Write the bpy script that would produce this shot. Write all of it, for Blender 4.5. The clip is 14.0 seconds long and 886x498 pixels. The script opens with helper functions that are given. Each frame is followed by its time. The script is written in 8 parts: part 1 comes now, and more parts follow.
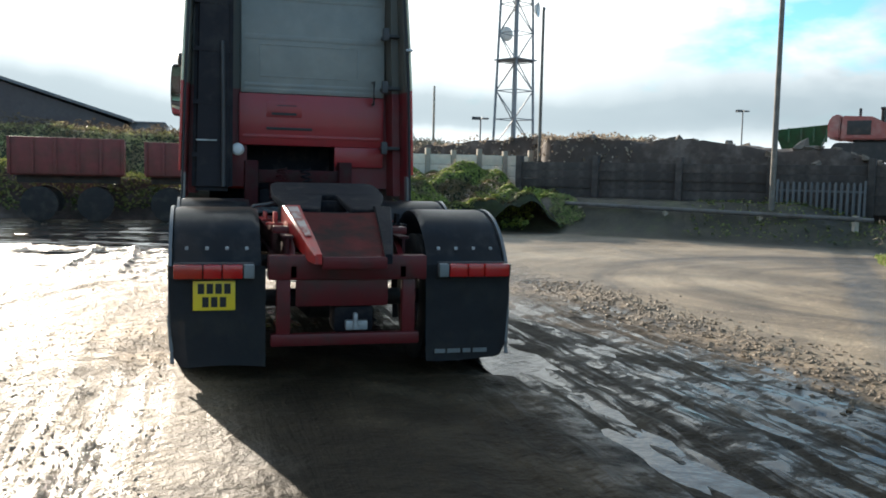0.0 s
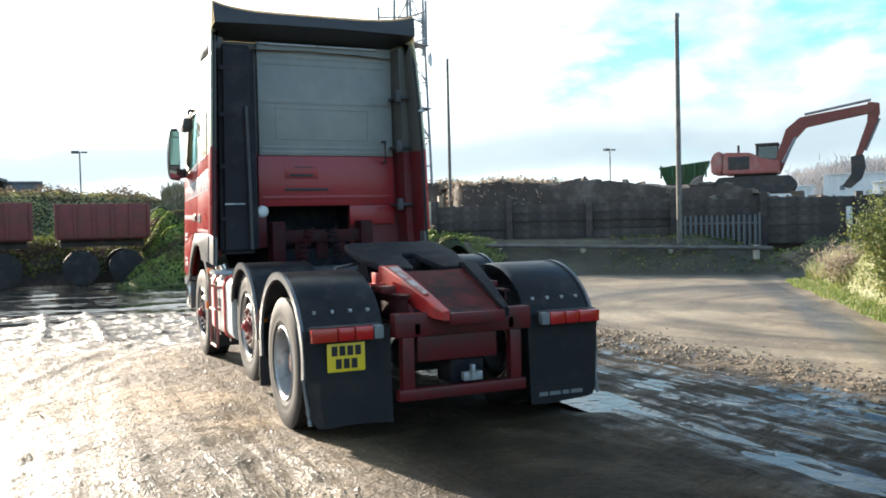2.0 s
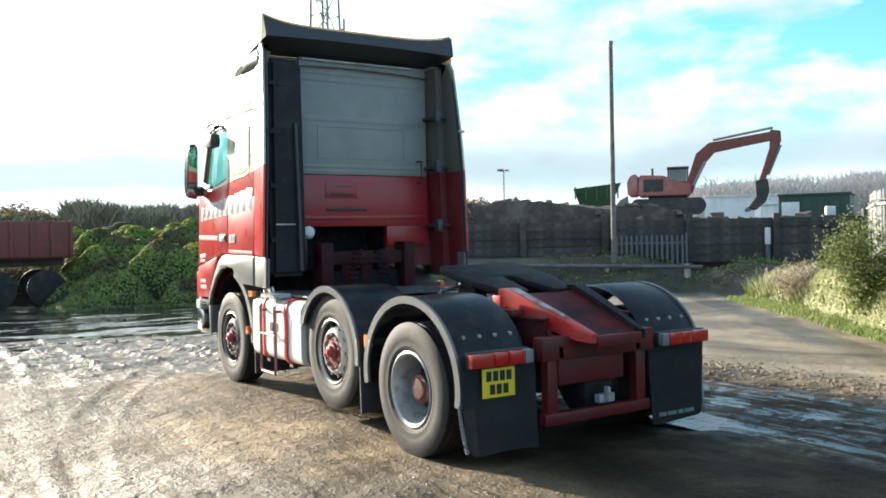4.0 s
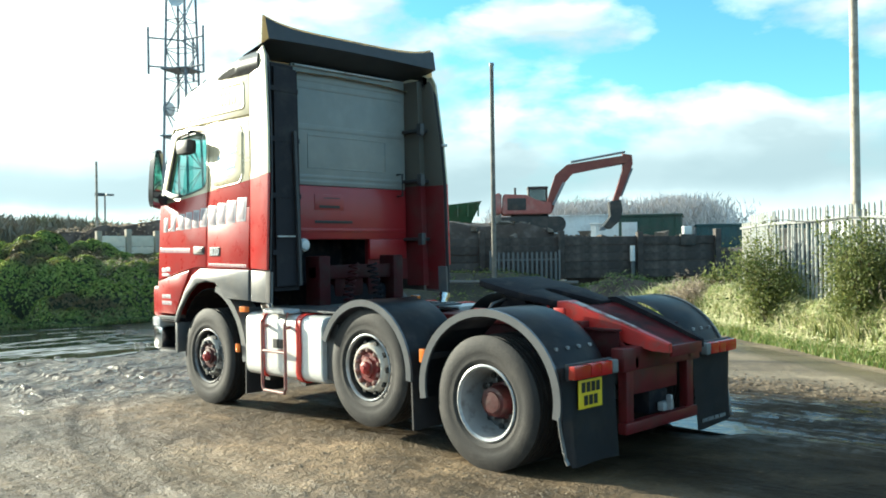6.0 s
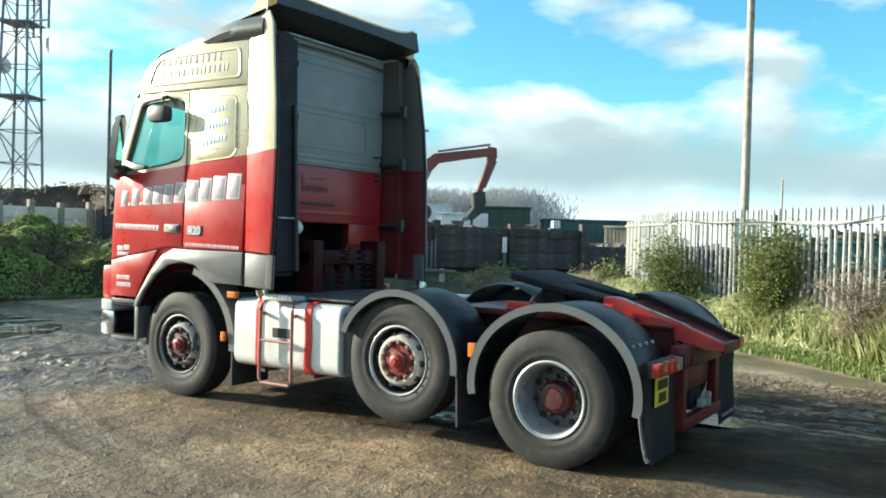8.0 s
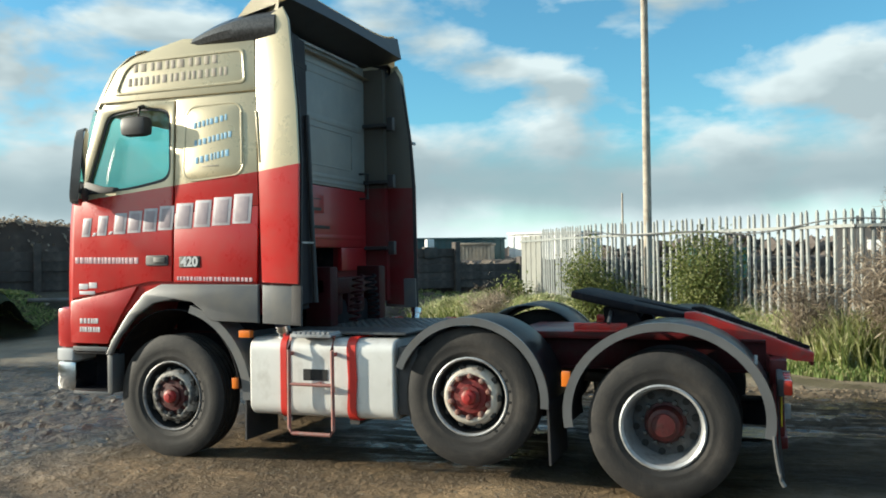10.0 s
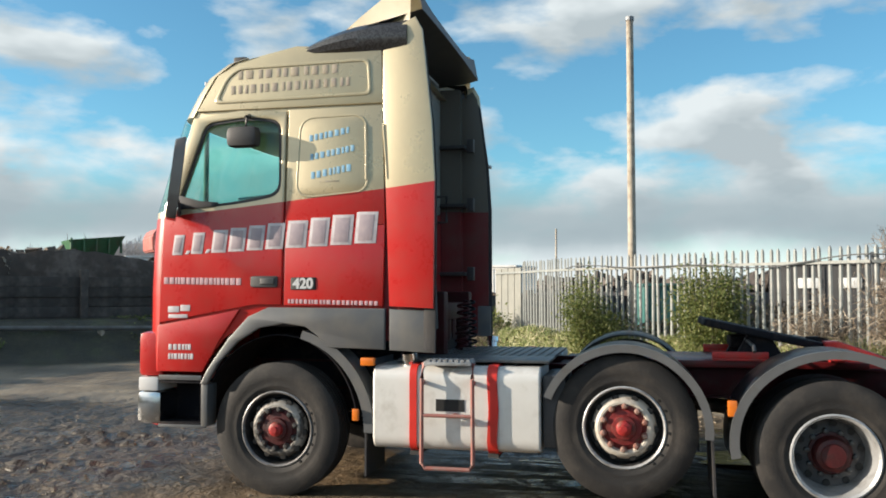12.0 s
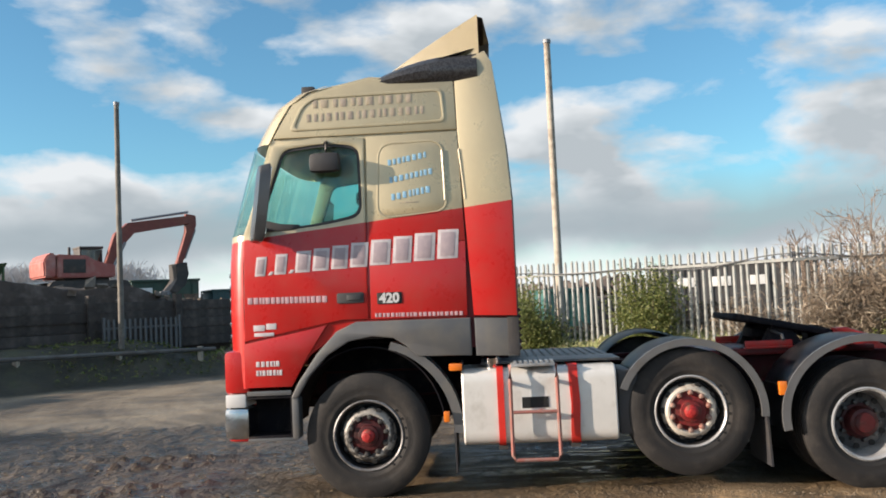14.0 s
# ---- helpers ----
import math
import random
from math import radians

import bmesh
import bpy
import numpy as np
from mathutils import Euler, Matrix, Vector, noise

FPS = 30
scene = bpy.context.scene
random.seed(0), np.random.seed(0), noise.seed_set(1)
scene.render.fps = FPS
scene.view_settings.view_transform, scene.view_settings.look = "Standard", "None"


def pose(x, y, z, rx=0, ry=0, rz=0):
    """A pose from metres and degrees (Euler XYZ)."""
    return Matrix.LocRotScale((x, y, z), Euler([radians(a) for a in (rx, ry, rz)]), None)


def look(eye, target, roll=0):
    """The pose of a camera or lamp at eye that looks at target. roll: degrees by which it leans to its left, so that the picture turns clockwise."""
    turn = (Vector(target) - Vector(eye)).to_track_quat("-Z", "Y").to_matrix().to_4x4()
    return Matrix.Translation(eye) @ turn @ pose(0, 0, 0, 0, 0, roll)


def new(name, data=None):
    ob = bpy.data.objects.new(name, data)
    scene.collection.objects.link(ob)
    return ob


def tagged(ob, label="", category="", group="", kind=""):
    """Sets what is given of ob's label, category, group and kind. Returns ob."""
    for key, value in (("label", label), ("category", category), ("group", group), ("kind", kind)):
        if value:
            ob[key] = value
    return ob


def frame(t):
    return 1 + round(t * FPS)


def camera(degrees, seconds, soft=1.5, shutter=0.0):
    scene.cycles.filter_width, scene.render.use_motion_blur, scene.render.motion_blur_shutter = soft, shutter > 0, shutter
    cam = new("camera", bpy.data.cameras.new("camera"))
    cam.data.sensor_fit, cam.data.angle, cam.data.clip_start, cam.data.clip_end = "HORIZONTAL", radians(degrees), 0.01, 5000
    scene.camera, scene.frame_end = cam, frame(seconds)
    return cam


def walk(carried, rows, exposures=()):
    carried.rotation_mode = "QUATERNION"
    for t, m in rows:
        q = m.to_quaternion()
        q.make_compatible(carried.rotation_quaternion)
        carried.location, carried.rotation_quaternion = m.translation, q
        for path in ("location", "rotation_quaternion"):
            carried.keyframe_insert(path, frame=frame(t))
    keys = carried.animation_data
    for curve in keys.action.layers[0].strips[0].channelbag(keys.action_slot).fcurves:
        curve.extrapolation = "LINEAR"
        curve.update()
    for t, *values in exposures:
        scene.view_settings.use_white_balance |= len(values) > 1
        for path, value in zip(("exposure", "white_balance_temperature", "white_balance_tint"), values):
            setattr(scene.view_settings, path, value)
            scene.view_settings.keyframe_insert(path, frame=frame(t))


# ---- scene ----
import itertools
from collections import defaultdict

cam = camera(53.9, 14.0, soft=1.8)
PATH = [
    (0, (-0.99, -7.111, 1.462), (-0.47, -5.187, 1.297), 1.3),
    (0.5, (-1.507, -7.129, 1.492), (-0.842, -5.245, 1.39), -1.1),
    (1, (-2.034, -7.106, 1.55), (-1.334, -5.235, 1.455), -2.8),
    (1.5, (-2.48, -7.136, 1.595), (-1.701, -5.295, 1.525), -2.2),
    (2, (-2.91, -6.893, 1.576), (-2.085, -5.072, 1.51), -1.3),
    (2.5, (-3.344, -6.661, 1.583), (-2.471, -4.862, 1.518), -0.5),
    (3, (-3.761, -6.43, 1.617), (-2.73, -4.717, 1.593), 1.0),
    (3.5, (-4.215, -6.097, 1.624), (-3.175, -4.39, 1.559), -3.0),
    (3.7, (-4.403, -5.989, 1.635), (-3.353, -4.288, 1.588), -2.4),
    (5.8, (-6.094, -4.683, 1.683), (-4.693, -3.256, 1.65), 1.8),
    (6, (-6.21, -4.509, 1.647), (-4.786, -3.105, 1.649), -0.8),
    (6.5, (-6.524, -4.051, 1.678), (-5.085, -2.662, 1.655), -2.5),
    (7, (-6.822, -3.695, 1.69), (-5.209, -2.515, 1.629), -2.7),
    (7.5, (-7.037, -3.254, 1.665), (-5.366, -2.155, 1.654), -2.9),
    (8, (-7.203, -2.833, 1.674), (-5.513, -1.764, 1.645), 1.6),
    (8.2, (-7.284, -2.65, 1.665), (-5.543, -1.667, 1.704), 1.2),
    (10.3, (-7.443, -0.39, 1.655), (-5.559, 0.28, 1.674), -0.6),
    (10.5, (-7.428, -0.223, 1.652), (-5.553, 0.473, 1.676), 0.6),
    (11, (-7.499, 0.197, 1.622), (-5.594, 0.803, 1.692), 1.3),
    (11.5, (-7.595, 0.668, 1.636), (-5.66, 1.166, 1.733), 0.9),
    (12, (-7.673, 1.242, 1.59), (-5.726, 1.688, 1.69), -0.0),
    (12.5, (-7.942, 1.683, 1.563), (-5.965, 1.982, 1.585), -2.4),
    (13, (-8.081, 2.091, 1.572), (-6.084, 2.176, 1.633), -2.9),
    (13.5, (-8.251, 2.533, 1.582), (-6.253, 2.562, 1.665), -3.4),
    (14, (-8.562, 2.988, 1.605), (-6.568, 3.092, 1.727), -2.6),
]
EXPOSURES = [(0.0, 1.1, 6500, 11), (1.5, 1.55, 6500, 11), (3.5, 1.57, 6450, 9), (6.5, 1.41, 6200, -4), (8.2, 1.23, 6200, -2), (10.5, 0.76, 6400, 4), (14.0, 0.76, 6750, 16)]
walk(cam, [(t, look(eye, target, roll)) for t, eye, target, roll in PATH], EXPOSURES)

# ---------------------------------------------------------------- light
SUN_WAY = Vector((1.0, -3.5, -0.97)).normalized()      # the way the sunlight travels
SUN_ELEV = math.asin(-SUN_WAY.z)
SUN_AZ = math.atan2(-SUN_WAY.x, -SUN_WAY.y)            # from +y towards +x

world = bpy.data.worlds.new("sky")
scene.world = world
world.use_nodes = True


def build_sky():
    nt = world.node_tree
    nt.nodes.clear()
    N, L = nt.nodes.new, nt.links.new
    out, bg = N("ShaderNodeOutputWorld"), N("ShaderNodeBackground")
    sky = N("ShaderNodeTexSky")
    sky.sky_type = "NISHITA"
    sky.sun_disc = False
    sky.sun_elevation = SUN_ELEV
    sky.sun_rotation = SUN_AZ
    sky.air_density, sky.dust_density, sky.ozone_density = 1.0, 0.3, 2.5
    co = N("ShaderNodeTexCoord")
    sep = N("ShaderNodeSeparateXYZ")
    L(co.outputs["Generated"], sep.inputs[0])
    # rounded clouds, wider than high
    flat = N("ShaderNodeMapping")
    flat.inputs["Scale"].default_value, flat.inputs["Location"].default_value = (1.0, 1.0, 2.3), (3.7, 1.9, 0.4)
    L(co.outputs["Generated"], flat.inputs[0])
    big = N("ShaderNodeTexNoise"); big.inputs["Scale"].default_value = 5.8; big.inputs["Detail"].default_value = 7.0
    big.inputs["Roughness"].default_value = 0.52; big.inputs["Distortion"].default_value = 0.15
    L(flat.outputs[0], big.inputs["Vector"])
    cover = N("ShaderNodeValToRGB")
    cover.color_ramp.elements[0].position, cover.color_ramp.elements[1].position = 0.48, 0.62
    # cloud thickens towards the sun
    dot = N("ShaderNodeVectorMath"); dot.operation = "DOT_PRODUCT"; dot.inputs[1].default_value = -SUN_WAY
    nrm = N("ShaderNodeVectorMath"); nrm.operation = "NORMALIZE"
    L(co.outputs["Generated"], nrm.inputs[0]); L(nrm.outputs[0], dot.inputs[0])
    veil = N("ShaderNodeMapRange"); veil.interpolation_type = "SMOOTHSTEP"
    veil.inputs[1].default_value, veil.inputs[2].default_value, veil.inputs[3].default_value, veil.inputs[4].default_value = 0.55, 0.97, 0.0, 0.26
    L(dot.outputs["Value"], veil.inputs[0])
    thick = N("ShaderNodeMath"); thick.operation = "ADD"
    L(big.outputs[0], thick.inputs[0]); L(veil.outputs[0], thick.inputs[1])
    low_down = N("ShaderNodeMapRange"); low_down.interpolation_type = "SMOOTHSTEP"
    low_down.inputs[1].default_value, low_down.inputs[2].default_value, low_down.inputs[3].default_value, low_down.inputs[4].default_value = 0.04, 0.28, 0.10, 0.0
    L(sep.outputs[2], low_down.inputs[0])
    more = N("ShaderNodeMath"); more.operation = "ADD"
    L(thick.outputs[0], more.inputs[0]); L(low_down.outputs[0], more.inputs[1])
    L(more.outputs[0], cover.inputs[0])
    # shaded cloud bottoms: cloud stands above this place
    off = N("ShaderNodeVectorMath"); off.operation = "ADD"; off.inputs[1].default_value = (-0.015, 0.03, 0.06)
    L(flat.outputs[0], off.inputs[0])
    low = N("ShaderNodeTexNoise"); low.inputs["Scale"].default_value = 5.8; low.inputs["Detail"].default_value = 4.0
    low.inputs["Distortion"].default_value = 0.15
    L(off.outputs[0], low.inputs["Vector"])
    tone = N("ShaderNodeValToRGB")
    tone.color_ramp.elements[0].position, tone.color_ramp.elements[1].position = 0.45, 0.62
    tone.color_ramp.elements[0].color, tone.color_ramp.elements[1].color = (5.9, 6.5, 6.7, 1), (3.5, 4.1, 4.4, 1)
    L(low.outputs[0], tone.inputs[0])
    glow = N("ShaderNodeMixRGB"); glow.inputs[2].default_value = (9.7, 10.5, 10.5, 1)
    gl = N("ShaderNodeMath"); gl.operation = "MULTIPLY"; gl.use_clamp = True; gl.inputs[1].default_value = 5.0
    L(veil.outputs[0], gl.inputs[0]); L(gl.outputs[0], glow.inputs[0]); L(tone.outputs[0], glow.inputs[1])
    mix = N("ShaderNodeMixRGB")
    tint = N("ShaderNodeMixRGB"); tint.blend_type = "MULTIPLY"; tint.inputs[0].default_value = 1.0
    tint.inputs[2].default_value = (0.84, 1.36, 1.42, 1)
    L(sky.outputs[0], tint.inputs[1])
    L(cover.outputs[0], mix.inputs[0]); L(tint.outputs[0], mix.inputs[1]); L(glow.outputs[0], mix.inputs[2])
    # a grey bank of cloud low over the horizon with a bright gap beneath
    band = N("ShaderNodeValToRGB")
    els = band.color_ramp.elements
    els[0].position, els[0].color = 0.0, (0, 0, 0, 1)
    els[1].position, els[1].color = 1.0, (0, 0, 0, 1)
    for p, v in ((0.03, 0.0), (0.055, 0.9), (0.085, 0.85), (0.135, 0.0)):
        e = els.new(p); e.color = (v, v, v, 1)
    wob = N("ShaderNodeTexNoise"); wob.inputs["Scale"].default_value = 5.0; wob.inputs["Detail"].default_value = 6.0
    L(co.outputs["Generated"], wob.inputs["Vector"])
    wm = N("ShaderNodeMath"); wm.operation = "MULTIPLY_ADD"; wm.inputs[1].default_value = 0.07; wm.inputs[2].default_value = -0.035
    L(wob.outputs[0], wm.inputs[0])
    hz = N("ShaderNodeMath"); hz.operation = "ADD"
    L(sep.outputs[2], hz.inputs[0]); L(wm.outputs[0], hz.inputs[1])
    L(hz.outputs[0], band.inputs[0])
    mix2 = N("ShaderNodeMixRGB"); mix2.inputs[2].default_value = (2.7, 3.4, 3.75, 1)
    L(band.outputs[0], mix2.inputs[0]); L(mix.outputs[0], mix2.inputs[1])
    bg.inputs[1].default_value = 0.08
    # pale brightness right above the horizon
    gap = N("ShaderNodeMapRange"); gap.interpolation_type = "SMOOTHSTEP"
    gap.inputs[1].default_value, gap.inputs[2].default_value, gap.inputs[3].default_value, gap.inputs[4].default_value = 0.0, 0.07, 0.9, 0.0
    L(hz.outputs[0], gap.inputs[0])
    mix3 = N("ShaderNodeMixRGB"); mix3.inputs[2].default_value = (7.0, 7.8, 8.0, 1)
    L(gap.outputs[0], mix3.inputs[0]); L(mix2.outputs[0], mix3.inputs[1])
    L(mix3.outputs[0], bg.inputs[0]); L(bg.outputs[0], out.inputs[0])


build_sky()
sun = new("sun", bpy.data.lights.new("sun", "SUN"))
sun.data.energy, sun.data.angle, sun.data.color = 5.0, radians(0.55), (1.0, 0.88, 0.72)
sun.matrix_world = look((-20, 60, 20), Vector((-20, 60, 20)) + SUN_WAY)

# ---------------------------------------------------------------- materials
MATS = {}


def mat(name, base, rough=0.5, metal=0.0, vary=0.12, scale=6.0, bump=0.0, bump_scale=40.0, second=None, mix=(0.45, 0.6), mix_scale=2.0,
        spec=0.5, rough_vary=0.0, coat=0.0, transmit=0.0, random=0.0, emit=0.0):
    """A surface with variation at two scales: grain over the base colour, and stains of a second colour."""
    m = bpy.data.materials.new(name)
    m.use_nodes = True
    nt = m.node_tree
    N, L = nt.nodes.new, nt.links.new
    b = nt.nodes["Principled BSDF"]
    co = N("ShaderNodeTexCoord")
    n1 = N("ShaderNodeTexNoise"); n1.inputs["Scale"].default_value = scale; n1.inputs["Detail"].default_value = 6
    L(co.outputs["Object"], n1.inputs["Vector"])
    rgb = N("ShaderNodeRGB"); rgb.outputs[0].default_value = (*base, 1)
    col = rgb.outputs[0]
    if second:
        n2 = N("ShaderNodeTexNoise"); n2.inputs["Scale"].default_value = mix_scale; n2.inputs["Detail"].default_value = 8
        n2.inputs["Roughness"].default_value = 0.6
        L(co.outputs["Object"], n2.inputs["Vector"])
        r = N("ShaderNodeValToRGB")
        r.color_ramp.elements[0].position, r.color_ramp.elements[1].position = mix
        L(n2.outputs[0], r.inputs[0])
        mm = N("ShaderNodeMixRGB"); mm.inputs[2].default_value = (*second, 1)
        L(r.outputs[0], mm.inputs[0]); L(col, mm.inputs[1])
        col = mm.outputs[0]
    if vary or random:
        hsv = N("ShaderNodeHueSaturation")
        mr = N("ShaderNodeMapRange")
        mr.inputs[3].default_value, mr.inputs[4].default_value = 1 - 2 * vary, 1 + 2 * vary
        L(n1.outputs[0], mr.inputs[0])
        val = mr.outputs[0]
        if random:
            oi = N("ShaderNodeObjectInfo")
            rr = N("ShaderNodeMapRange"); rr.inputs[3].default_value, rr.inputs[4].default_value = 1 - random, 1 + random
            L(oi.outputs["Random"], rr.inputs[0])
            mu = N("ShaderNodeMath"); mu.operation = "MULTIPLY"
            L(val, mu.inputs[0]); L(rr.outputs[0], mu.inputs[1])
            val = mu.outputs[0]
        L(val, hsv.inputs["Value"]); L(col, hsv.inputs["Color"])
        col = hsv.outputs[0]
    L(col, b.inputs["Base Color"])
    b.inputs["Roughness"].default_value = rough
    if rough_vary:
        mr2 = N("ShaderNodeMapRange")
        mr2.inputs[1].default_value, mr2.inputs[2].default_value = 0.3, 0.7
        mr2.inputs[3].default_value, mr2.inputs[4].default_value = max(rough - rough_vary, 0.02), min(rough + rough_vary, 1)
        L(n1.outputs[0], mr2.inputs[0]); L(mr2.outputs[0], b.inputs["Roughness"])
    b.inputs["Metallic"].default_value = metal
    b.inputs["Specular IOR Level"].default_value = spec
    b.inputs["Coat Weight"].default_value = coat
    b.inputs["Coat Roughness"].default_value = 0.08
    b.inputs["Transmission Weight"].default_value = transmit
    if emit:
        b.inputs["Emission Color"].default_value = (*base, 1)
        b.inputs["Emission Strength"].default_value = emit
    if bump:
        n3 = N("ShaderNodeTexNoise"); n3.inputs["Scale"].default_value = bump_scale; n3.inputs["Detail"].default_value = 6
        L(co.outputs["Object"], n3.inputs["Vector"])
        bp = N("ShaderNodeBump"); bp.inputs["Strength"].default_value = bump; bp.inputs["Distance"].default_value = 0.02
        L(n3.outputs[0], bp.inputs["Height"]); L(bp.outputs[0], b.inputs["Normal"])
    MATS[name] = m
    return m


RED, GOLD = (0.47, 0.014, 0.012), (0.53, 0.45, 0.285)


def two_tone():
    """Cab paint: red below a rising line, gold above it, with thin road dirt."""
    m = mat("cab_paint", RED, 0.34, coat=0.35, vary=0.05, scale=3.0)
    nt = m.node_tree
    N, L = nt.nodes.new, nt.links.new
    b = nt.nodes["Principled BSDF"]
    co = N("ShaderNodeTexCoord"); sep = N("ShaderNodeSeparateXYZ")
    L(co.outputs["Object"], sep.inputs[0])
    ln = N("ShaderNodeMath"); ln.operation = "MULTIPLY_ADD"; ln.inputs[1].default_value = 0.1; ln.inputs[2].default_value = -2.715
    L(sep.outputs[1], ln.inputs[0])
    ad = N("ShaderNodeMath"); ad.operation = "ADD"
    L(ln.outputs[0], ad.inputs[0]); L(sep.outputs[2], ad.inputs[1])
    gt = N("ShaderNodeMath"); gt.operation = "GREATER_THAN"; gt.inputs[1].default_value = 0.0
    L(ad.outputs[0], gt.inputs[0])
    mx = N("ShaderNodeMixRGB"); mx.inputs[1].default_value = (*RED, 1); mx.inputs[2].default_value = (*GOLD, 1)
    L(gt.outputs[0], mx.inputs[0])
    dn = N("ShaderNodeTexNoise"); dn.inputs["Scale"].default_value = 4.0; dn.inputs["Detail"].default_value = 9; dn.inputs["Roughness"].default_value = 0.7
    L(co.outputs["Object"], dn.inputs["Vector"])
    dr = N("ShaderNodeMapRange"); dr.inputs[1].default_value, dr.inputs[2].default_value = 0.45, 0.75
    dr.inputs[3].default_value, dr.inputs[4].default_value = 0.0, 0.15
    L(dn.outputs[0], dr.inputs[0])
    mx2 = N("ShaderNodeMixRGB"); mx2.inputs[2].default_value = (0.20, 0.16, 0.12, 1)
    L(dr.outputs[0], mx2.inputs[0]); L(mx.outputs[0], mx2.inputs[1])
    L(mx2.outputs[0], b.inputs["Base Color"])
    me = N("ShaderNodeMath"); me.operation = "MULTIPLY"; me.inputs[1].default_value = 0.35
    L(gt.outputs[0], me.inputs[0]); L(me.outputs[0], b.inputs["Metallic"])
    for sock, lo, up in (("Coat Weight", 0.45, 0.5), ("Coat Roughness", 0.16, 0.14)):
        k = N("ShaderNodeMath"); k.operation = "MULTIPLY_ADD"; k.inputs[1].default_value, k.inputs[2].default_value = up, lo
        L(gt.outputs[0], k.inputs[0]); L(k.outputs[0], b.inputs[sock])
    rr = N("ShaderNodeMapRange"); rr.inputs[3].default_value, rr.inputs[4].default_value = 0.20, 0.38
    L(dn.outputs[0], rr.inputs[0]); L(rr.outputs[0], b.inputs["Roughness"])
    return m


two_tone()


def liner_shade_paint():
    """Dusty cab paint inside the fairings, darkened for shade: red below the same line, brown-gold above."""
    m = mat("liner_shade_paint", (0.1, 0.08, 0.05), 0.5, vary=0.1)
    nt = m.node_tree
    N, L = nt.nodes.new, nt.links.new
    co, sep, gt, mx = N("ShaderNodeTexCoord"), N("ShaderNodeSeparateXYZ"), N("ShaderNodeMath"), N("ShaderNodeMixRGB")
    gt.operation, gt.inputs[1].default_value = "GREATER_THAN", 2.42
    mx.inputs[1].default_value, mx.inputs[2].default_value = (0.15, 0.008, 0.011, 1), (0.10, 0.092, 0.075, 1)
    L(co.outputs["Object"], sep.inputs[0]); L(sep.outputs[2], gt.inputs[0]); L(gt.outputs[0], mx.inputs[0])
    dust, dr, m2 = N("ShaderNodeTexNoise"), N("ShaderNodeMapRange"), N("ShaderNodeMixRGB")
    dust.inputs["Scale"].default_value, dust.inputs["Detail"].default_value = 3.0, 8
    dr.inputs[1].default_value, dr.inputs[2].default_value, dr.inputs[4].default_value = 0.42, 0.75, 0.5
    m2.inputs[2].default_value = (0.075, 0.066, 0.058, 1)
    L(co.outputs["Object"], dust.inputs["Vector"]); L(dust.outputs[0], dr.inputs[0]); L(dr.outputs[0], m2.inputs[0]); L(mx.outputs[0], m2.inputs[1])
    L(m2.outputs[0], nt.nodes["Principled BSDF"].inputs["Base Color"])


liner_shade_paint()
mat("ramp_red", (0.46, 0.022, 0.018), 0.4, second=(0.22, 0.06, 0.05), mix=(0.48, 0.7), mix_scale=8, coat=0.1, vary=0.12)
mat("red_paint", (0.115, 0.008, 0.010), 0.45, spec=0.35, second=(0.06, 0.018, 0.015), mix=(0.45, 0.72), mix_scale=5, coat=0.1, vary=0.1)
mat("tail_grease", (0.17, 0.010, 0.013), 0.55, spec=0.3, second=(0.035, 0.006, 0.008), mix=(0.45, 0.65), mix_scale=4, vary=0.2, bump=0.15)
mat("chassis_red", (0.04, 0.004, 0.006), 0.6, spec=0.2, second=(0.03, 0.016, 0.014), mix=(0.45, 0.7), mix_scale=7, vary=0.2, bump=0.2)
mat("rear_grey", (0.235, 0.24, 0.226), 0.42, second=(0.275, 0.27, 0.245), mix=(0.45, 0.8), mix_scale=3, vary=0.06)
mat("rear_red", (0.30, 0.013, 0.017), 0.36, coat=0.15, second=(0.21, 0.02, 0.022), mix=(0.5, 0.8), mix_scale=3, vary=0.08)
mat("gold_paint", GOLD, 0.32, second=(0.2, 0.16, 0.11), mix=(0.55, 0.9), mix_scale=4, coat=0.35, vary=0.05)
mat("gold_gloss", GOLD, 0.24, second=(0.3, 0.25, 0.18), mix=(0.6, 0.9), mix_scale=4, coat=1.0, vary=0.03)
mat("sheet_grey", (0.24, 0.245, 0.225), 0.55, second=(0.28, 0.27, 0.24), mix=(0.5, 0.8), mix_scale=1, vary=0.08)
mat("sill_grey", (0.105, 0.108, 0.112), 0.40, spec=0.75, second=(0.15, 0.14, 0.125), mix=(0.45, 0.75), mix_scale=5, vary=0.08, bump=0.05, bump_scale=200)
mat("fender_black", (0.022, 0.023, 0.028), 0.28, second=(0.07, 0.065, 0.06), mix=(0.5, 0.8), mix_scale=6, vary=0.2)
mat("liner_dark", (0.020, 0.018, 0.022), 0.7, spec=0.25, second=(0.05, 0.045, 0.042), mix=(0.5, 0.8), mix_scale=4, vary=0.15)
mat("gloss_black", (0.05, 0.052, 0.056), 0.22, second=(0.05, 0.05, 0.05), mix=(0.5, 0.8), mix_scale=4, vary=0.15, coat=0.5)
mat("nut_cream", (0.28, 0.19, 0.16), 0.55, second=(0.22, 0.08, 0.06), mix=(0.4, 0.6), mix_scale=18, vary=0.2)
mat("worn_metal", (0.42, 0.36, 0.33), 0.4, metal=0.4, second=(0.28, 0.06, 0.05), mix=(0.48, 0.6), mix_scale=9, vary=0.15)
mat("grit", (0.15, 0.112, 0.070), 0.75, second=(0.13, 0.10, 0.07), mix=(0.42, 0.6), mix_scale=20, vary=0.3, scale=15)
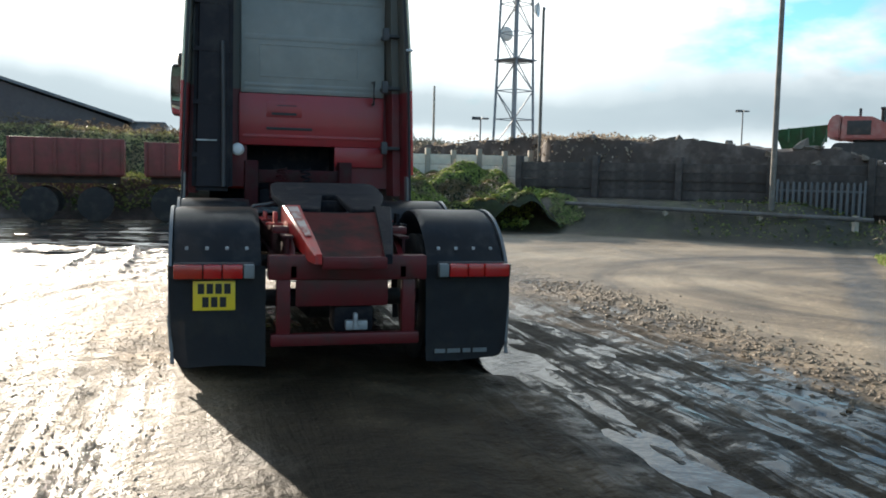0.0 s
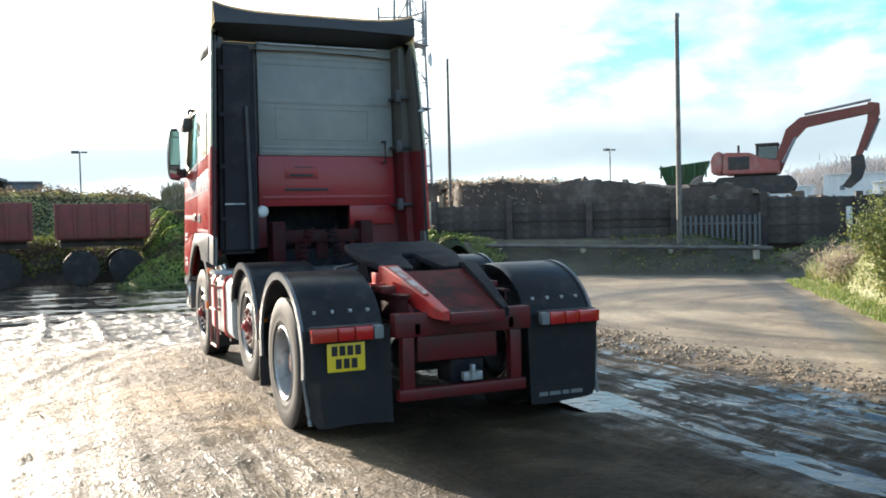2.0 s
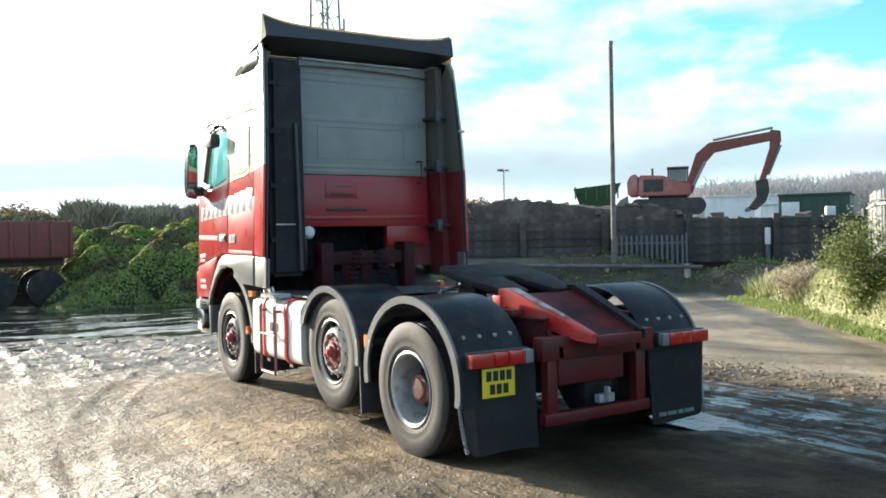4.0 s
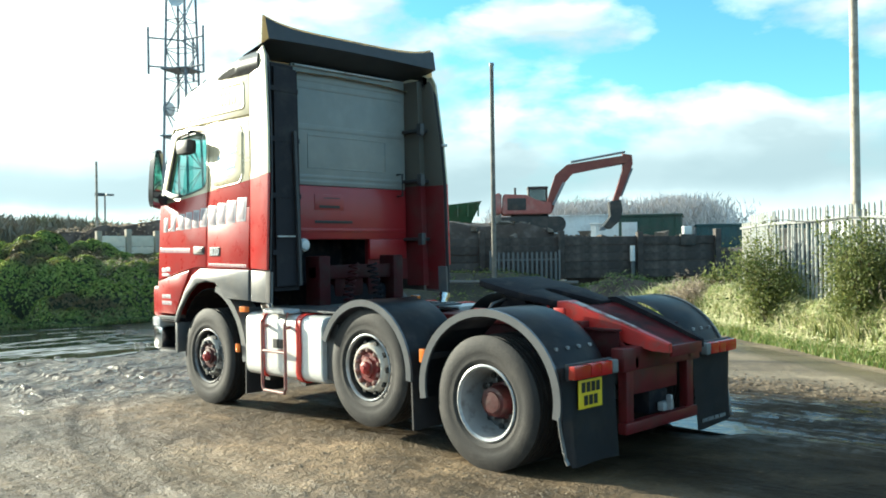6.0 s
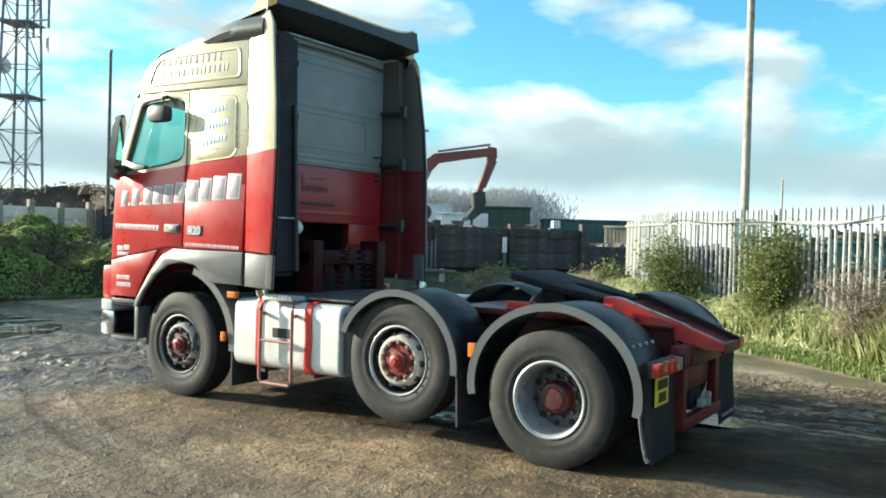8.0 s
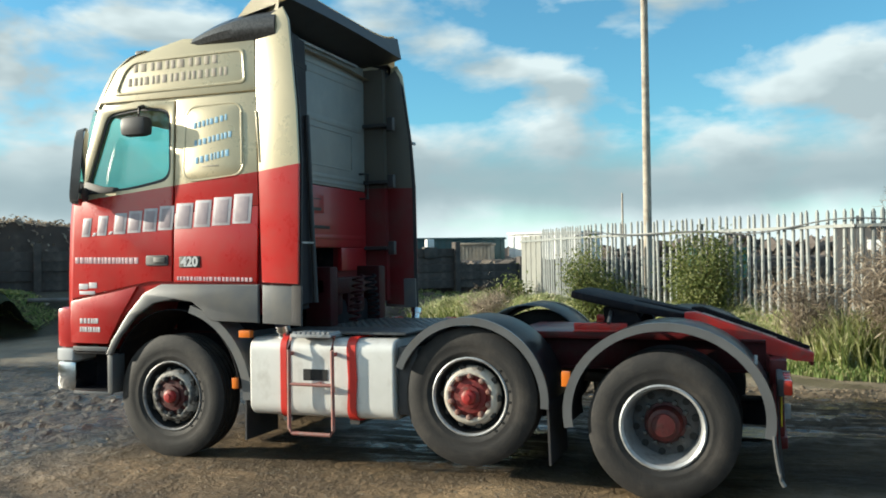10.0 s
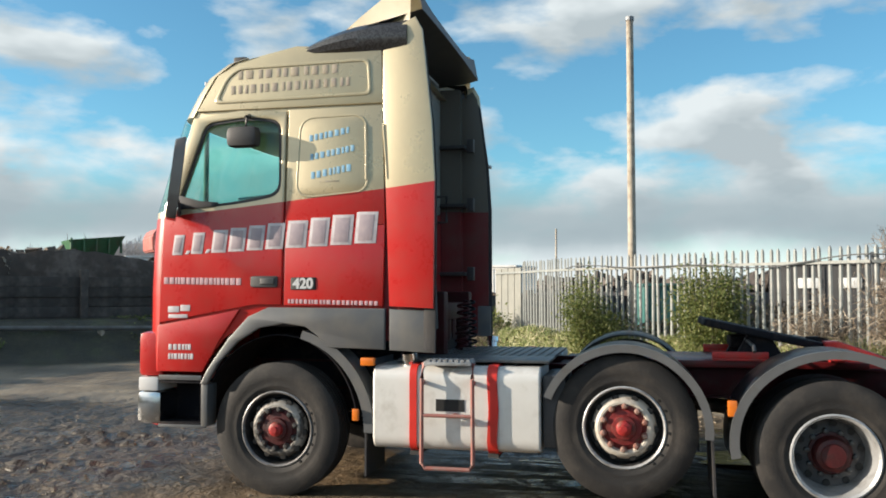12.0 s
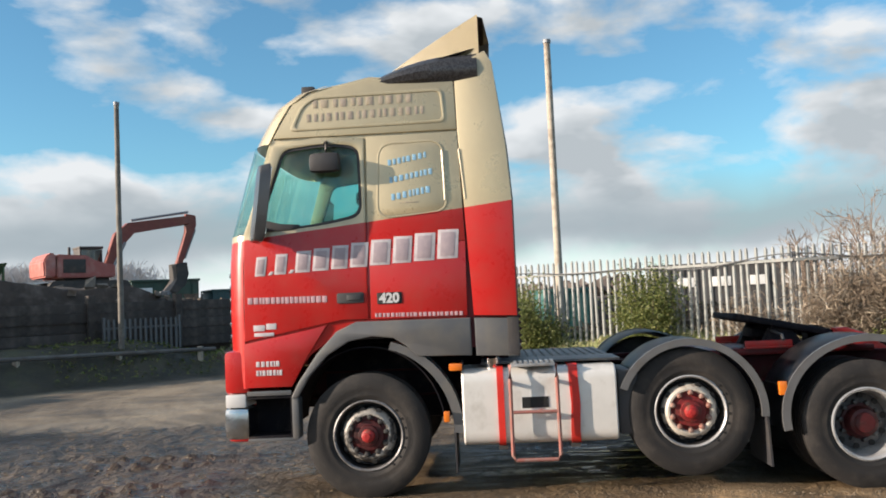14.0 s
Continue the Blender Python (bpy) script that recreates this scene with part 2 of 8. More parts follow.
mat("wet_stone", (0.105, 0.08, 0.057), 0.34, spec=0.5, second=(0.16, 0.13, 0.095), mix=(0.42, 0.6), mix_scale=14, vary=0.3, scale=9)
mat("rail_grey", (0.13, 0.125, 0.12), 0.7, second=(0.08, 0.07, 0.06), mix=(0.45, 0.7), mix_scale=4, vary=0.15)
mat("rim_gap_black", (0.022, 0.022, 0.024), 0.6, second=(0.09, 0.08, 0.07), mix=(0.5, 0.75), mix_scale=9, vary=0.2)
mat("fender_lip", (0.115, 0.118, 0.122), 0.3, spec=0.9, second=(0.1, 0.09, 0.08), mix=(0.55, 0.8), mix_scale=9, vary=0.12)
mat("black_plastic", (0.04, 0.04, 0.043), 0.5, second=(0.06, 0.055, 0.05), mix=(0.55, 0.85), mix_scale=5, vary=0.2)
mat("rubber", (0.015, 0.014, 0.014), 0.72, second=(0.05, 0.043, 0.037), mix=(0.48, 0.74), mix_scale=4, vary=0.2, bump=0.15, bump_scale=60)
mat("flap_rubber", (0.030, 0.030, 0.034), 0.62, second=(0.05, 0.045, 0.04), mix=(0.5, 0.75), mix_scale=4, vary=0.2, bump=0.1)
mat("rim_cream", (0.50, 0.46, 0.40), 0.4, second=(0.20, 0.13, 0.09), mix=(0.52, 0.68), mix_scale=9, vary=0.15, bump=0.15)
mat("rim_silver", (0.40, 0.41, 0.42), 0.38, metal=0.35, second=(0.16, 0.15, 0.14), mix=(0.5, 0.72), mix_scale=8, vary=0.12, bump=0.12)
mat("rim_dull", (0.24, 0.24, 0.245), 0.42, metal=0.35, second=(0.07, 0.065, 0.06), mix=(0.48, 0.66), mix_scale=8, vary=0.15, bump=0.12)
mat("rim_dark", (0.085, 0.085, 0.088), 0.5, second=(0.19, 0.18, 0.17), mix=(0.5, 0.75), mix_scale=8, vary=0.2, bump=0.15)
mat("hub_maroon", (0.065, 0.006, 0.007), 0.5, second=(0.03, 0.012, 0.011), mix=(0.45, 0.7), mix_scale=10, vary=0.2, bump=0.2)
mat("rim_worn", (0.34, 0.32, 0.29), 0.4, second=(0.045, 0.042, 0.04), mix=(0.46, 0.56), mix_scale=11, vary=0.2, bump=0.2)
mat("hub_red", (0.34, 0.020, 0.02), 0.5, second=(0.16, 0.06, 0.04), mix=(0.5, 0.7), mix_scale=12, vary=0.2, bump=0.2)
mat("hub_rust", (0.17, 0.014, 0.014), 0.5, second=(0.10, 0.035, 0.028), mix=(0.5, 0.65), mix_scale=14, vary=0.2, bump=0.25)
mat("steel_nut", (0.10, 0.10, 0.10), 0.45, metal=0.7, vary=0.2)
mat("tank_alu", (0.74, 0.73, 0.70), 0.42, metal=0.25, second=(0.45, 0.42, 0.37), mix=(0.52, 0.85), mix_scale=4, vary=0.05)
mat("strap_red", (0.62, 0.03, 0.02), 0.45, second=(0.3, 0.05, 0.03), mix=(0.5, 0.8), vary=0.1)
mat("strap_grey", (0.17, 0.18, 0.18), 0.5, vary=0.15)
mat("deck_plate", (0.10, 0.105, 0.11), 0.45, metal=0.4, second=(0.16, 0.14, 0.12), mix=(0.5, 0.75), mix_scale=6, vary=0.15, bump=0.3, bump_scale=50)
# black of greasy parts; also painted-in shade of the rear recess and far ramp
mat("grease_shade_black", (0.009, 0.009, 0.013), 0.7, spec=0.16, second=(0.05, 0.04, 0.035), mix=(0.5, 0.8), mix_scale=8, vary=0.2, bump=0.2)
mat("lens_red", (0.45, 0.012, 0.01), 0.2, vary=0.05, coat=0.5)
mat("lens_tail_amber", (0.40, 0.026, 0.012), 0.22, vary=0.05, coat=0.4)
mat("lens_amber", (0.75, 0.19, 0.02), 0.25, vary=0.05, coat=0.4)
mat("lens_clear", (0.62, 0.62, 0.62), 0.2, vary=0.05, coat=0.5)
mat("plate_yellow", (0.78, 0.56, 0.03), 0.4, vary=0.04)
mat("print_black", (0.012, 0.012, 0.012), 0.5, vary=0.1)
mat("print_white", (0.58, 0.55, 0.57), 0.4, second=(0.46, 0.40, 0.42), mix=(0.45, 0.7), mix_scale=16, vary=0.05)
mat("print_pink", (0.52, 0.34, 0.37), 0.42, second=(0.44, 0.26, 0.29), mix=(0.45, 0.7), mix_scale=16, vary=0.05)
mat("print_inline", (0.36, 0.30, 0.33), 0.42, second=(0.44, 0.36, 0.38), mix=(0.45, 0.7), mix_scale=20, vary=0.08)
mat("print_brown", (0.33, 0.28, 0.235), 0.45, second=(0.45, 0.38, 0.26), mix=(0.42, 0.7), mix_scale=14, vary=0.1)
mat("print_blue", (0.24, 0.47, 0.66), 0.45, second=(0.36, 0.48, 0.56), mix=(0.5, 0.8), mix_scale=14, vary=0.1)
mat("chrome", (0.62, 0.62, 0.62), 0.16, metal=1.0, vary=0.05)
mat("carbon", (0.016, 0.016, 0.018), 0.35, second=(0.04, 0.04, 0.043), mix=(0.48, 0.52), mix_scale=55, vary=0.05, coat=0.5)
mat("interior_dark", (0.05, 0.05, 0.055), 0.7, vary=0.15)
mat("interior_cloth", (0.10, 0.11, 0.13), 0.85, vary=0.15, bump=0.1)
mat("interior_light", (0.30, 0.29, 0.27), 0.8, vary=0.1)
mat("mirror_glass", (0.75, 0.77, 0.78), 0.03, metal=1.0, vary=0.0)
mat("wood_pole", (0.43, 0.38, 0.31), 0.8, second=(0.24, 0.20, 0.16), mix=(0.45, 0.7), mix_scale=5, vary=0.15, bump=0.3, bump_scale=30)
mat("old_pole", (0.15, 0.14, 0.125), 0.85, second=(0.24, 0.22, 0.19), mix=(0.45, 0.7), mix_scale=5, vary=0.15, bump=0.3, bump_scale=30)
mat("galvanised", (0.235, 0.255, 0.25), 0.6, metal=0.15, second=(0.28, 0.28, 0.27), mix=(0.45, 0.7), mix_scale=6, vary=0.08, random=0.1)
mat("galv_dull", (0.12, 0.125, 0.13), 0.6, metal=0.2, vary=0.1, random=0.1)
mat("steel_lattice", (0.25, 0.265, 0.285), 0.6, metal=0.3, vary=0.12)
mat("sleeper", (0.060, 0.050, 0.046), 0.85, second=(0.10, 0.085, 0.075), mix=(0.45, 0.7), mix_scale=3, vary=0.2, bump=0.25, bump_scale=12, random=0.2)
# concrete lightened and warmed: sunlight painted on panels that face away from the sun
mat("panel_sunlit", (0.70, 0.60, 0.47), 0.85, second=(0.76, 0.70, 0.60), mix=(0.4, 0.7), mix_scale=1.3, vary=0.1, bump=0.3, bump_scale=20, random=0.15)
mat("concrete", (0.38, 0.33, 0.26), 0.85, second=(0.28, 0.24, 0.20), mix=(0.45, 0.7), mix_scale=2, vary=0.12, bump=0.3, bump_scale=20, random=0.1)
mat("soil_heap", (0.062, 0.046, 0.037), 0.9, second=(0.16, 0.13, 0.11), mix=(0.5, 0.72), mix_scale=1.6, vary=0.25, scale=4, bump=0.9, bump_scale=6)
mat("rubble", (0.17, 0.145, 0.12), 0.9, second=(0.11, 0.08, 0.06), mix=(0.4, 0.7), mix_scale=1.2, vary=0.2, random=0.3, bump=0.4, bump_scale=12)
mat("clod", (0.12, 0.088, 0.056), 0.7, second=(0.24, 0.19, 0.13), mix=(0.45, 0.65), mix_scale=3, vary=0.25, scale=8, bump=0.4)
mat("digger_orange", (0.23, 0.055, 0.042), 0.5, second=(0.24, 0.08, 0.05), mix=(0.48, 0.75), mix_scale=1.5, vary=0.15)
mat("digger_dark", (0.045, 0.042, 0.04), 0.6, second=(0.12, 0.09, 0.07), mix=(0.5, 0.75), mix_scale=2, vary=0.2)
mat("green_paint", (0.04, 0.14, 0.065), 0.5, second=(0.08, 0.07, 0.05), mix=(0.5, 0.8), vary=0.15)
mat("dark_green", (0.03, 0.07, 0.05), 0.55, second=(0.06, 0.06, 0.05), mix=(0.5, 0.8), vary=0.12)
mat("blue_paint", (0.022, 0.075, 0.085), 0.5, second=(0.05, 0.075, 0.08), mix=(0.5, 0.8), vary=0.12)
mat("white_unit", (0.74, 0.75, 0.74), 0.5, second=(0.5, 0.48, 0.45), mix=(0.5, 0.8), mix_scale=1, vary=0.06)
mat("trailer_red", (0.20, 0.045, 0.04), 0.6, second=(0.14, 0.05, 0.035), mix=(0.45, 0.7), mix_scale=2, vary=0.15)
mat("shed_wall", (0.12, 0.10, 0.10), 0.7, second=(0.09, 0.07, 0.07), mix=(0.45, 0.7), mix_scale=0.6, vary=0.1)
mat("office_dark", (0.055, 0.055, 0.058), 0.7, second=(0.035, 0.034, 0.034), mix=(0.45, 0.7), mix_scale=0.8, vary=0.1)
mat("shed_roof", (0.19, 0.19, 0.20), 0.6, second=(0.12, 0.11, 0.11), mix=(0.45, 0.7), mix_scale=0.5, vary=0.1)
mat("pale_bark", (0.27, 0.21, 0.165), 0.9, second=(0.16, 0.12, 0.095), mix=(0.45, 0.7), mix_scale=4, vary=0.2, bump=0.3, bump_scale=25)
mat("bark", (0.10, 0.08, 0.065), 0.9, second=(0.05, 0.045, 0.04), mix=(0.45, 0.7), mix_scale=4, vary=0.2, bump=0.4, bump_scale=25)
mat("far_twigs", (0.115, 0.095, 0.085), 0.9, vary=0.2, scale=2)
# twig colour lifted towards white to paint in the haze of distance
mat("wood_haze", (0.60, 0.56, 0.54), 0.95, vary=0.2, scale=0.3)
mat("scrub_brown", (0.25, 0.225, 0.175), 0.95, second=(0.17, 0.18, 0.10), mix=(0.45, 0.65), mix_scale=0.5, vary=0.2, scale=0.6)
mat("step_red", (0.31, 0.115, 0.095), 0.55, second=(0.24, 0.18, 0.16), mix=(0.45, 0.7), mix_scale=9, vary=0.12)
mat("digger_pink", (0.42, 0.12, 0.10), 0.5, second=(0.50, 0.30, 0.26), mix=(0.48, 0.75), mix_scale=2, vary=0.1)
# mossy base, darkened to paint shade between clumps of leaves
mat("moss_shade", (0.028, 0.036, 0.012), 0.95, second=(0.02, 0.025, 0.012), mix=(0.4, 0.6), mix_scale=2.5, vary=0.25, bump=0.8, bump_scale=14)
mat("puddle", (0.035, 0.030, 0.026), 0.10, spec=0.3, vary=0.1, scale=0.8, bump=0.6, bump_scale=7)


def water_mat():
    """Shallow muddy water whose long low ripples lie across the yard."""
    m = mat("rippled_water", (0.06, 0.055, 0.045), 0.05, spec=0.5, vary=0.1, scale=0.8)
    nt = m.node_tree
    N, L = nt.nodes.new, nt.links.new
    co, mp, wv = N("ShaderNodeTexCoord"), N("ShaderNodeMapping"), N("ShaderNodeTexNoise")
    mp.inputs["Scale"].default_value = (0.22, 0.55, 1.0)
    wv.inputs["Scale"].default_value, wv.inputs["Detail"].default_value, wv.inputs["Roughness"].default_value = 1.5, 3.0, 0.55
    bp = N("ShaderNodeBump")
    bp.inputs["Strength"].default_value, bp.inputs["Distance"].default_value = 1.0, 0.34
    L(co.outputs["Object"], mp.inputs["Vector"]); L(mp.outputs[0], wv.inputs["Vector"])
    L(wv.outputs[0], bp.inputs["Height"]); L(bp.outputs[0], nt.nodes["Principled BSDF"].inputs["Normal"])


water_mat()
mat("teal_sheet", (0.03, 0.12, 0.11), 0.6, second=(0.10, 0.16, 0.15), mix=(0.5, 0.8), vary=0.12)


def leaf_mat(name, a, b_, c, patch=None):
    """Leaves whose colour wanders from leaf to leaf."""
    m = bpy.data.materials.new(name)
    m.use_nodes = True
    nt = m.node_tree
    N, L = nt.nodes.new, nt.links.new
    b = nt.nodes["Principled BSDF"]
    g = N("ShaderNodeNewGeometry")
    r = N("ShaderNodeValToRGB")
    r.color_ramp.elements[0].color, r.color_ramp.elements[1].color = (*a, 1), (*c, 1)
    e = r.color_ramp.elements.new(0.55); e.color = (*b_, 1)
    L(g.outputs["Random Per Island"], r.inputs[0])
    tone = r.outputs[0]
    if patch:
        co, n, k, mc = N("ShaderNodeTexCoord"), N("ShaderNodeTexNoise"), N("ShaderNodeValToRGB"), N("ShaderNodeMixRGB")
        n.inputs["Scale"].default_value, n.inputs["Detail"].default_value = 0.9, 5
        k.color_ramp.elements[0].position, k.color_ramp.elements[1].position = 0.48, 0.62
        mc.inputs[2].default_value = (*patch, 1)
        L(co.outputs["Object"], n.inputs["Vector"]); L(n.outputs[0], k.inputs[0]); L(k.outputs[0], mc.inputs[0])
        L(tone, mc.inputs[1])
        tone = mc.outputs[0]
    L(tone, b.inputs["Base Color"])
    b.inputs["Roughness"].default_value = 0.55
    tr = N("ShaderNodeBsdfTranslucent")
    L(tone, tr.inputs[0])
    mx = N("ShaderNodeMixShader"); mx.inputs[0].default_value = 0.4
    L(b.outputs[0], mx.inputs[1]); L(tr.outputs[0], mx.inputs[2])
    L(mx.outputs[0], nt.nodes["Material Output"].inputs[0])
    MATS[name] = m


leaf_mat("ivy", (0.10, 0.165, 0.028), (0.25, 0.335, 0.065), (0.44, 0.50, 0.14), (0.16, 0.125, 0.06))
leaf_mat("bush_leaf", (0.06, 0.092, 0.025), (0.15, 0.185, 0.05), (0.28, 0.285, 0.10))
leaf_mat("grass", (0.10, 0.19, 0.04), (0.21, 0.27, 0.08), (0.38, 0.36, 0.17))
leaf_mat("dry_grass", (0.20, 0.28, 0.08), (0.43, 0.44, 0.21), (0.68, 0.62, 0.42))
leaf_mat("weed_green", (0.13, 0.195, 0.035), (0.25, 0.32, 0.075), (0.41, 0.45, 0.16))
leaf_mat("rise_straw", (0.16, 0.19, 0.06), (0.33, 0.33, 0.13), (0.52, 0.48, 0.25), (0.22, 0.17, 0.09))
leaf_mat("dark_scrub", (0.05, 0.04, 0.03), (0.11, 0.085, 0.06), (0.20, 0.16, 0.11))
leaf_mat("bramble", (0.19, 0.148, 0.11), (0.345, 0.275, 0.205), (0.53, 0.45, 0.35))


def glass_mat(name, tint, alpha_mix):
    m = bpy.data.materials.new(name)
    m.use_nodes = True
    nt = m.node_tree
    N, L = nt.nodes.new, nt.links.new
    nt.nodes.remove(nt.nodes["Principled BSDF"])
    t, g, mx, f = N("ShaderNodeBsdfTransparent"), N("ShaderNodeBsdfGlossy"), N("ShaderNodeMixShader"), N("ShaderNodeLayerWeight")
    t.inputs[0].default_value = (*tint, 1)
    g.inputs["Roughness"].default_value = 0.03
    p = N("ShaderNodeMath"); p.operation = "POWER"; p.inputs[1].default_value = 4.0
    q = N("ShaderNodeMath"); q.operation = "MULTIPLY_ADD"; q.inputs[1].default_value, q.inputs[2].default_value = 0.7, alpha_mix
    L(f.outputs["Facing"], p.inputs[0]); L(p.outputs[0], q.inputs[0])
    L(q.outputs[0], mx.inputs[0]); L(t.outputs[0], mx.inputs[1]); L(g.outputs[0], mx.inputs[2])
    L(mx.outputs[0], nt.nodes["Material Output"].inputs[0])
    MATS[name] = m


glass_mat("cab_glass", (0.66, 0.93, 0.89), 0.06)
glass_mat("clear_pane", (0.5, 0.55, 0.56), 0.06)


def ground_mat():
    """Trodden yard: brown gravelly mud, a drier sandy lane, and wet, shiny rutted strips."""
    m = bpy.data.materials.new("yard_mud")
    m.use_nodes = True
    nt = m.node_tree
    N, L = nt.nodes.new, nt.links.new
    b = nt.nodes["Principled BSDF"]
    co = N("ShaderNodeTexCoord")
    sep = N("ShaderNodeSeparateXYZ")
    L(co.outputs["Object"], sep.inputs[0])
    X, Y = sep.outputs[0], sep.outputs[1]

    def put(sock, v):
        if isinstance(v, (int, float)):
            sock.default_value = v
        else:
            L(v, sock)

    def M(op, a, c=0.0, d=0.0):
        n = N("ShaderNodeMath")
        n.operation = op
        put(n.inputs[0], a); put(n.inputs[1], c); put(n.inputs[2], d)
        return n.outputs[0]

    def ramp01(v, lo, hi):
        n = N("ShaderNodeMapRange")
        n.interpolation_type = "SMOOTHSTEP"
        put(n.inputs[0], v)
        n.inputs[1].default_value, n.inputs[2].default_value = lo, hi
        return n.outputs[0]

    def tex(scale, detail=8, rough=0.6, stretch=None, distort=0.0):
        n = N("ShaderNodeTexNoise")
        n.inputs["Scale"].default_value, n.inputs["Detail"].default_value, n.inputs["Roughness"].default_value = scale, detail, rough
        n.inputs["Distortion"].default_value = distort
        if stretch:
            mp = N("ShaderNodeMapping")
            mp.inputs["Rotation"].default_value, mp.inputs["Scale"].default_value = (0, 0, stretch[0]), (stretch[1], stretch[2], 1)
            L(co.outputs["Object"], mp.inputs[0]); L(mp.outputs[0], n.inputs["Vector"])
        else:
            L(co.outputs["Object"], n.inputs["Vector"])
        return n.outputs[0]

    def colour(v, rows):
        r = N("ShaderNodeValToRGB")
        e = r.color_ramp.elements
        e[0].position, e[0].color = rows[0][0], (*rows[0][1], 1)
        e[1].position, e[1].color = rows[-1][0], (*rows[-1][1], 1)
        for p, c in rows[1:-1]:
            k = e.new(p); k.color = (*c, 1)
        L(v, r.inputs[0])
        return r.outputs[0]

    def blend(f, a, c, mode="MIX"):
        n = N("ShaderNodeMixRGB")
        n.blend_type = mode
        put(n.inputs[0], f)
        for s, v in ((n.inputs[1], a), (n.inputs[2], c)):
            if isinstance(v, tuple):
                s.default_value = (*v, 1)
            else:
                L(v, s)
        return n.outputs[0]

    def cells(scale, stretch=None):
        n = N("ShaderNodeTexVoronoi")
        n.inputs["Scale"].default_value = scale
        L(co.outputs["Object"], n.inputs["Vector"])
        return n.outputs["Distance"], n.outputs["Color"]

    def inv(v):
        return M("SUBTRACT", 1.0, v)

    fine, mid, broad = tex(38, 8, 0.65), tex(1.6, 10, 0.62), tex(0.35, 6)
    grit, lump = tex(9, 8, 0.7), tex(4.2, 5, 0.6, None, 0.25)
    streak = tex(1.0, 8, 0.62, (0.06, 5.5, 0.42), 0.8)
    thin = tex(1.0, 5, 0.6, (0.03, 17.0, 0.55), 0.2)
    sd, sc = cells(46)
    bd, bc = cells(19)
    edge = M("MULTIPLY_ADD", mid, 1.6, -0.8)
    lane = M("MULTIPLY", ramp01(M("ADD", X, edge), 3.35, 4.3), ramp01(M("ADD", Y, M("MULTIPLY", X, 1.0)), -6.0, 0.5))
    # wet ruts behind the lorry, churned wet mud ahead of it, a wet strip beside the verge, damp gravel beside the lorry
    behind = M("MULTIPLY", M("MULTIPLY", ramp01(M("ADD", X, edge), -1.3, -0.5), inv(ramp01(M("ADD", X, edge), 3.2, 3.8))), inv(ramp01(Y, 1.5, 4.5)))
    ahead = M("MULTIPLY", ramp01(M("ADD", M("ADD", Y, M("MULTIPLY", X, 0.25)), M("MULTIPLY", edge, 2.2)), 3.9, 5.6), inv(M("MULTIPLY", lane, 0.85)))
    pool = M("MULTIPLY", ramp01(M("ADD", M("ADD", Y, M("MULTIPLY", X, 0.35)), M("MULTIPLY", edge, 3.0)), 8.6, 10.6), inv(M("MULTIPLY", lane, 0.7)))
    near_l = M("MULTIPLY", ramp01(M("MULTIPLY", X, -1.0), 1.0, 1.6), inv(ramp01(M("ADD", Y, M("MULTIPLY", X, 0.6)), -2.2, -0.4)))
    ev = M("MULTIPLY", M("SUBTRACT", M("SUBTRACT", X, 5.1), M("MULTIPLY", M("ADD", Y, 1.7), 0.755)), 0.8)
    strip = M("MULTIPLY", ramp01(M("ADD", ev, M("MULTIPLY", edge, 0.25)), -1.05, -0.7), inv(ramp01(ev, -0.35, -0.15)))
    # water films: long streaks in the ruts, broken pools ahead
    film_r = M("MULTIPLY", M("MULTIPLY", behind, M("MAXIMUM", ramp01(M("ADD", X, edge), 0.7, 1.6), ramp01(Y, 0.5, 1.5))), ramp01(M("MULTIPLY_ADD", streak, 0.75, M("MULTIPLY_ADD", thin, 0.22, M("MULTIPLY", broad, 0.33))), 0.60, 0.70))
    film_r = M("MULTIPLY", film_r, M("MULTIPLY_ADD", ramp01(M("MULTIPLY_ADD", tex(3.2, 5, 0.65, (1.6, 1.0, 1.0), 0.4), 0.6, M("MULTIPLY", grit, 0.4)), 0.44, 0.53), 0.85, 0.15))
    film_p = M("MULTIPLY", pool, ramp01(M("MULTIPLY_ADD", tex(1.0, 6, 0.55, (1.25, 1.5, 0.3)), 0.7, M("MULTIPLY", broad, 0.3)), 0.40, 0.52))
    film_a = M("MULTIPLY", ahead, ramp01(M("MULTIPLY_ADD", lump, 0.45, M("MULTIPLY", mid, 0.55)), 0.50, 0.55))
    film_w = M("MAXIMUM", M("MULTIPLY", film_p, 0.92), M("MULTIPLY", film_a, 0.75))
    back_l = M("MULTIPLY", ramp01(M("MULTIPLY", X, -1.0), 1.0, 1.6), inv(ramp01(M("ADD", Y, edge), -2.2, 0.0)))
    film_n = M("MULTIPLY", back_l, ramp01(M("MULTIPLY_ADD", thin, 0.35, M("MULTIPLY_ADD", streak, 0.4, M("MULTIPLY", lump, 0.25))), 0.50, 0.58))
    film = M("MAXIMUM", M("MAXIMUM", film_r, film_w), film_n)
    zone = M("MAXIMUM", M("MAXIMUM", behind, ahead), M("MAXIMUM", M("MULTIPLY", strip, 0.8), M("MULTIPLY", near_l, M("MULTIPLY", ramp01(M("MULTIPLY_ADD", broad, 0.5, M("MULTIPLY", streak, 0.5)), 0.45, 0.6), 0.7))))
    # wetness darkens; behind the lorry it also paints in the lorry's cast shadow
    wet_shade = M("MAXIMUM", M("MAXIMUM", M("MULTIPLY", zone, 0.58), M("MULTIPLY", behind, 0.97)), M("MAXIMUM", M("MAXIMUM", film_r, film_w), M("MULTIPLY", film_n, 0.55)))
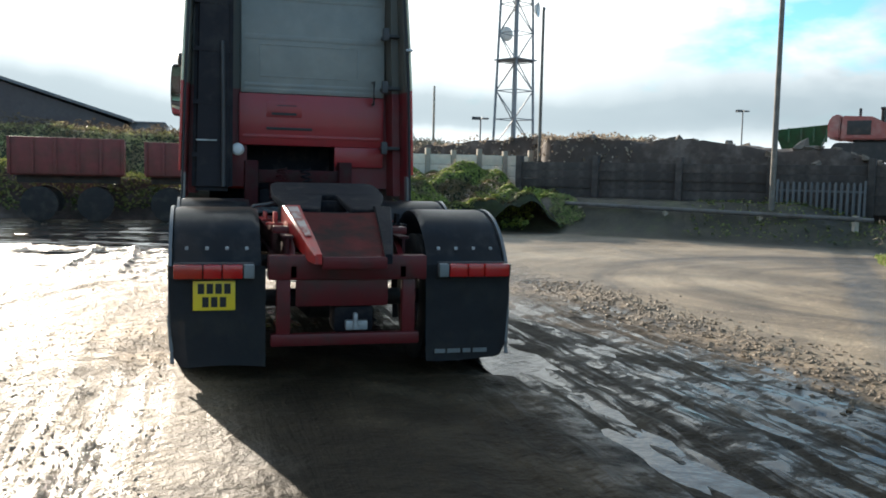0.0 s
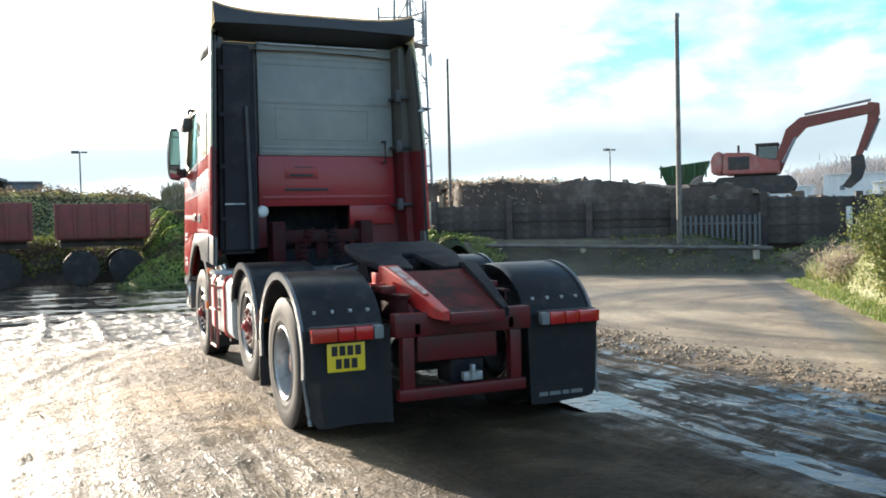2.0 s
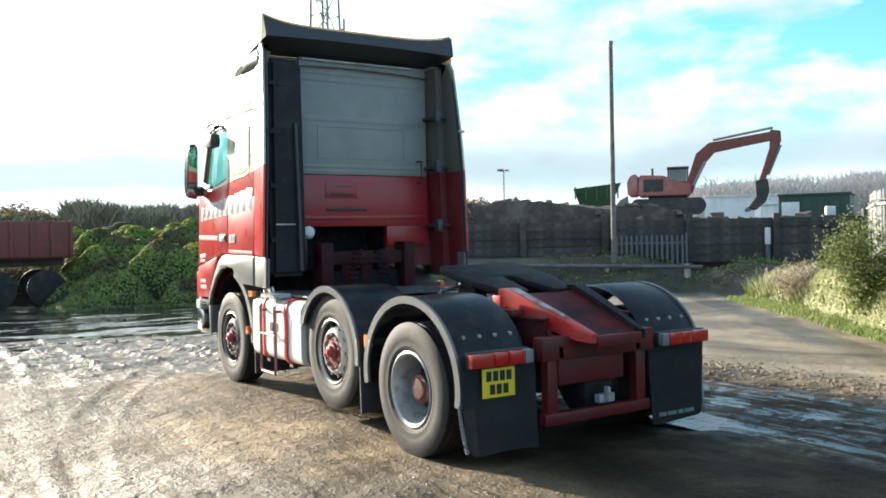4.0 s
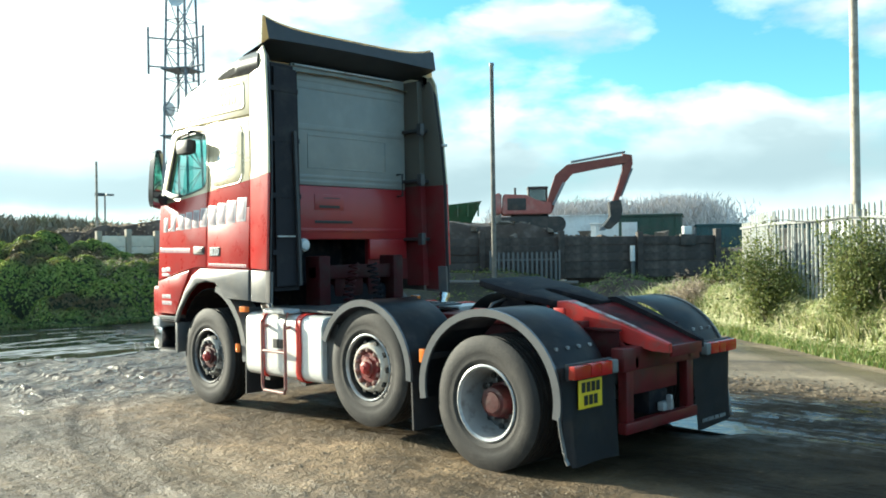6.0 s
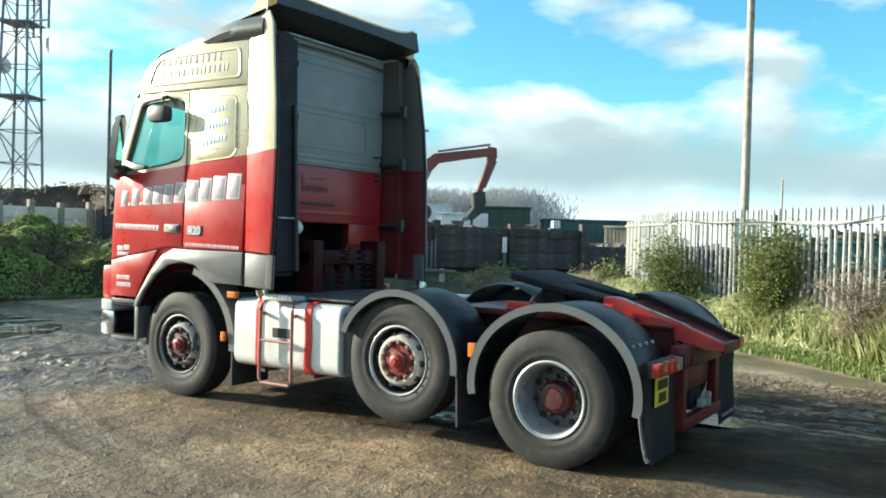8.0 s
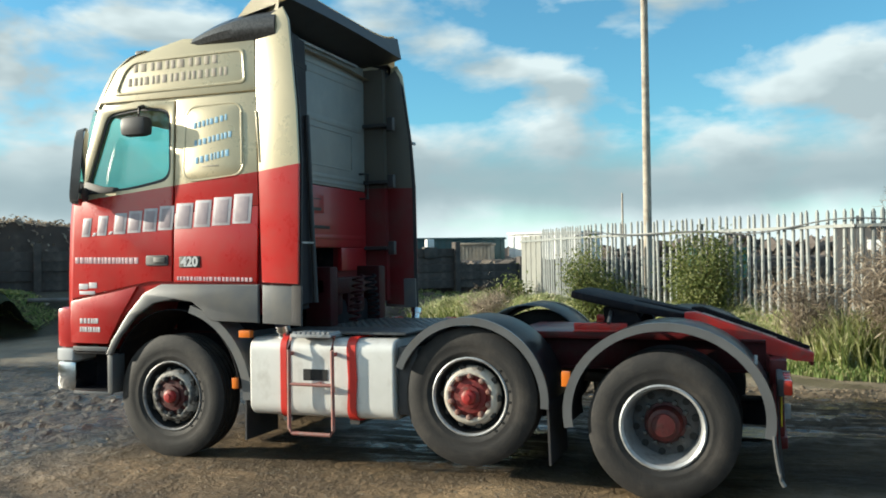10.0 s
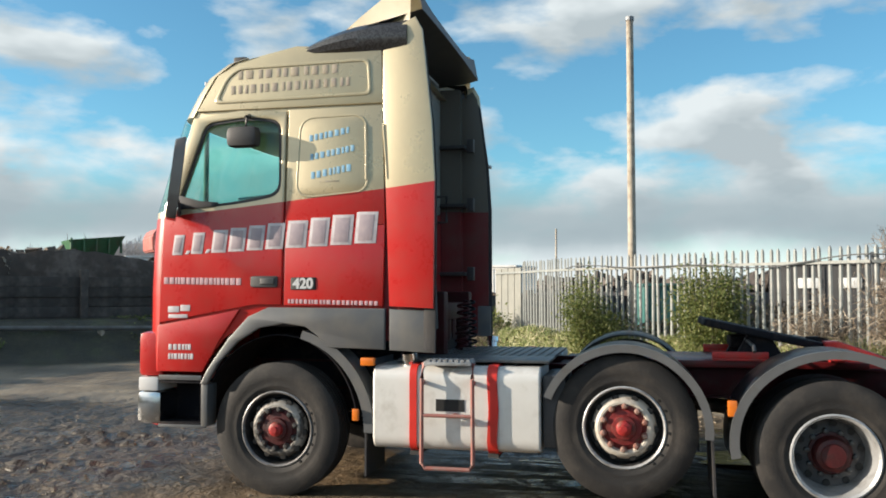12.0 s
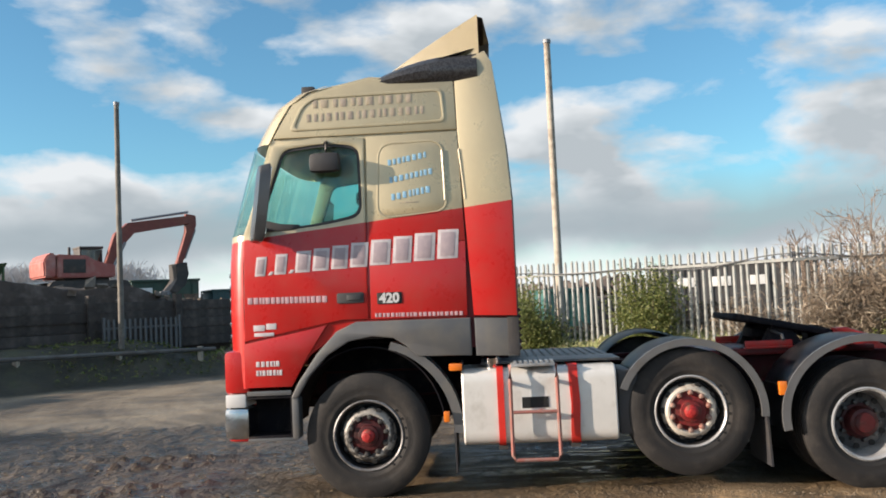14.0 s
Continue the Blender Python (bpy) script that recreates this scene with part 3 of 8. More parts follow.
    earth = colour(M("MULTIPLY_ADD", mid, 0.65, M("MULTIPLY", broad, 0.35)), [(0.36, (0.050, 0.034, 0.019)), (0.5, (0.128, 0.087, 0.046)), (0.62, (0.24, 0.168, 0.094))])
    # tyre tracks sweep round the bend of the lane
    rx, ry = M("SUBTRACT", X, 9.5), M("SUBTRACT", Y, 3.0)
    rad = M("SQRT", M("ADD", M("MULTIPLY", rx, rx), M("MULTIPLY", ry, ry)))
    arc = N("ShaderNodeTexNoise")
    arc.inputs["Scale"].default_value, arc.inputs["Detail"].default_value, arc.inputs["Roughness"].default_value = 1.5, 5, 0.6
    vec = N("ShaderNodeCombineXYZ")
    L(M("MULTIPLY_ADD", edge, 0.25, rad), vec.inputs[0]); L(M("MULTIPLY", Y, 0.12), vec.inputs[1])
    L(vec.outputs[0], arc.inputs["Vector"])
    track = arc.outputs[0]
    sand = colour(M("MULTIPLY_ADD", broad, 0.3, M("MULTIPLY", track, 0.7)), [(0.38, (0.085, 0.068, 0.05)), (0.48, (0.19, 0.148, 0.10)), (0.60, (0.30, 0.24, 0.165))])
    col = blend(lane, earth, sand)
    # dark soil and moss on the bank below the sleeper wall
    dd = M("ADD", M("MULTIPLY", X, 0.68), M("MULTIPLY", Y, 0.74))
    verge = M("MAXIMUM", ramp01(M("ADD", dd, M("MULTIPLY", edge, 0.4)), 16.1, 16.7), ramp01(M("ADD", ev, M("MULTIPLY", edge, 0.2)), 0.0, 0.25))
    col = blend(verge, col, colour(mid, [(0.3, (0.028, 0.026, 0.016)), (0.55, (0.055, 0.05, 0.028)), (0.75, (0.075, 0.085, 0.03))]))
    hsv = N("ShaderNodeHueSaturation")
    g = N("ShaderNodeMapRange"); g.inputs[1].default_value, g.inputs[2].default_value, g.inputs[3].default_value, g.inputs[4].default_value = 0.3, 0.7, 0.66, 1.36
    L(M("MULTIPLY_ADD", fine, 0.5, M("MULTIPLY", grit, 0.5)), g.inputs[0])
    # single stones lighter and darker than the mud they lie in
    stone = N("ShaderNodeSeparateColor")
    L(sc, stone.inputs[0])
    pebble = M("MULTIPLY_ADD", stone.outputs[0], 0.26, 0.87)
    big_s = N("ShaderNodeSeparateColor")
    L(bc, big_s.inputs[0])
    lone = M("MULTIPLY", ramp01(big_s.outputs[0], 0.86, 0.93), inv(ramp01(bd, 0.22, 0.34)))
    L(col, hsv.inputs["Color"]); L(M("MULTIPLY", M("MULTIPLY", g.outputs[0], M("MULTIPLY_ADD", ramp01(tex(0.55, 4, 0.55, None, 0.6), 0.38, 0.62), 0.5, 0.72)), M("MULTIPLY_ADD", lone, 0.9, pebble)), hsv.inputs["Value"])
    dry = M("MULTIPLY", M("MULTIPLY", inv(ramp01(M("MULTIPLY", X, -1.0), 2.3, 3.0)), M("MULTIPLY", ramp01(M("MULTIPLY", X, -1.0), 0.9, 1.7), ramp01(M("ADD", Y, edge), -0.9, 0.1))), inv(ahead))
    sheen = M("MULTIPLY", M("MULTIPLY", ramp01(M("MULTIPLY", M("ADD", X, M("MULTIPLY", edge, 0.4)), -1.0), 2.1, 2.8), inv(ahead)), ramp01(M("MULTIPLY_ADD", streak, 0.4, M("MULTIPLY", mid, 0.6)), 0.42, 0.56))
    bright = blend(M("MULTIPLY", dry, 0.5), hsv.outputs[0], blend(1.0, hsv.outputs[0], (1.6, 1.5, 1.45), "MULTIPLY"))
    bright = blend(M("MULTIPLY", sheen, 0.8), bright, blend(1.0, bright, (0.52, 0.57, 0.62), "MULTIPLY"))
    damp_shade = blend(wet_shade, bright, blend(1.0, hsv.outputs[0], (0.23, 0.245, 0.27), "MULTIPLY"))
    L(damp_shade, b.inputs["Base Color"])
    gloss = M("MULTIPLY_ADD", M("MAXIMUM", M("MULTIPLY", ahead, 0.45), M("MULTIPLY", M("MULTIPLY", zone, inv(behind)), inv(ahead))), -0.42, M("MULTIPLY_ADD", grit, 0.25, 0.55))
    rr = N("ShaderNodeMapRange"); rr.inputs[4].default_value = 0.09
    L(film, rr.inputs[0]); L(M("MULTIPLY_ADD", sheen, -0.08, gloss), rr.inputs[3]); L(rr.outputs[0], b.inputs["Roughness"])
    L(M("MULTIPLY_ADD", M("MAXIMUM", M("MULTIPLY", behind, inv(film_r)), M("MULTIPLY", back_l, M("MULTIPLY", inv(film_n), 0.6))), -0.4, M("MULTIPLY_ADD", ahead, 0.1, 0.5)), b.inputs["Specular IOR Level"])
    heap_up = M("ADD", M("MULTIPLY", lump, M("MULTIPLY_ADD", M("MAXIMUM", lane, ahead), -0.8, 1.2)), M("MULTIPLY", ahead, M("MULTIPLY_ADD", tex(1.9, 3, 0.5, (0.3, 0.8, 1.3), 0.5), 2.0, M("MULTIPLY", tex(6.5, 4, 0.55, None, 0.4), 1.7))))
    calm = M("MULTIPLY_ADD", M("MAXIMUM", behind, ahead), -0.8, 1.0)
    rough_h = M("ADD", M("MULTIPLY", calm, M("ADD", M("MULTIPLY", fine, 0.14), M("MULTIPLY", grit, 0.55))), M("ADD", M("MULTIPLY", streak, M("MULTIPLY_ADD", M("MAXIMUM", behind, back_l), 0.6, 0.15)), heap_up))
    rough_h = M("ADD", rough_h, M("MULTIPLY", M("MULTIPLY", sd, calm), -0.06))
    rough_h = M("ADD", rough_h, M("MULTIPLY", lone, 0.3))
    bp = N("ShaderNodeBump"); bp.inputs["Distance"].default_value = 0.07
    bs = M("MULTIPLY", M("MULTIPLY", M("MULTIPLY_ADD", film_r, -0.95, 1.0), M("MULTIPLY_ADD", film_w, -0.2, 1.0)), M("MULTIPLY_ADD", lane, -0.35, 0.95))
    L(bs, bp.inputs["Strength"])
    L(rough_h, bp.inputs["Height"]); L(bp.outputs[0], b.inputs["Normal"])
    MATS["yard_mud"] = m


ground_mat()

# ---------------------------------------------------------------- builders


def thing(name, label, category, group="", at=(0, 0, 0)):
    ob = new(name)
    ob.empty_display_size = 0.2
    ob.location = at
    return tagged(ob, label, category, group)


def part(name, bm, material, parent=None, label="", smooth=30):
    """Links a bmesh (or mesh) as one mesh object under a thing or a part."""
    if isinstance(bm, bpy.types.Mesh):
        me = bm
    else:
        bmesh.ops.recalc_face_normals(bm, faces=bm.faces)
        me = bpy.data.meshes.new(name)
        bm.to_mesh(me)
        bm.free()
        me.materials.append(MATS[material])
        if smooth:
            me.shade_smooth()
            me.set_sharp_from_angle(angle=radians(smooth))
    ob = new(name, me)
    ob.parent = parent
    if label:
        tagged(ob, label)
    return ob


def pieces(name, bm, material, parent):
    """Links each separate piece of a bmesh as a part of its own."""
    left = set(bm.verts)
    obs = []
    while left:
        seed = min(left, key=lambda v: v.index)
        isle, todo = {seed}, [seed]
        while todo:
            v = todo.pop()
            for e in v.link_edges:
                w = e.other_vert(v)
                if w not in isle:
                    isle.add(w); todo.append(w)
        left -= isle
        one = bmesh.new()
        vm = {v: one.verts.new(v.co) for v in sorted(isle, key=lambda v: v.index)}
        for fc in bm.faces:
            if fc.verts[0] in isle:
                one.faces.new([vm[v] for v in fc.verts])
        obs.append(part(name, one, material, parent))
    bm.free()
    return obs


def box(bm, x0, x1, y0, y1, z0, z1, bevel=0.0, m=None):
    r = bmesh.ops.create_cube(bm, size=1.0)
    vs = r["verts"]
    for v in vs:
        v.co = Vector(((x0 + x1) / 2 + v.co.x * (x1 - x0), (y0 + y1) / 2 + v.co.y * (y1 - y0), (z0 + z1) / 2 + v.co.z * (z1 - z0)))
    if bevel:
        es = list({e for v in vs for e in v.link_edges})
        vs = bmesh.ops.bevel(bm, geom=es, offset=bevel, segments=2, affect="EDGES", profile=0.6)["verts"]
    if m is not None:
        bmesh.ops.transform(bm, matrix=m, verts=vs)
    return vs


def boxes(*rows, bevel=0.0):
    bm = bmesh.new()
    for r in rows:
        box(bm, *r, bevel=bevel)
    return bm


def hull(bm, pts):
    """A closed prism between two equal polygons given as one list: first ring, then second."""
    n = len(pts) // 2
    vs = [bm.verts.new(p) for p in pts]
    bm.faces.new(vs[:n])
    bm.faces.new(vs[n:][::-1])
    for i in range(n):
        j = (i + 1) % n
        bm.faces.new((vs[i], vs[n + i], vs[n + j], vs[j]))
    return vs


def prism_x(bm, yz, x0, x1, bevel=0.0):
    vs = hull(bm, [(x0, y, z) for y, z in yz] + [(x1, y, z) for y, z in yz])
    if bevel:
        es = list({e for v in vs for e in v.link_edges})
        bmesh.ops.bevel(bm, geom=es, offset=bevel, segments=2, affect="EDGES", profile=0.6)


def tube(bm, pts, r, n=8, r2=None, cap=True):
    """A round bar along a line of points, tapering from r to r2."""
    pts = [Vector(p) for p in pts]
    r2 = r if r2 is None else r2
    rings = []
    for i, p in enumerate(pts):
        d = (pts[min(i + 1, len(pts) - 1)] - pts[max(i - 1, 0)]).normalized()
        a = d.cross(Vector((0, 0, 1)) if abs(d.z) < 0.95 else Vector((1, 0, 0))).normalized()
        b = d.cross(a)
        rad = r + (r2 - r) * i / max(len(pts) - 1, 1)
        rings.append([bm.verts.new(p + rad * (math.cos(2 * math.pi * k / n) * a + math.sin(2 * math.pi * k / n) * b)) for k in range(n)])
    for r0, r1 in zip(rings, rings[1:]):
        for k in range(n):
            bm.faces.new((r0[k], r0[(k + 1) % n], r1[(k + 1) % n], r1[k]))
    if cap:
        bm.faces.new(rings[0][::-1])
        bm.faces.new(rings[-1])


def lathe_x(bm, prof, n=48, closed=False, cy=0.0, cz=0.0):
    """Turns a profile of (x, radius) round the x axis."""
    rings = []
    for x, r in prof:
        if r < 1e-5:
            rings.append([bm.verts.new((x, cy, cz))])
        else:
            rings.append([bm.verts.new((x, cy + r * math.cos(2 * math.pi * k / n), cz + r * math.sin(2 * math.pi * k / n))) for k in range(n)])
    pairs = list(zip(rings, rings[1:])) + ([(rings[-1], rings[0])] if closed else [])
    for a, b in pairs:
        for k in range(n):
            j = (k + 1) % n
            if len(a) == 1:
                bm.faces.new((a[0], b[j], b[k]))
            elif len(b) == 1:
                bm.faces.new((a[k], a[j], b[0]))
            else:
                bm.faces.new((a[k], a[j], b[j], b[k]))


def fillet(pts, r, n=5):
    """Rounds the corners of a closed polygon."""
    out = []
    m = len(pts)
    for i in range(m):
        p, a, b = Vector(pts[i]), Vector(pts[i - 1]), Vector(pts[(i + 1) % m])
        rr = r[i] if isinstance(r, (list, tuple)) else r
        d1, d2 = (a - p), (b - p)
        k = min(rr, d1.length * 0.48, d2.length * 0.48)
        s, e = p + d1.normalized() * k, p + d2.normalized() * k
        if k < 1e-4:
            out.append((p.x, p.y))
            continue
        for q in range(n + 1):
            t = q / n
            v = s * (1 - t) ** 2 + p * 2 * t * (1 - t) + e * t ** 2
            out.append((v.x, v.y))
    return out


def plate(outline, holes=(), half=0.006, bevel=0.004, res=1):
    """A flat sheet with rounded edges and real openings, as a bmesh in u, v and thickness w."""
    cu = bpy.data.curves.new("sheet", "CURVE")
    cu.dimensions, cu.fill_mode = "2D", "BOTH"
    cu.extrude, cu.bevel_depth, cu.bevel_resolution, cu.offset = max(half - bevel, 0.0005), bevel, res, -bevel
    for ring in (outline, *holes):
        sp = cu.splines.new("POLY")
        sp.points.add(len(ring) - 1)
        for p, (u, v) in zip(sp.points, ring):
            p.co = (u, v, 0, 1)
        sp.use_cyclic_u = True
    ob = bpy.data.objects.new("sheet", cu)
    me = bpy.data.meshes.new_from_object(ob)
    bm = bmesh.new()
    bm.from_mesh(me)
    bpy.data.objects.remove(ob)
    bpy.data.curves.remove(cu)
    bpy.data.meshes.remove(me)
    bmesh.ops.remove_doubles(bm, verts=bm.verts, dist=1e-5)
    return bm


def mapped(bm, fn):
    for v in bm.verts:
        v.co = Vector(fn(*v.co))
    return bm


def mesh_of(name, verts, faces, material):
    me = bpy.data.meshes.new(name)
    me.from_pydata(verts, [], faces)
    me.materials.append(MATS[material])
    me.update()
    return me


def leaves_mesh(name, centres, normals, size, material, rng, slim=0.6):
    """Many small leaves: a bent pair of triangles at each point."""
    n = len(centres)
    d = rng.normal(size=(n, 3))
    d -= (d * normals).sum(1, keepdims=True) * normals * 0.7
    d /= np.linalg.norm(d, axis=1, keepdims=True) + 1e-9
    side = np.cross(normals, d)
    side /= np.linalg.norm(side, axis=1, keepdims=True) + 1e-9
    s = size * rng.uniform(0.6, 1.4, size=(n, 1))
    a, b = centres - d * s * 0.5, centres + d * s * 0.5
    c1, c2 = centres + side * s * slim * 0.5 + normals * s * 0.12, centres - side * s * slim * 0.5 + normals * s * 0.12
    verts = np.stack([a, c1, b, c2], 1).reshape(-1, 3)
    faces = np.arange(4 * n).reshape(n, 4)
    return mesh_of(name, verts.tolist(), faces.tolist(), material)


def text_mesh(text, size, depth=0.002, weight=0.0):
    cu = bpy.data.curves.new("letters", "FONT")
    cu.body, cu.size, cu.extrude, cu.align_x, cu.align_y = text, size, depth, "CENTER", "CENTER"
    cu.offset = weight
    ob = bpy.data.objects.new("letters", cu)
    me = bpy.data.meshes.new_from_object(ob)
    bm = bmesh.new()
    bm.from_mesh(me)
    bpy.data.objects.remove(ob)
    bpy.data.curves.remove(cu)
    bpy.data.meshes.remove(me)
    return bm

# ---------------------------------------------------------------- the yard
NX, NY, TX, TY = 0.68, 0.74, 0.735, -0.678        # across and along the sleeper wall


def wall_xy(s, d):
    """A place s metres along the sleeper wall and d metres out from the origin."""
    return (NX * d + TX * s, NY * d + TY * s)


def step(a, b, v):
    t = np.clip((v - a) / (b - a), 0, 1)
    return t * t * (3 - 2 * t)


def wave(x, y, seed, n=7, lo=0.4, hi=3.0):
    """Smooth bumps, about -1 to 1, from a few crossing waves."""
    rng = np.random.default_rng(seed)
    out = 0
    for k in range(n):
        f, a, p = lo * (hi / lo) ** (k / (n - 1)), rng.uniform(0, 6.28), rng.uniform(0, 6.28)
        out = out + np.sin(f * (x * np.cos(a) + y * np.sin(a)) * 2.1 + p + 0.8 * np.sin(0.7 * f * (y * np.cos(a) - x * np.sin(a)))) / (k + 1.5)
    return out / 1.6


def verge_e(x, y):
    """How far a place lies inside the grass verge."""
    return (x - 5.1 - 0.755 * np.maximum(y + 1.7, 0.0)) * (0.8 + 0.2 * (y < -1.7))


def ground_z(x, y):
    x, y = np.asarray(x, float), np.asarray(y, float)
    d = NX * x + NY * y
    s = TX * x + TY * y
    near = step(40, 25, np.hypot(x, y))
    z = (0.010 * wave(x, y, 3, 7, 0.6, 5.0) + 0.006 * wave(x, y, 5, 6, 3.0, 14.0)) * near
    # wheel ruts along the lorry's line: deep and wet behind it on its off side, shallow on the near side
    fan = x * (1 + 0.035 * np.clip(y, -8, 4)) + 0.10 * np.sin(0.7 * y)
    wob = 0.5 * wave(x, y, 8, 6, 0.3, 1.6)
    behind = step(0.1, 0.7, x) * step(3.9, 3.2, x) * step(5.0, 2.0, y)
    cut = wave(fan * 6.0, y * 0.35, 19, 8, 0.5, 4.5)
    z = z + behind * near * (-0.014 + 0.030 * cut + 0.012 * np.sin(fan * 27 + 1.3 + wob * 4) * (0.5 + 0.5 * wave(x, y, 20, 6, 0.4, 2.0)))
    z = z + behind * near * 0.016 * (wave(x, y, 26, 8, 2.5, 11.0) + 0.5 * wave(x, y, 27, 8, 5.0, 18.0))
    nearside = step(-1.1, -1.6, x) * step(-6.5, -4.0, x) * step(7.0, 3.0, y)
    z = z + nearside * near * (0.018 + 0.016 * step(2.0, -1.0, y)) * (wave(fan * 4.0, y * 0.5, 9, 8, 0.5, 4.0) + 1.1 * wave(x, y, 10, 8, 1.2, 9.0))
    # tyre tracks curving past the lorry's near side
    for cx, cy, r0 in ((-17.0, -2.5, 13.3), (-17.0, -2.5, 11.35), (9.0, -1.0, 12.6), (9.0, -1.0, 14.6)):
        u = (np.hypot(x - cx, y - cy) - r0 + 0.06 * wob) / 0.17
        z = z + step(-1.3, -1.8, x) * near * (-0.020 * np.exp(-u ** 4) + 0.014 * np.exp(-((np.abs(u) - 1.25) / 0.3) ** 2)) * (0.6 + 0.5 * wave(x, y, 18, 6, 0.4, 2.0))
    ahead = step(4.0, 7.0, y) * step(19, 15, y) * step(4.5, 2.5, x)
    z = z + ahead * near * (-0.022 - 0.012 * step(8.0, 10.0, y + 0.35 * x) + 0.030 * wave(x * 0.6, y * 1.6, 11, 8, 0.8, 5.0) + 0.036 * np.abs(wave(x, y, 13, 8, 2.0, 11.0)) * (0.45 + 0.55 * step(11.5, 9.0, y + 0.35 * x)))
    # straight wheel ruts with broken tread lugs ahead of the lorry
    for cx, w in ((-0.45, 0.055), (-0.78, 0.05), (-1.5, 0.06), (0.75, 0.055), (1.2, 0.05), (-2.3, 0.06), (-3.1, 0.06)):
        u = (x - cx - 0.10 * np.sin(0.55 * y + cx) - 0.05 * wob) / w
        lug = 0.55 + 0.45 * np.sin(y * 24 + cx * 9 + 2.0 * wave(x, y, 24, 5, 1.0, 4.0))
        z = z + ahead * near * step(13.0, 10.5, y) * np.exp(-u * u) * (0.018 + 0.040 * lug * np.clip(0.5 + wave(x, y, 25, 6, 0.6, 3.0), 0, 1.2))
    # churned ridge between ruts and lane
    z = z + 0.045 * np.exp(-((x - 3.75 - 0.12 * wave(y, y, 15, 5, 0.4, 2.0)) / 0.28) ** 2) * step(5.0, 2.5, y) * step(-7, -4, y) * (0.6 + 0.5 * wave(x, y, 16, 7, 2.0, 9.0))
    # the drive wheels stand in a shallow dip
    z = z - 0.058 * np.exp(-(np.abs(y + 0.05) / 0.85) ** 3) * np.exp(-(x / 1.8) ** 6)
    e = verge_e(x, y) + 0.15 * wave(x, y, 12, 5, 0.3, 1.5)
    z = z + 0.34 * step(0.0, 1.0, e) * step(13.5, 12.0, x) * step(15.5, 13.0, d)
    z = z + (0.95 - 0.45 * step(1.6, 3.6, s)) * step(16.4, 18.2, d + 0.15 * wave(x, y, 14, 5, 0.3, 1.5)) * step(-11, -7, s) * step(90, 60, d)
    return z


def build_ground():
    def lines(lo, hi, stepsize, far):
        mid = np.arange(lo, hi + 1e-6, stepsize)
        grow = [0.25]
        while grow[-1] < far:
            grow.append(grow[-1] * 1.35 + 0.15)
        g = np.array(grow)
        return np.concatenate([(lo - g)[::-1], mid, hi + g])

    xs = lines(-9.5, 14.5, 0.1, 4500)
    ys = np.unique(np.concatenate([lines(-8.0, 19.0, 0.095, 4500), np.arange(4.5, 11.0, 0.048)]).round(3))
    xs = np.unique(np.concatenate([xs, np.arange(-4.5, 4.6, 0.05)]).round(3))
    gx, gy = np.meshgrid(xs, ys)
    gz = ground_z(gx, gy)
    nx, ny = len(xs), len(ys)
    verts = np.stack([gx.ravel(), gy.ravel(), gz.ravel()], 1)
    i = np.arange((ny - 1) * (nx - 1))
    a = (i // (nx - 1)) * nx + i % (nx - 1)
    faces = np.stack([a, a + 1, a + nx + 1, a + nx], 1)
    me = mesh_of("ground", verts.tolist(), faces.tolist(), "yard_mud")
    me.shade_smooth()
    tagged(part("ground", me, ""), "wet rutted mud and gravel of a lorry yard", "ground", kind="structure")


build_ground()


def water(name, x0, x1, y0, y1, z, material):
    bm = bmesh.new()
    n, cx, cy = 60, (x0 + x1) / 2, (y0 + y1) / 2
    ring = []
    for k in range(n):
        a = 2 * math.pi * k / n
        c, s = math.cos(a), math.sin(a)
        q = (abs(c) ** 6 + abs(s) ** 6) ** (-1 / 6) * (0.94 + 0.06 * math.sin(7 * a) * math.cos(3 * a))
        ring.append((cx + c * q * (x1 - x0) / 2, cy + s * q * (y1 - y0) / 2))
    hull(bm, [(a, b, z) for a, b in ring] + [(a, b, z - 0.03) for a, b in ring])
    return tagged(part(name, bm, material, None, "", 0), "shallow muddy water standing in ruts", "water", kind="structure")


water("water_ruts", 1.0, 3.3, -6.5, 3.8, -0.038, "puddle")
water("water_yard", -11.0, 2.6, 9.0, 18.4, 0.004, "rippled_water")


def field(name, material, s0, s1, d0, d1, n, m, height, label, category, kind="", seed=1, frame_xy=wall_xy):
    """A heap: a height field over a patch, its rim sunk into the ground."""
    ss, dd = np.meshgrid(np.linspace(s0, s1, n), np.linspace(d0, d1, m))
    px, py = frame_xy(ss, dd)
    h = height(ss, dd)
    verts = np.stack([px.ravel(), py.ravel(), h.ravel()], 1)
    i = np.arange((m - 1) * (n - 1))
    a = (i // (n - 1)) * n + i % (n - 1)
    faces = np.stack([a, a + 1, a + n + 1, a + n], 1)
    me = mesh_of(name, verts.tolist(), faces.tolist(), material)
    me.shade_smooth()
    return tagged(part(name, me, ""), label, category, kind=kind)


def lumps(x, y, seed, size):
    """Rounded cushions packed side by side, 0 between them and 1 on top."""
    rng = np.random.default_rng(seed)
    out = 0 * x
    gx, gy = np.floor(x / size), np.floor(y / size)
    jit = rng.uniform(0.1, 0.9, (64, 64, 3))
    for i in (-1, 0, 1):
        for j in (-1, 0, 1):
            cx, cy = gx + i, gy + j
            k = jit[(cx % 64).astype(int), (cy % 64).astype(int)]
            r = np.hypot(x / size - cx - k[..., 0], y / size - cy - k[..., 1]) / (0.55 + 0.5 * k[..., 2])
            out = np.maximum(out, np.sqrt(np.clip(1 - r * r, 0, 1)) * (0.55 + 0.5 * k[..., 2]))
    return out


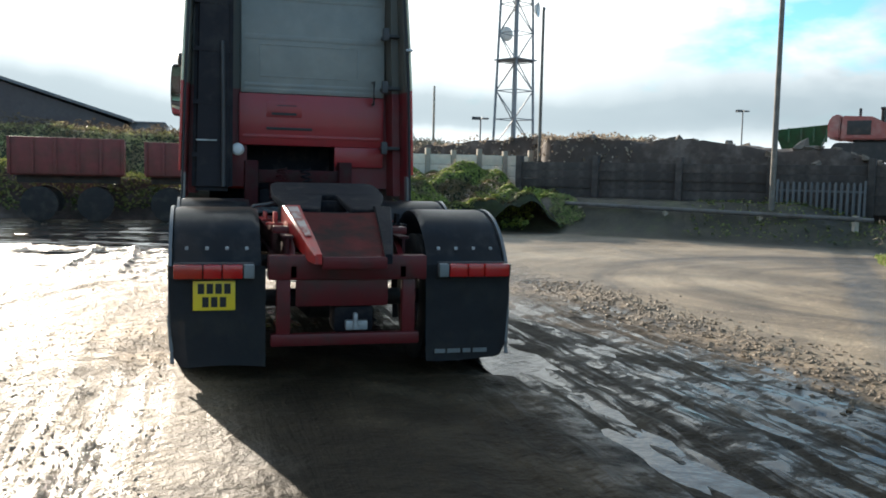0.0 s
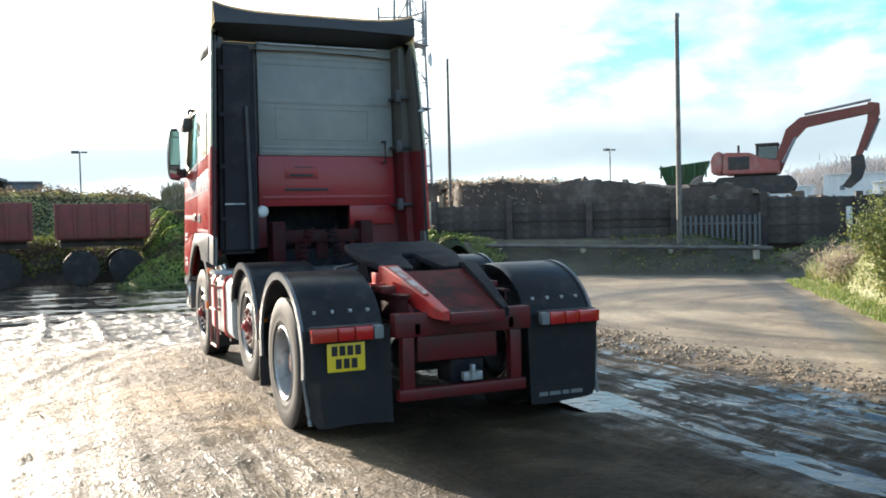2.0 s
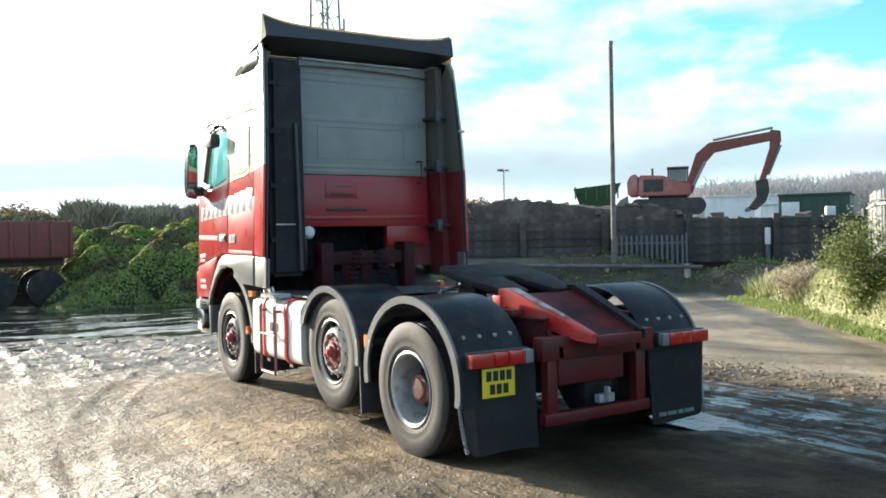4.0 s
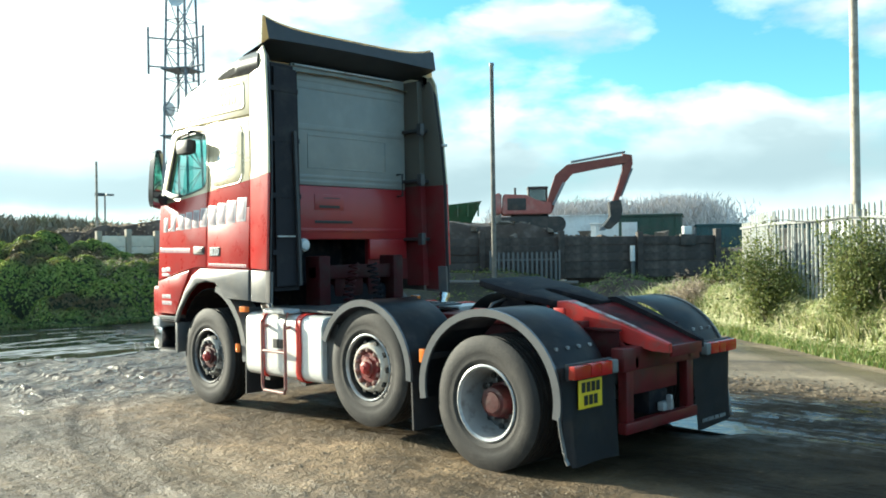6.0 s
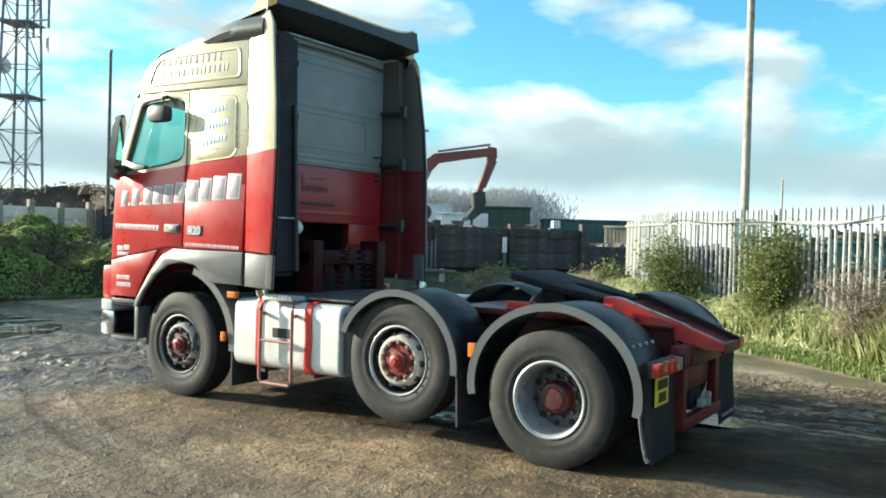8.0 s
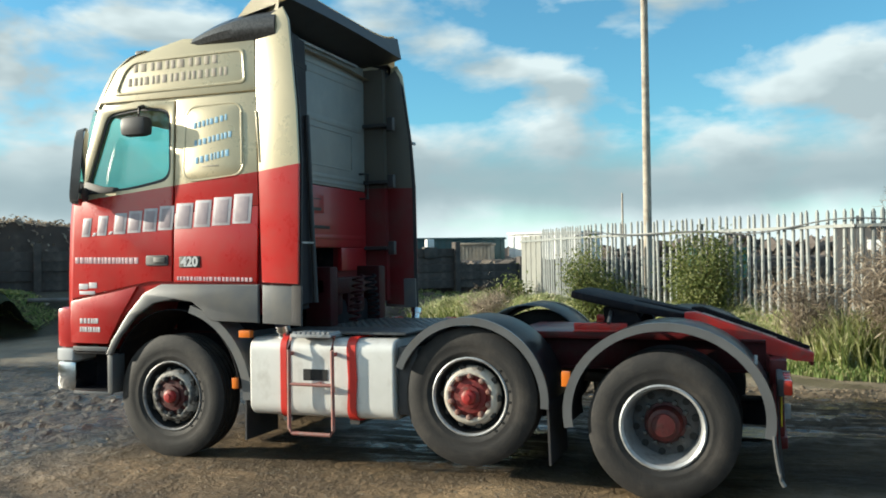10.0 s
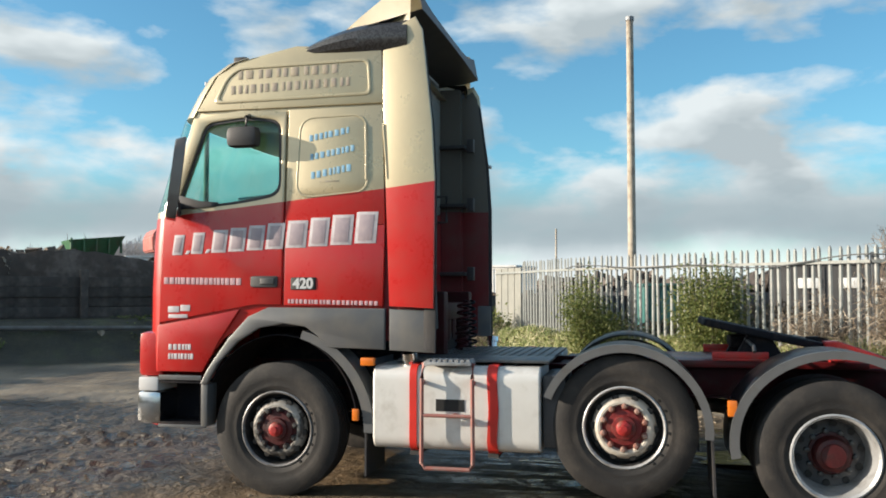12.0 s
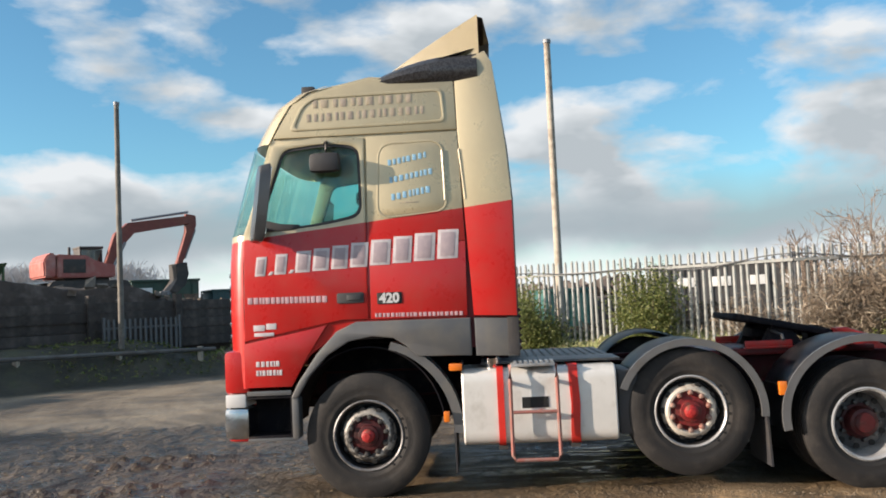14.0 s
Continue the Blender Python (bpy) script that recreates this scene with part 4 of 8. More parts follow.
def heap_h(s, d):
    front = 3.2 * step(-5.6, -7.6, s)
    edge = step(19.2, 19.9, d - front) * step(-17, -13, s) * step(44, 36, s) * step(62, 46, d)
    top = 1.86 - 0.55 * step(7.6, 9.4, s) + 0.52 * step(4.2, 2.2, s) + 0.20 * step(1.0, -3.0, s) + 0.06 * np.exp(-((s + 4.55) / 0.75) ** 2) + 0.1 * step(9, 14, s) + 0.12 * step(-5.5, -7.0, s) - 0.4 * step(-9.5, -13.0, s)
    top = top + 0.08 * wave(s, d, 21, 7, 0.25, 1.4) * step(4.0, -1.0, s) + 0.10 * wave(s, d, 22, 7, 0.8, 4.5) + 0.14 * lumps(s, d, 24, 0.6)
    top = top + 0.05 * step(21, 24, d) * step(0.0, -2.0, s) * step(-10, -6, s) + 0.10 * np.abs(wave(s, d, 23, 8, 1.5, 8.0)) * step(2.0, -2.0, s)
    return -0.3 + (top + 0.3) * edge


field("earth_mound", "soil_heap", -18, 44, 19.1, 62, 260, 150, heap_h, "long dark heap of earth and rubble behind the sleeper wall", "earth heap")


def tongue_h(s, d):
    r = ((s - 5.9) / 2.7) ** 2 + ((d - 17.7) / 1.15) ** 2
    return -0.1 + (0.82 + 0.25 * wave(s, d, 31, 7, 0.8, 5)) * np.clip(1.05 - r, 0, 1) ** 0.7


field("spoil_mound", "soil_heap", 2.9, 9.0, 16.3, 19.1, 90, 50, tongue_h, "low heap of dark spoil at the lane's edge", "earth heap")


def bank_h(x, y):
    yy = y + 0.55 * wave(x, y, 41, 6, 0.2, 1.2) + 0.22 * (x - 4.5) * step(4.5, 9, x) - 1.3 * step(2.5, 0.0, x)
    r = np.clip((yy - 15.3) / (6.6 - 3.2 * step(3.5, 6.0, x)), 0, 1) ** 0.8
    face = step(0.0, 0.12, r)
    top = (1.62 - 0.58 * step(3.2, 5.5, x)) * r + face * (0.12 * wave(x, y, 42, 8, 0.4, 2.0) + 1.15 * lumps(x, y * 1.1, 43, 1.15) + 0.5 * lumps(x + 0.4, y, 44, 0.55) - 0.62)
    return -0.2 + (top + 0.22 * step(-0.4, 0.2, yy - 15.3)) * step(-1.6, 0.6, x) * step(9.3, 7.2, x) * step(26, 23, y)


field("overgrown_bank", "moss_shade", -3.0, 12.0, 15.0, 26.0, 200, 140, bank_h, "earth bank overgrown with ivy and brambles", "bank", frame_xy=lambda a, b: (a, b))


def clad(name, material, height, x0, x1, y0, y1, n, size, lift, seed, label, category, need=0.5, frame_xy=None, slim=0.6, cushion=None, ruffle=0.4):
    """Leaves in a ragged, clumped layer over a heap."""
    rng = np.random.default_rng(seed)
    x, y = rng.uniform(x0, x1, n), rng.uniform(y0, y1, n)
    z = height(x, y)
    e = 0.08
    nx, ny = -(height(x + e, y) - z) / e, -(height(x, y + e) - z) / e
    keep = (z > need) & (wave(x, y, seed + 1, 7, 0.5, 3.0) > -0.75)
    if cushion:
        keep &= cushion(x, y) > rng.uniform(0.22, 0.68, n)
    nrm = np.stack([nx, ny, np.ones_like(nx)], 1)
    nrm /= np.linalg.norm(nrm, axis=1, keepdims=True)
    nrm += rng.normal(scale=ruffle, size=nrm.shape)
    nrm /= np.linalg.norm(nrm, axis=1, keepdims=True)
    up = lift * (0.25 + 0.75 * np.clip(wave(x, y, seed + 2, 8, 1.2, 7.0) + 0.5, 0, 1.4)) * rng.uniform(0.05, 1.0, n)
    if frame_xy:
        x, y = frame_xy(x, y)
    c = np.stack([x, y, z + up], 1)[keep]
    me = leaves_mesh(name, c, nrm[keep], size, material, rng, slim)
    return tagged(part(name, me, ""), label, category, kind="stuff")


# leaves left out of the hollows, where the dark base stands in for shade
clad("ivy_cover", "ivy", bank_h, -1.6, 9.5, 15.2, 23.0, 110000, 0.085, 0.05, 51, "dense green ivy and bramble leaves over the bank", "ivy", need=0.12, cushion=lambda x, y: np.maximum(lumps(x, y * 1.1, 43, 1.15), 0.8 * lumps(x + 0.4, y, 44, 0.55)), ruffle=0.2)


def foot_h(x, y):
    return np.maximum(bank_h(x, y), ground_z(x, y) + 0.01)


clad("foot_grass", "grass", foot_h, -1.4, 9.5, 15.0, 17.6, 26000, 0.15, 0.12, 59, "bright short grass along the foot of the bank", "grass", need=-1.0, slim=0.14, cushion=lambda x, y: np.where((bank_h(x, y) > -0.15) & (bank_h(x, y) < 0.32), 1.0, 0.0))


clad("mound_weeds", "grass", tongue_h, 3.4, 8.6, 16.4, 18.6, 2600, 0.12, 0.22, 57, "pale green weeds on the low mound of spoil", "weeds", need=0.1, frame_xy=wall_xy, slim=0.2, cushion=lambda a, b: lumps(a, b, 58, 0.8))
clad("dead_brambles", "bramble", bank_h, 3.2, 9.4, 15.4, 20.0, 4500, 0.13, 0.22, 77, "brown dead bramble stems over the bank", "brambles", need=0.1, slim=0.1, cushion=lambda x, y: lumps(x + 3.0, y, 78, 1.0))


def slope_h(s, d):
    return ground_z(*wall_xy(s, d))


clad("slope_ivy", "ivy", slope_h, -8.0, -5.0, 16.3, 19.0, 3800, 0.10, 0.25, 53, "ivy and rough growth on the slope below the wall", "ivy", need=0.03, frame_xy=wall_xy)
clad("slope_weeds", "bush_leaf", slope_h, -0.8, 9.0, 16.6, 19.0, 1600, 0.09, 0.14, 55, "thin low weeds on the slope below the wall", "weeds", need=0.05, frame_xy=wall_xy)
clad("heap_weeds", "bramble", heap_h, -14, -3, 18.8, 23.5, 5000, 0.12, 0.22, 57, "thin brown dead weeds on the earth heap", "weeds", need=0.6, frame_xy=wall_xy)

# ---------------------------------------------------------------- sleeper wall, gate, rail
WALL = tagged(part("wall_sleepers", boxes((0, 0.01, 0, 0.01, 0.3, 0.31)), "sleeper"), "retaining wall of dark timber sleepers between posts", "retaining wall", kind="structure")
BAY = 2.45


def wall_matrix(s, d, z, turn=0.0):
    x, y = wall_xy(s, d)
    return Matrix.Translation((x, y, z)) @ Matrix.Rotation(math.atan2(TY, TX) + turn, 4, "Z")


def build_wall():
    rng = random.Random(5)
    me_sl, me_post = None, None
    for bay in range(-3, 8):
        s = bay * BAY + 1.0
        rows = 5 if bay < 3 else 3
        for row in range(rows):
            if me_sl is None:
                ob = part("sleeper", boxes((0.08, BAY - 0.08, -0.07, 0.07, 0.0, 0.25), bevel=0.006), "sleeper", WALL)
                me_sl = ob.data
            else:
                ob = part("sleeper", me_sl, "", WALL)
            ob.matrix_local = wall_matrix(s, 19.15 + rng.uniform(-0.03, 0.03), 0.72 + row * 0.255 + rng.uniform(-0.006, 0.006), rng.uniform(-0.008, 0.008))
        if me_post is None:
            ob = part("post", boxes((-0.09, 0.09, -0.16, 0.10, 0.0, 1.75), bevel=0.015), "sleeper", WALL)
            me_post = ob.data
        else:
            ob = part("post", me_post, "", WALL)
        ob.matrix_local = wall_matrix(s, 19.12, (0.4 if bay < 4 else -0.1) + rng.uniform(-0.04, 0.06))


build_wall()


def build_wall_marks():
    x, y = wall_xy(5.64, 18.95)
    t = thing("marker_post", "short white marker post before the sleeper wall", "post", at=(x, y, ground_z(x, y) - 0.05))
    part("shaft", boxes((-0.05, 0.05, -0.04, 0.04, 0.0, 1.72 - t.location.z), bevel=0.01), "galv_dull", t)
    part("head", boxes((-0.062, 0.062, -0.055, 0.055, 1.22 - t.location.z, 1.70 - t.location.z), bevel=0.012), "white_unit", t, "white painted head")
    x, y = wall_xy(7.4, 19.1)
    b = thing("lamp_box", "small white box on a dark bracket on the wall", "box", at=(x, y, 1.98))
    b.rotation_euler = (0, 0, math.atan2(TY, TX))
    part("box", boxes((-0.13, 0.13, -0.1, 0.1, 0.04, 0.30), bevel=0.03), "white_unit", b)
    part("bracket", boxes((-0.22, 0.25, -0.08, 0.10, -0.30, 0.06), bevel=0.02), "digger_dark", b)


build_wall_marks()


def build_rubble():
    """Broken pale concrete and stones lying in the earth heap's front and crest."""
    rng = np.random.default_rng(121)
    n = 1500
    s, d = rng.uniform(-9.0, 13.0, n), 19.5 + rng.uniform(0, 1, n) ** 1.5 * 5.0
    keep = wave(s, d, 122, 7, 0.4, 2.5) > rng.uniform(-0.35, 0.55, n)
    s, d = s[keep], d[keep]
    n = len(s)
    r = 0.035 + 0.16 * rng.uniform(0, 1, n) ** 4
    x, y = wall_xy(s, d)
    z = heap_h(s, d)
    base = np.array([(sx, sy, sz) for sx in (-1, 1) for sy in (-1, 1) for sz in (-0.7, 0.7)])
    quad = np.array([(0, 1, 3, 2), (4, 6, 7, 5), (0, 4, 5, 1), (2, 3, 7, 6), (0, 2, 6, 4), (1, 5, 7, 3)])
    v = base[None] * rng.uniform(0.45, 1.25, (n, 8, 1)) * r[:, None, None] * rng.uniform(0.6, 1.4, (n, 1, 3))
    a, b = rng.uniform(0, 6.28, n)[:, None], rng.normal(scale=0.5, size=n)[:, None]
    vx, vy, vz = v[:, :, 0], v[:, :, 1] * np.cos(b) - v[:, :, 2] * np.sin(b), v[:, :, 1] * np.sin(b) + v[:, :, 2] * np.cos(b)
    verts = np.stack([vx * np.cos(a) - vy * np.sin(a) + x[:, None], vx * np.sin(a) + vy * np.cos(a) + y[:, None], vz + z[:, None]], 2).reshape(-1, 3)
    faces = (quad[None] + 8 * np.arange(n)[:, None, None]).reshape(-1, 4)
    tagged(part("heap_rubble", mesh_of("heap_rubble", verts.tolist(), faces.tolist(), "rubble"), ""), "pale broken concrete and stones in the earth heap", "rubble", kind="stuff")


build_rubble()


def pale_bm(h=1.0, w=0.065):
    """A palisade pale: a bent steel strip with a pointed head."""
    bm = bmesh.new()
    prof = [(-w / 2, 0.0), (-w / 5, 0.018), (w / 5, 0.018), (w / 2, 0.0)]
    t = 0.004
    ring = [(a, b) for a, b in prof] + [(a, b - t) for a, b in reversed(prof)]
    lo = [bm.verts.new((a, b, 0)) for a, b in ring]
    mid = [bm.verts.new((a, b, h - 0.045)) for a, b in ring]
    hi = [bm.verts.new((a * 0.35, b * 0.6, h)) for a, b in ring]
    n = len(ring)
    for r0, r1 in ((lo, mid), (mid, hi)):
        for k in range(n):
            bm.faces.new((r0[k], r0[(k + 1) % n], r1[(k + 1) % n], r1[k]))
    bm.faces.new(hi)
    bm.faces.new(lo[::-1])
    return bm


def build_yard_gate():
    g = thing("yard_gate", "dull grey steel palisade gate before the sleeper wall", "gate", at=(*wall_xy(1.25, 18.75), 0.50))
    g.rotation_euler = (0, 0, math.atan2(TY, TX))
    part("gate_frame", boxes((0, 2.05, 0, 0.05, 0.12, 0.18), (0, 2.05, 0, 0.05, 0.78, 0.84), (-0.06, 0.0, -0.02, 0.06, -0.3, 1.1), (2.05, 2.11, -0.02, 0.06, -0.3, 1.1), bevel=0.006), "galv_dull", g)
    me = None
    for k in range(14):
        if me is None:
            ob = part("pale", pale_bm(1.05, 0.075), "galv_dull", g)
            me = ob.data
        else:
            ob = part("pale", me, "", g)
        ob.location = (0.08 + k * 0.145, -0.02, 0.0)
        ob.rotation_euler = (0, 0, math.pi)


build_yard_gate()


def build_rail():
    t = thing("low_rail", "long low weathered rail on short stumps beside the lane", "rail")
    bm = bmesh.new()
    pts = [(*wall_xy(s, 17.35), 0.80 - 0.02 * (s + 4)) for s in np.linspace(-4.2, 3.6, 12)]
    tube(bm, pts, 0.055, 8)
    part("bar", bm, "rail_grey", t)
    for s in (-3.8, -1.4, 1.0, 3.2):
        x, y = wall_xy(s, 17.4)
        part("stump", boxes((x - 0.06, x + 0.06, y - 0.06, y + 0.06, 0.0, 0.74), bevel=0.01), "wood_pole", t)


build_rail()


def pole(name, x, y, z0, z1, r0, r1, material, label, cat, lean=(0, 0), cap=True):
    t = thing(name, label, cat)
    bm = bmesh.new()
    n = 9
    tube(bm, [(x + lean[0] * k / n, y + lean[1] * k / n, z0 + (z1 - z0) * k / n) for k in range(n + 1)], r0, 14, r1)
    part("shaft", bm, material, t)
    if cap:
        bm = bmesh.new()
        tx, ty = x + lean[0], y + lean[1]
        tube(bm, [(tx, ty, z1 - 0.05), (tx, ty, z1 + 0.03)], r1 * 1.25, 12)
        part("cap", bm, "steel_lattice", t)
    return t


pole("telegraph_pole", 12.95, 12.29, 0.3, 7.05, 0.075, 0.06, "old_pole", "bare weathered timber pole beside the sleeper wall", "pole")
pole("telegraph_pole", 10.91, 1.45, 0.0, 7.38, 0.092, 0.072, "wood_pole", "tall weathered timber pole just behind the palisade fence", "pole")
pole("lighting_column", 9.35, 19.48, 0.5, 6.9, 0.06, 0.045, "old_pole", "slim pale grey lighting column without a lamp", "pole")
for px, py, z0, z1, arm in ((7.8, 27.3, 0.5, 5.1, 0), (13.6, 39.5, 1, 4.75, 1), (-0.9, 52.9, 1, 6.4, 1), (33.5, 44.5, 1, 6.3, 1), (33.5, 5.2, 0, 4.6, 0)):
    t = pole("lamp_post" if arm else "far_pole", px, py, z0, z1, 0.06, 0.04, "galv_dull" if arm else "wood_pole", "distant grey lamp post with twin lanterns" if arm else "distant plain upright pole", "lamp post" if arm else "pole", cap=False)
    if arm:
        for sg in (-1, 1):
            part("lantern", boxes((px + sg * 0.06, px + sg * 0.46, py - 0.09, py + 0.09, z1 - 0.06, z1 + 0.04), bevel=0.03), "galv_dull", t)

# ---------------------------------------------------------------- mast


def build_mast():
    t = thing("lattice_mast", "grey steel lattice telecoms mast with antenna arms", "mast", at=(11.0, 26.7, 0))
    t.rotation_euler = (0, 0, 0.5)
    z0, z1 = 0.4, 15.5

    def half(z):
        return 0.62 - 0.02 * (z - z0)

    corners = ((-1, -1), (1, -1), (1, 1), (-1, 1))
    for cx, cy in corners:
        bm = bmesh.new()
        tube(bm, [(cx * half(z0), cy * half(z0), z0), (cx * half(z1), cy * half(z1), z1)], 0.055, 6)
        part("leg", bm, "steel_lattice", t)
    bm, bh = bmesh.new(), bmesh.new()
    levels = list(np.arange(z0, z1, 1.15))
    for k, (a, b) in enumerate(zip(levels, levels[1:])):
        for i in range(4):
            p, q = corners[i], corners[(i + 1) % 4]
            A, B = (p[0] * half(a), p[1] * half(a), a), (q[0] * half(b), q[1] * half(b), b)
            C, D = (q[0] * half(a), q[1] * half(a), a), (p[0] * half(b), p[1] * half(b), b)
            tube(bm, [A, B] if (k + i) % 2 else [C, D], 0.024, 5)
            tube(bh, [A, C], 0.02, 5)
    tagged(part("bracing", bm, "steel_lattice", t), kind="stuff")
    tagged(part("strut_work", bh, "steel_lattice", t), kind="stuff")
    part("platform", boxes((-0.62, 0.62, -0.62, 0.62, 6.2, 6.25)), "steel_lattice", t)
    part("platform", boxes((-0.58, 0.58, -0.58, 0.58, 8.8, 8.85)), "steel_lattice", t)
    for ang in (0.2, 2.3, 4.4):
        c, s = math.cos(ang), math.sin(ang)
        bm = bmesh.new()
        tube(bm, [(0, 0, 8.9), (1.25 * c, 1.25 * s, 8.9)], 0.035, 6)
        tube(bm, [(0, 0, 10.0), (1.25 * c, 1.25 * s, 10.0)], 0.035, 6)
        tube(bm, [(1.25 * c, 1.25 * s, 8.6), (1.25 * c, 1.25 * s, 10.4)], 0.05, 6)
        part("antenna_arm", bm, "steel_lattice", t)
    for ang, z in ((1.2, 7.4), (3.5, 11.4), (5.2, 8.2)):
        bm = bmesh.new()
        lathe_x(bm, [(0.0, 0.0), (0.03, 0.2), (0.12, 0.3), (0.14, 0.3), (0.05, 0.18), (0.02, 0.0)], 20)
        bmesh.ops.transform(bm, matrix=Matrix.Rotation(ang, 4, "Z") @ Matrix.Translation((0.75, 0, z)), verts=bm.verts)
        part("dish", bm, "white_unit", t)


build_mast()


def build_post_wall():
    """Concrete post and panel fence on the bank before the mast."""
    t = thing("panel_fence", "low concrete post-and-panel fence on the bank, sunlight put into its panel colour", "fence")
    p0, p1 = Vector((5.2, 21.3)), Vector((9.4, 20.4))
    n = 5
    for k in range(n + 1):
        p = p0.lerp(p1, k / n)
        part("post", boxes((p.x - 0.08, p.x + 0.08, p.y - 0.08, p.y + 0.08, 0.8, 2.36 + 0.05 * (k % 2)), bevel=0.015), "concrete", t)
        if k < n:
            q = p0.lerp(p1, (k + 1) / n)
            m = Matrix.Translation((p.x, p.y, 0)) @ Matrix.Rotation(math.atan2(q.y - p.y, q.x - p.x), 4, "Z")
            ln = (q - p).length
            for row in range(3):
                bm = boxes((0.085, ln - 0.085, -0.03, 0.03, 1.2 + row * 0.34, 1.53 + row * 0.34), bevel=0.01)
                bmesh.ops.transform(bm, matrix=m, verts=bm.verts)
                part("panel", bm, "panel_sunlit", t)


build_post_wall()

# ---------------------------------------------------------------- excavator on the heap


def build_digger():
    t = thing("excavator", "worn orange tracked excavator with its arm folded, on the heap", "excavator", at=(19.1, 17.6, 0))
    t.rotation_euler = (0, 0, math.atan2(-3.88, 3.45))
    # local: x along the machine (arm forwards), y across
    base = 2.94

    def slab(name, pts, y0, y1, material, parent=t, label="", bevel=0.0, r=0.0):
        bm = bmesh.new()
        pts = fillet(pts, r) if r else pts
        hull(bm, [(a, y0, c) for a, c in pts] + [(a, y1, c) for a, c in pts])
        if bevel:
            bmesh.ops.bevel(bm, geom=bm.edges[:], offset=bevel, segments=2, affect="EDGES")
        return part(name, bm, material, parent, label)

    for y0, y1 in ((-1.0, -0.62), (0.62, 1.0)):
        slab("track", [(0.1, base - 0.68), (2.5, base - 0.68), (2.65, base - 0.38), (2.5, base - 0.1), (0.1, base - 0.1), (-0.05, base - 0.38)], y0, y1, "digger_dark", r=0.15)
    slab("undercarriage", [(0.6, base - 0.5), (2.0, base - 0.5), (2.0, base), (0.6, base)], -0.6, 0.6, "digger_dark")
    slab("house", [(0.25, base), (2.1, base), (2.1, base + 0.42), (1.5, base + 0.5), (1.2, base + 0.72), (0.3, base + 0.76)], -0.95, 0.95, "digger_pink", label="faded red engine house", bevel=0.04)
    slab("counterweight", [(-0.12, base + 0.03), (0.24, base + 0.03), (0.24, base + 0.8), (0.02, base + 0.8), (-0.14, base + 0.55)], -0.93, 0.93, "digger_pink", label="faded red counterweight with pale scuffs", bevel=0.05)
    c = part("cab", boxes((1.28, 1.34, 0.15, 0.9, base + 0.5, base + 1.05), (1.98, 2.03, 0.15, 0.9, base + 0.4, base + 1.0), (1.26, 2.05, 0.1, 0.95, base + 1.02, base + 1.1), (1.28, 2.03, 0.15, 0.9, base + 0.3, base + 0.56), bevel=0.015), "digger_dark", t)
    part("pane", boxes((1.35, 1.97, 0.17, 0.18, base + 0.57, base + 1.01)), "clear_pane", c)
    part("pane", boxes((1.35, 1.97, 0.87, 0.88, base + 0.57, base + 1.01)), "clear_pane", c)
    part("exhaust", boxes((0.72, 0.8, -0.55, -0.47, base + 0.7, base + 1.02), bevel=0.02), "digger_dark", t)
    part("engine_hatch", boxes((0.45, 1.15, -0.97, -0.945, base + 0.15, base + 0.6), bevel=0.01), "digger_dark", t)
    slab("boom", [(1.85, base + 0.12), (2.15, base + 0.05), (2.55, base + 1.1), (2.95, base + 1.55), (4.95, base + 1.88), (5.15, base + 2.05), (5.05, base + 2.22), (4.85, base + 2.18), (2.75, base + 1.88), (2.3, base + 1.5)], -0.36, -0.08, "digger_orange", bevel=0.02)
    slab("stick", [(4.85, base + 2.26), (5.2, base + 2.2), (5.22, base + 1.85), (4.62, base + 0.35), (4.42, base + 0.38), (4.85, base + 1.6)], -0.33, -0.11, "digger_orange", bevel=0.02)
    for name, p, q, r in (("boom_ram", (2.2, -0.42, base + 0.35), (2.62, -0.42, base + 1.2), 0.05), ("stick_ram", (2.9, -0.22, base + 1.98), (4.95, -0.22, base + 2.33), 0.045), ("bucket_ram", (5.2, -0.22, base + 1.7), (4.78, -0.22, base + 0.65), 0.045)):
        bm = bmesh.new()
        tube(bm, [p, q], r, 8)
        part(name, bm, "steel_lattice", t)
    slab("bucket", [(4.32, base + 0.45), (4.72, base + 0.5), (4.78, base + 0.08), (4.66, base - 0.3), (4.32, base - 0.6), (4.05, base - 0.52), (4.36, base - 0.12)], -0.6, 0.15, "digger_dark", bevel=0.02)
    for k in range(4):
        part("tooth", boxes((3.98, 4.14, -0.56 + k * 0.2, -0.49 + k * 0.2, base - 0.64, base - 0.5), bevel=0.01), "steel_lattice", t)


build_digger()


def container(name, p, q, depth, z0, z1, material, label, cat, ribs=9, door=None):
    """A box unit whose long side runs from p to q, with ribs, roof rim and openings."""
    p, q = Vector(p), Vector(q)
    ln = (q - p).length
    t = thing(name, label, cat, at=(p.x, p.y, z0))
    t.rotation_euler = (0, 0, math.atan2(q.y - p.y, q.x - p.x))
    h = z1 - z0
    part("body", boxes((0, ln, 0, depth, 0, h), bevel=0.02), material, t)
    part("roof", boxes((-0.06, ln + 0.06, -0.08, depth + 0.08, h - 0.02, h + 0.08), bevel=0.02), material, t)
    bm = bmesh.new()
    for k in range(ribs):
        a = ln * (k + 0.5) / ribs
        box(bm, a - 0.05, a + 0.05, -0.035, 0.0, 0.08, h - 0.08)
    pieces("rib", bm, material, t)
    if door:
        part("doorway", boxes((ln * door[0], ln * door[1], -0.05, 0.02, 0.15 * h, 0.85 * h), bevel=0.01), door[2], t)
    return t


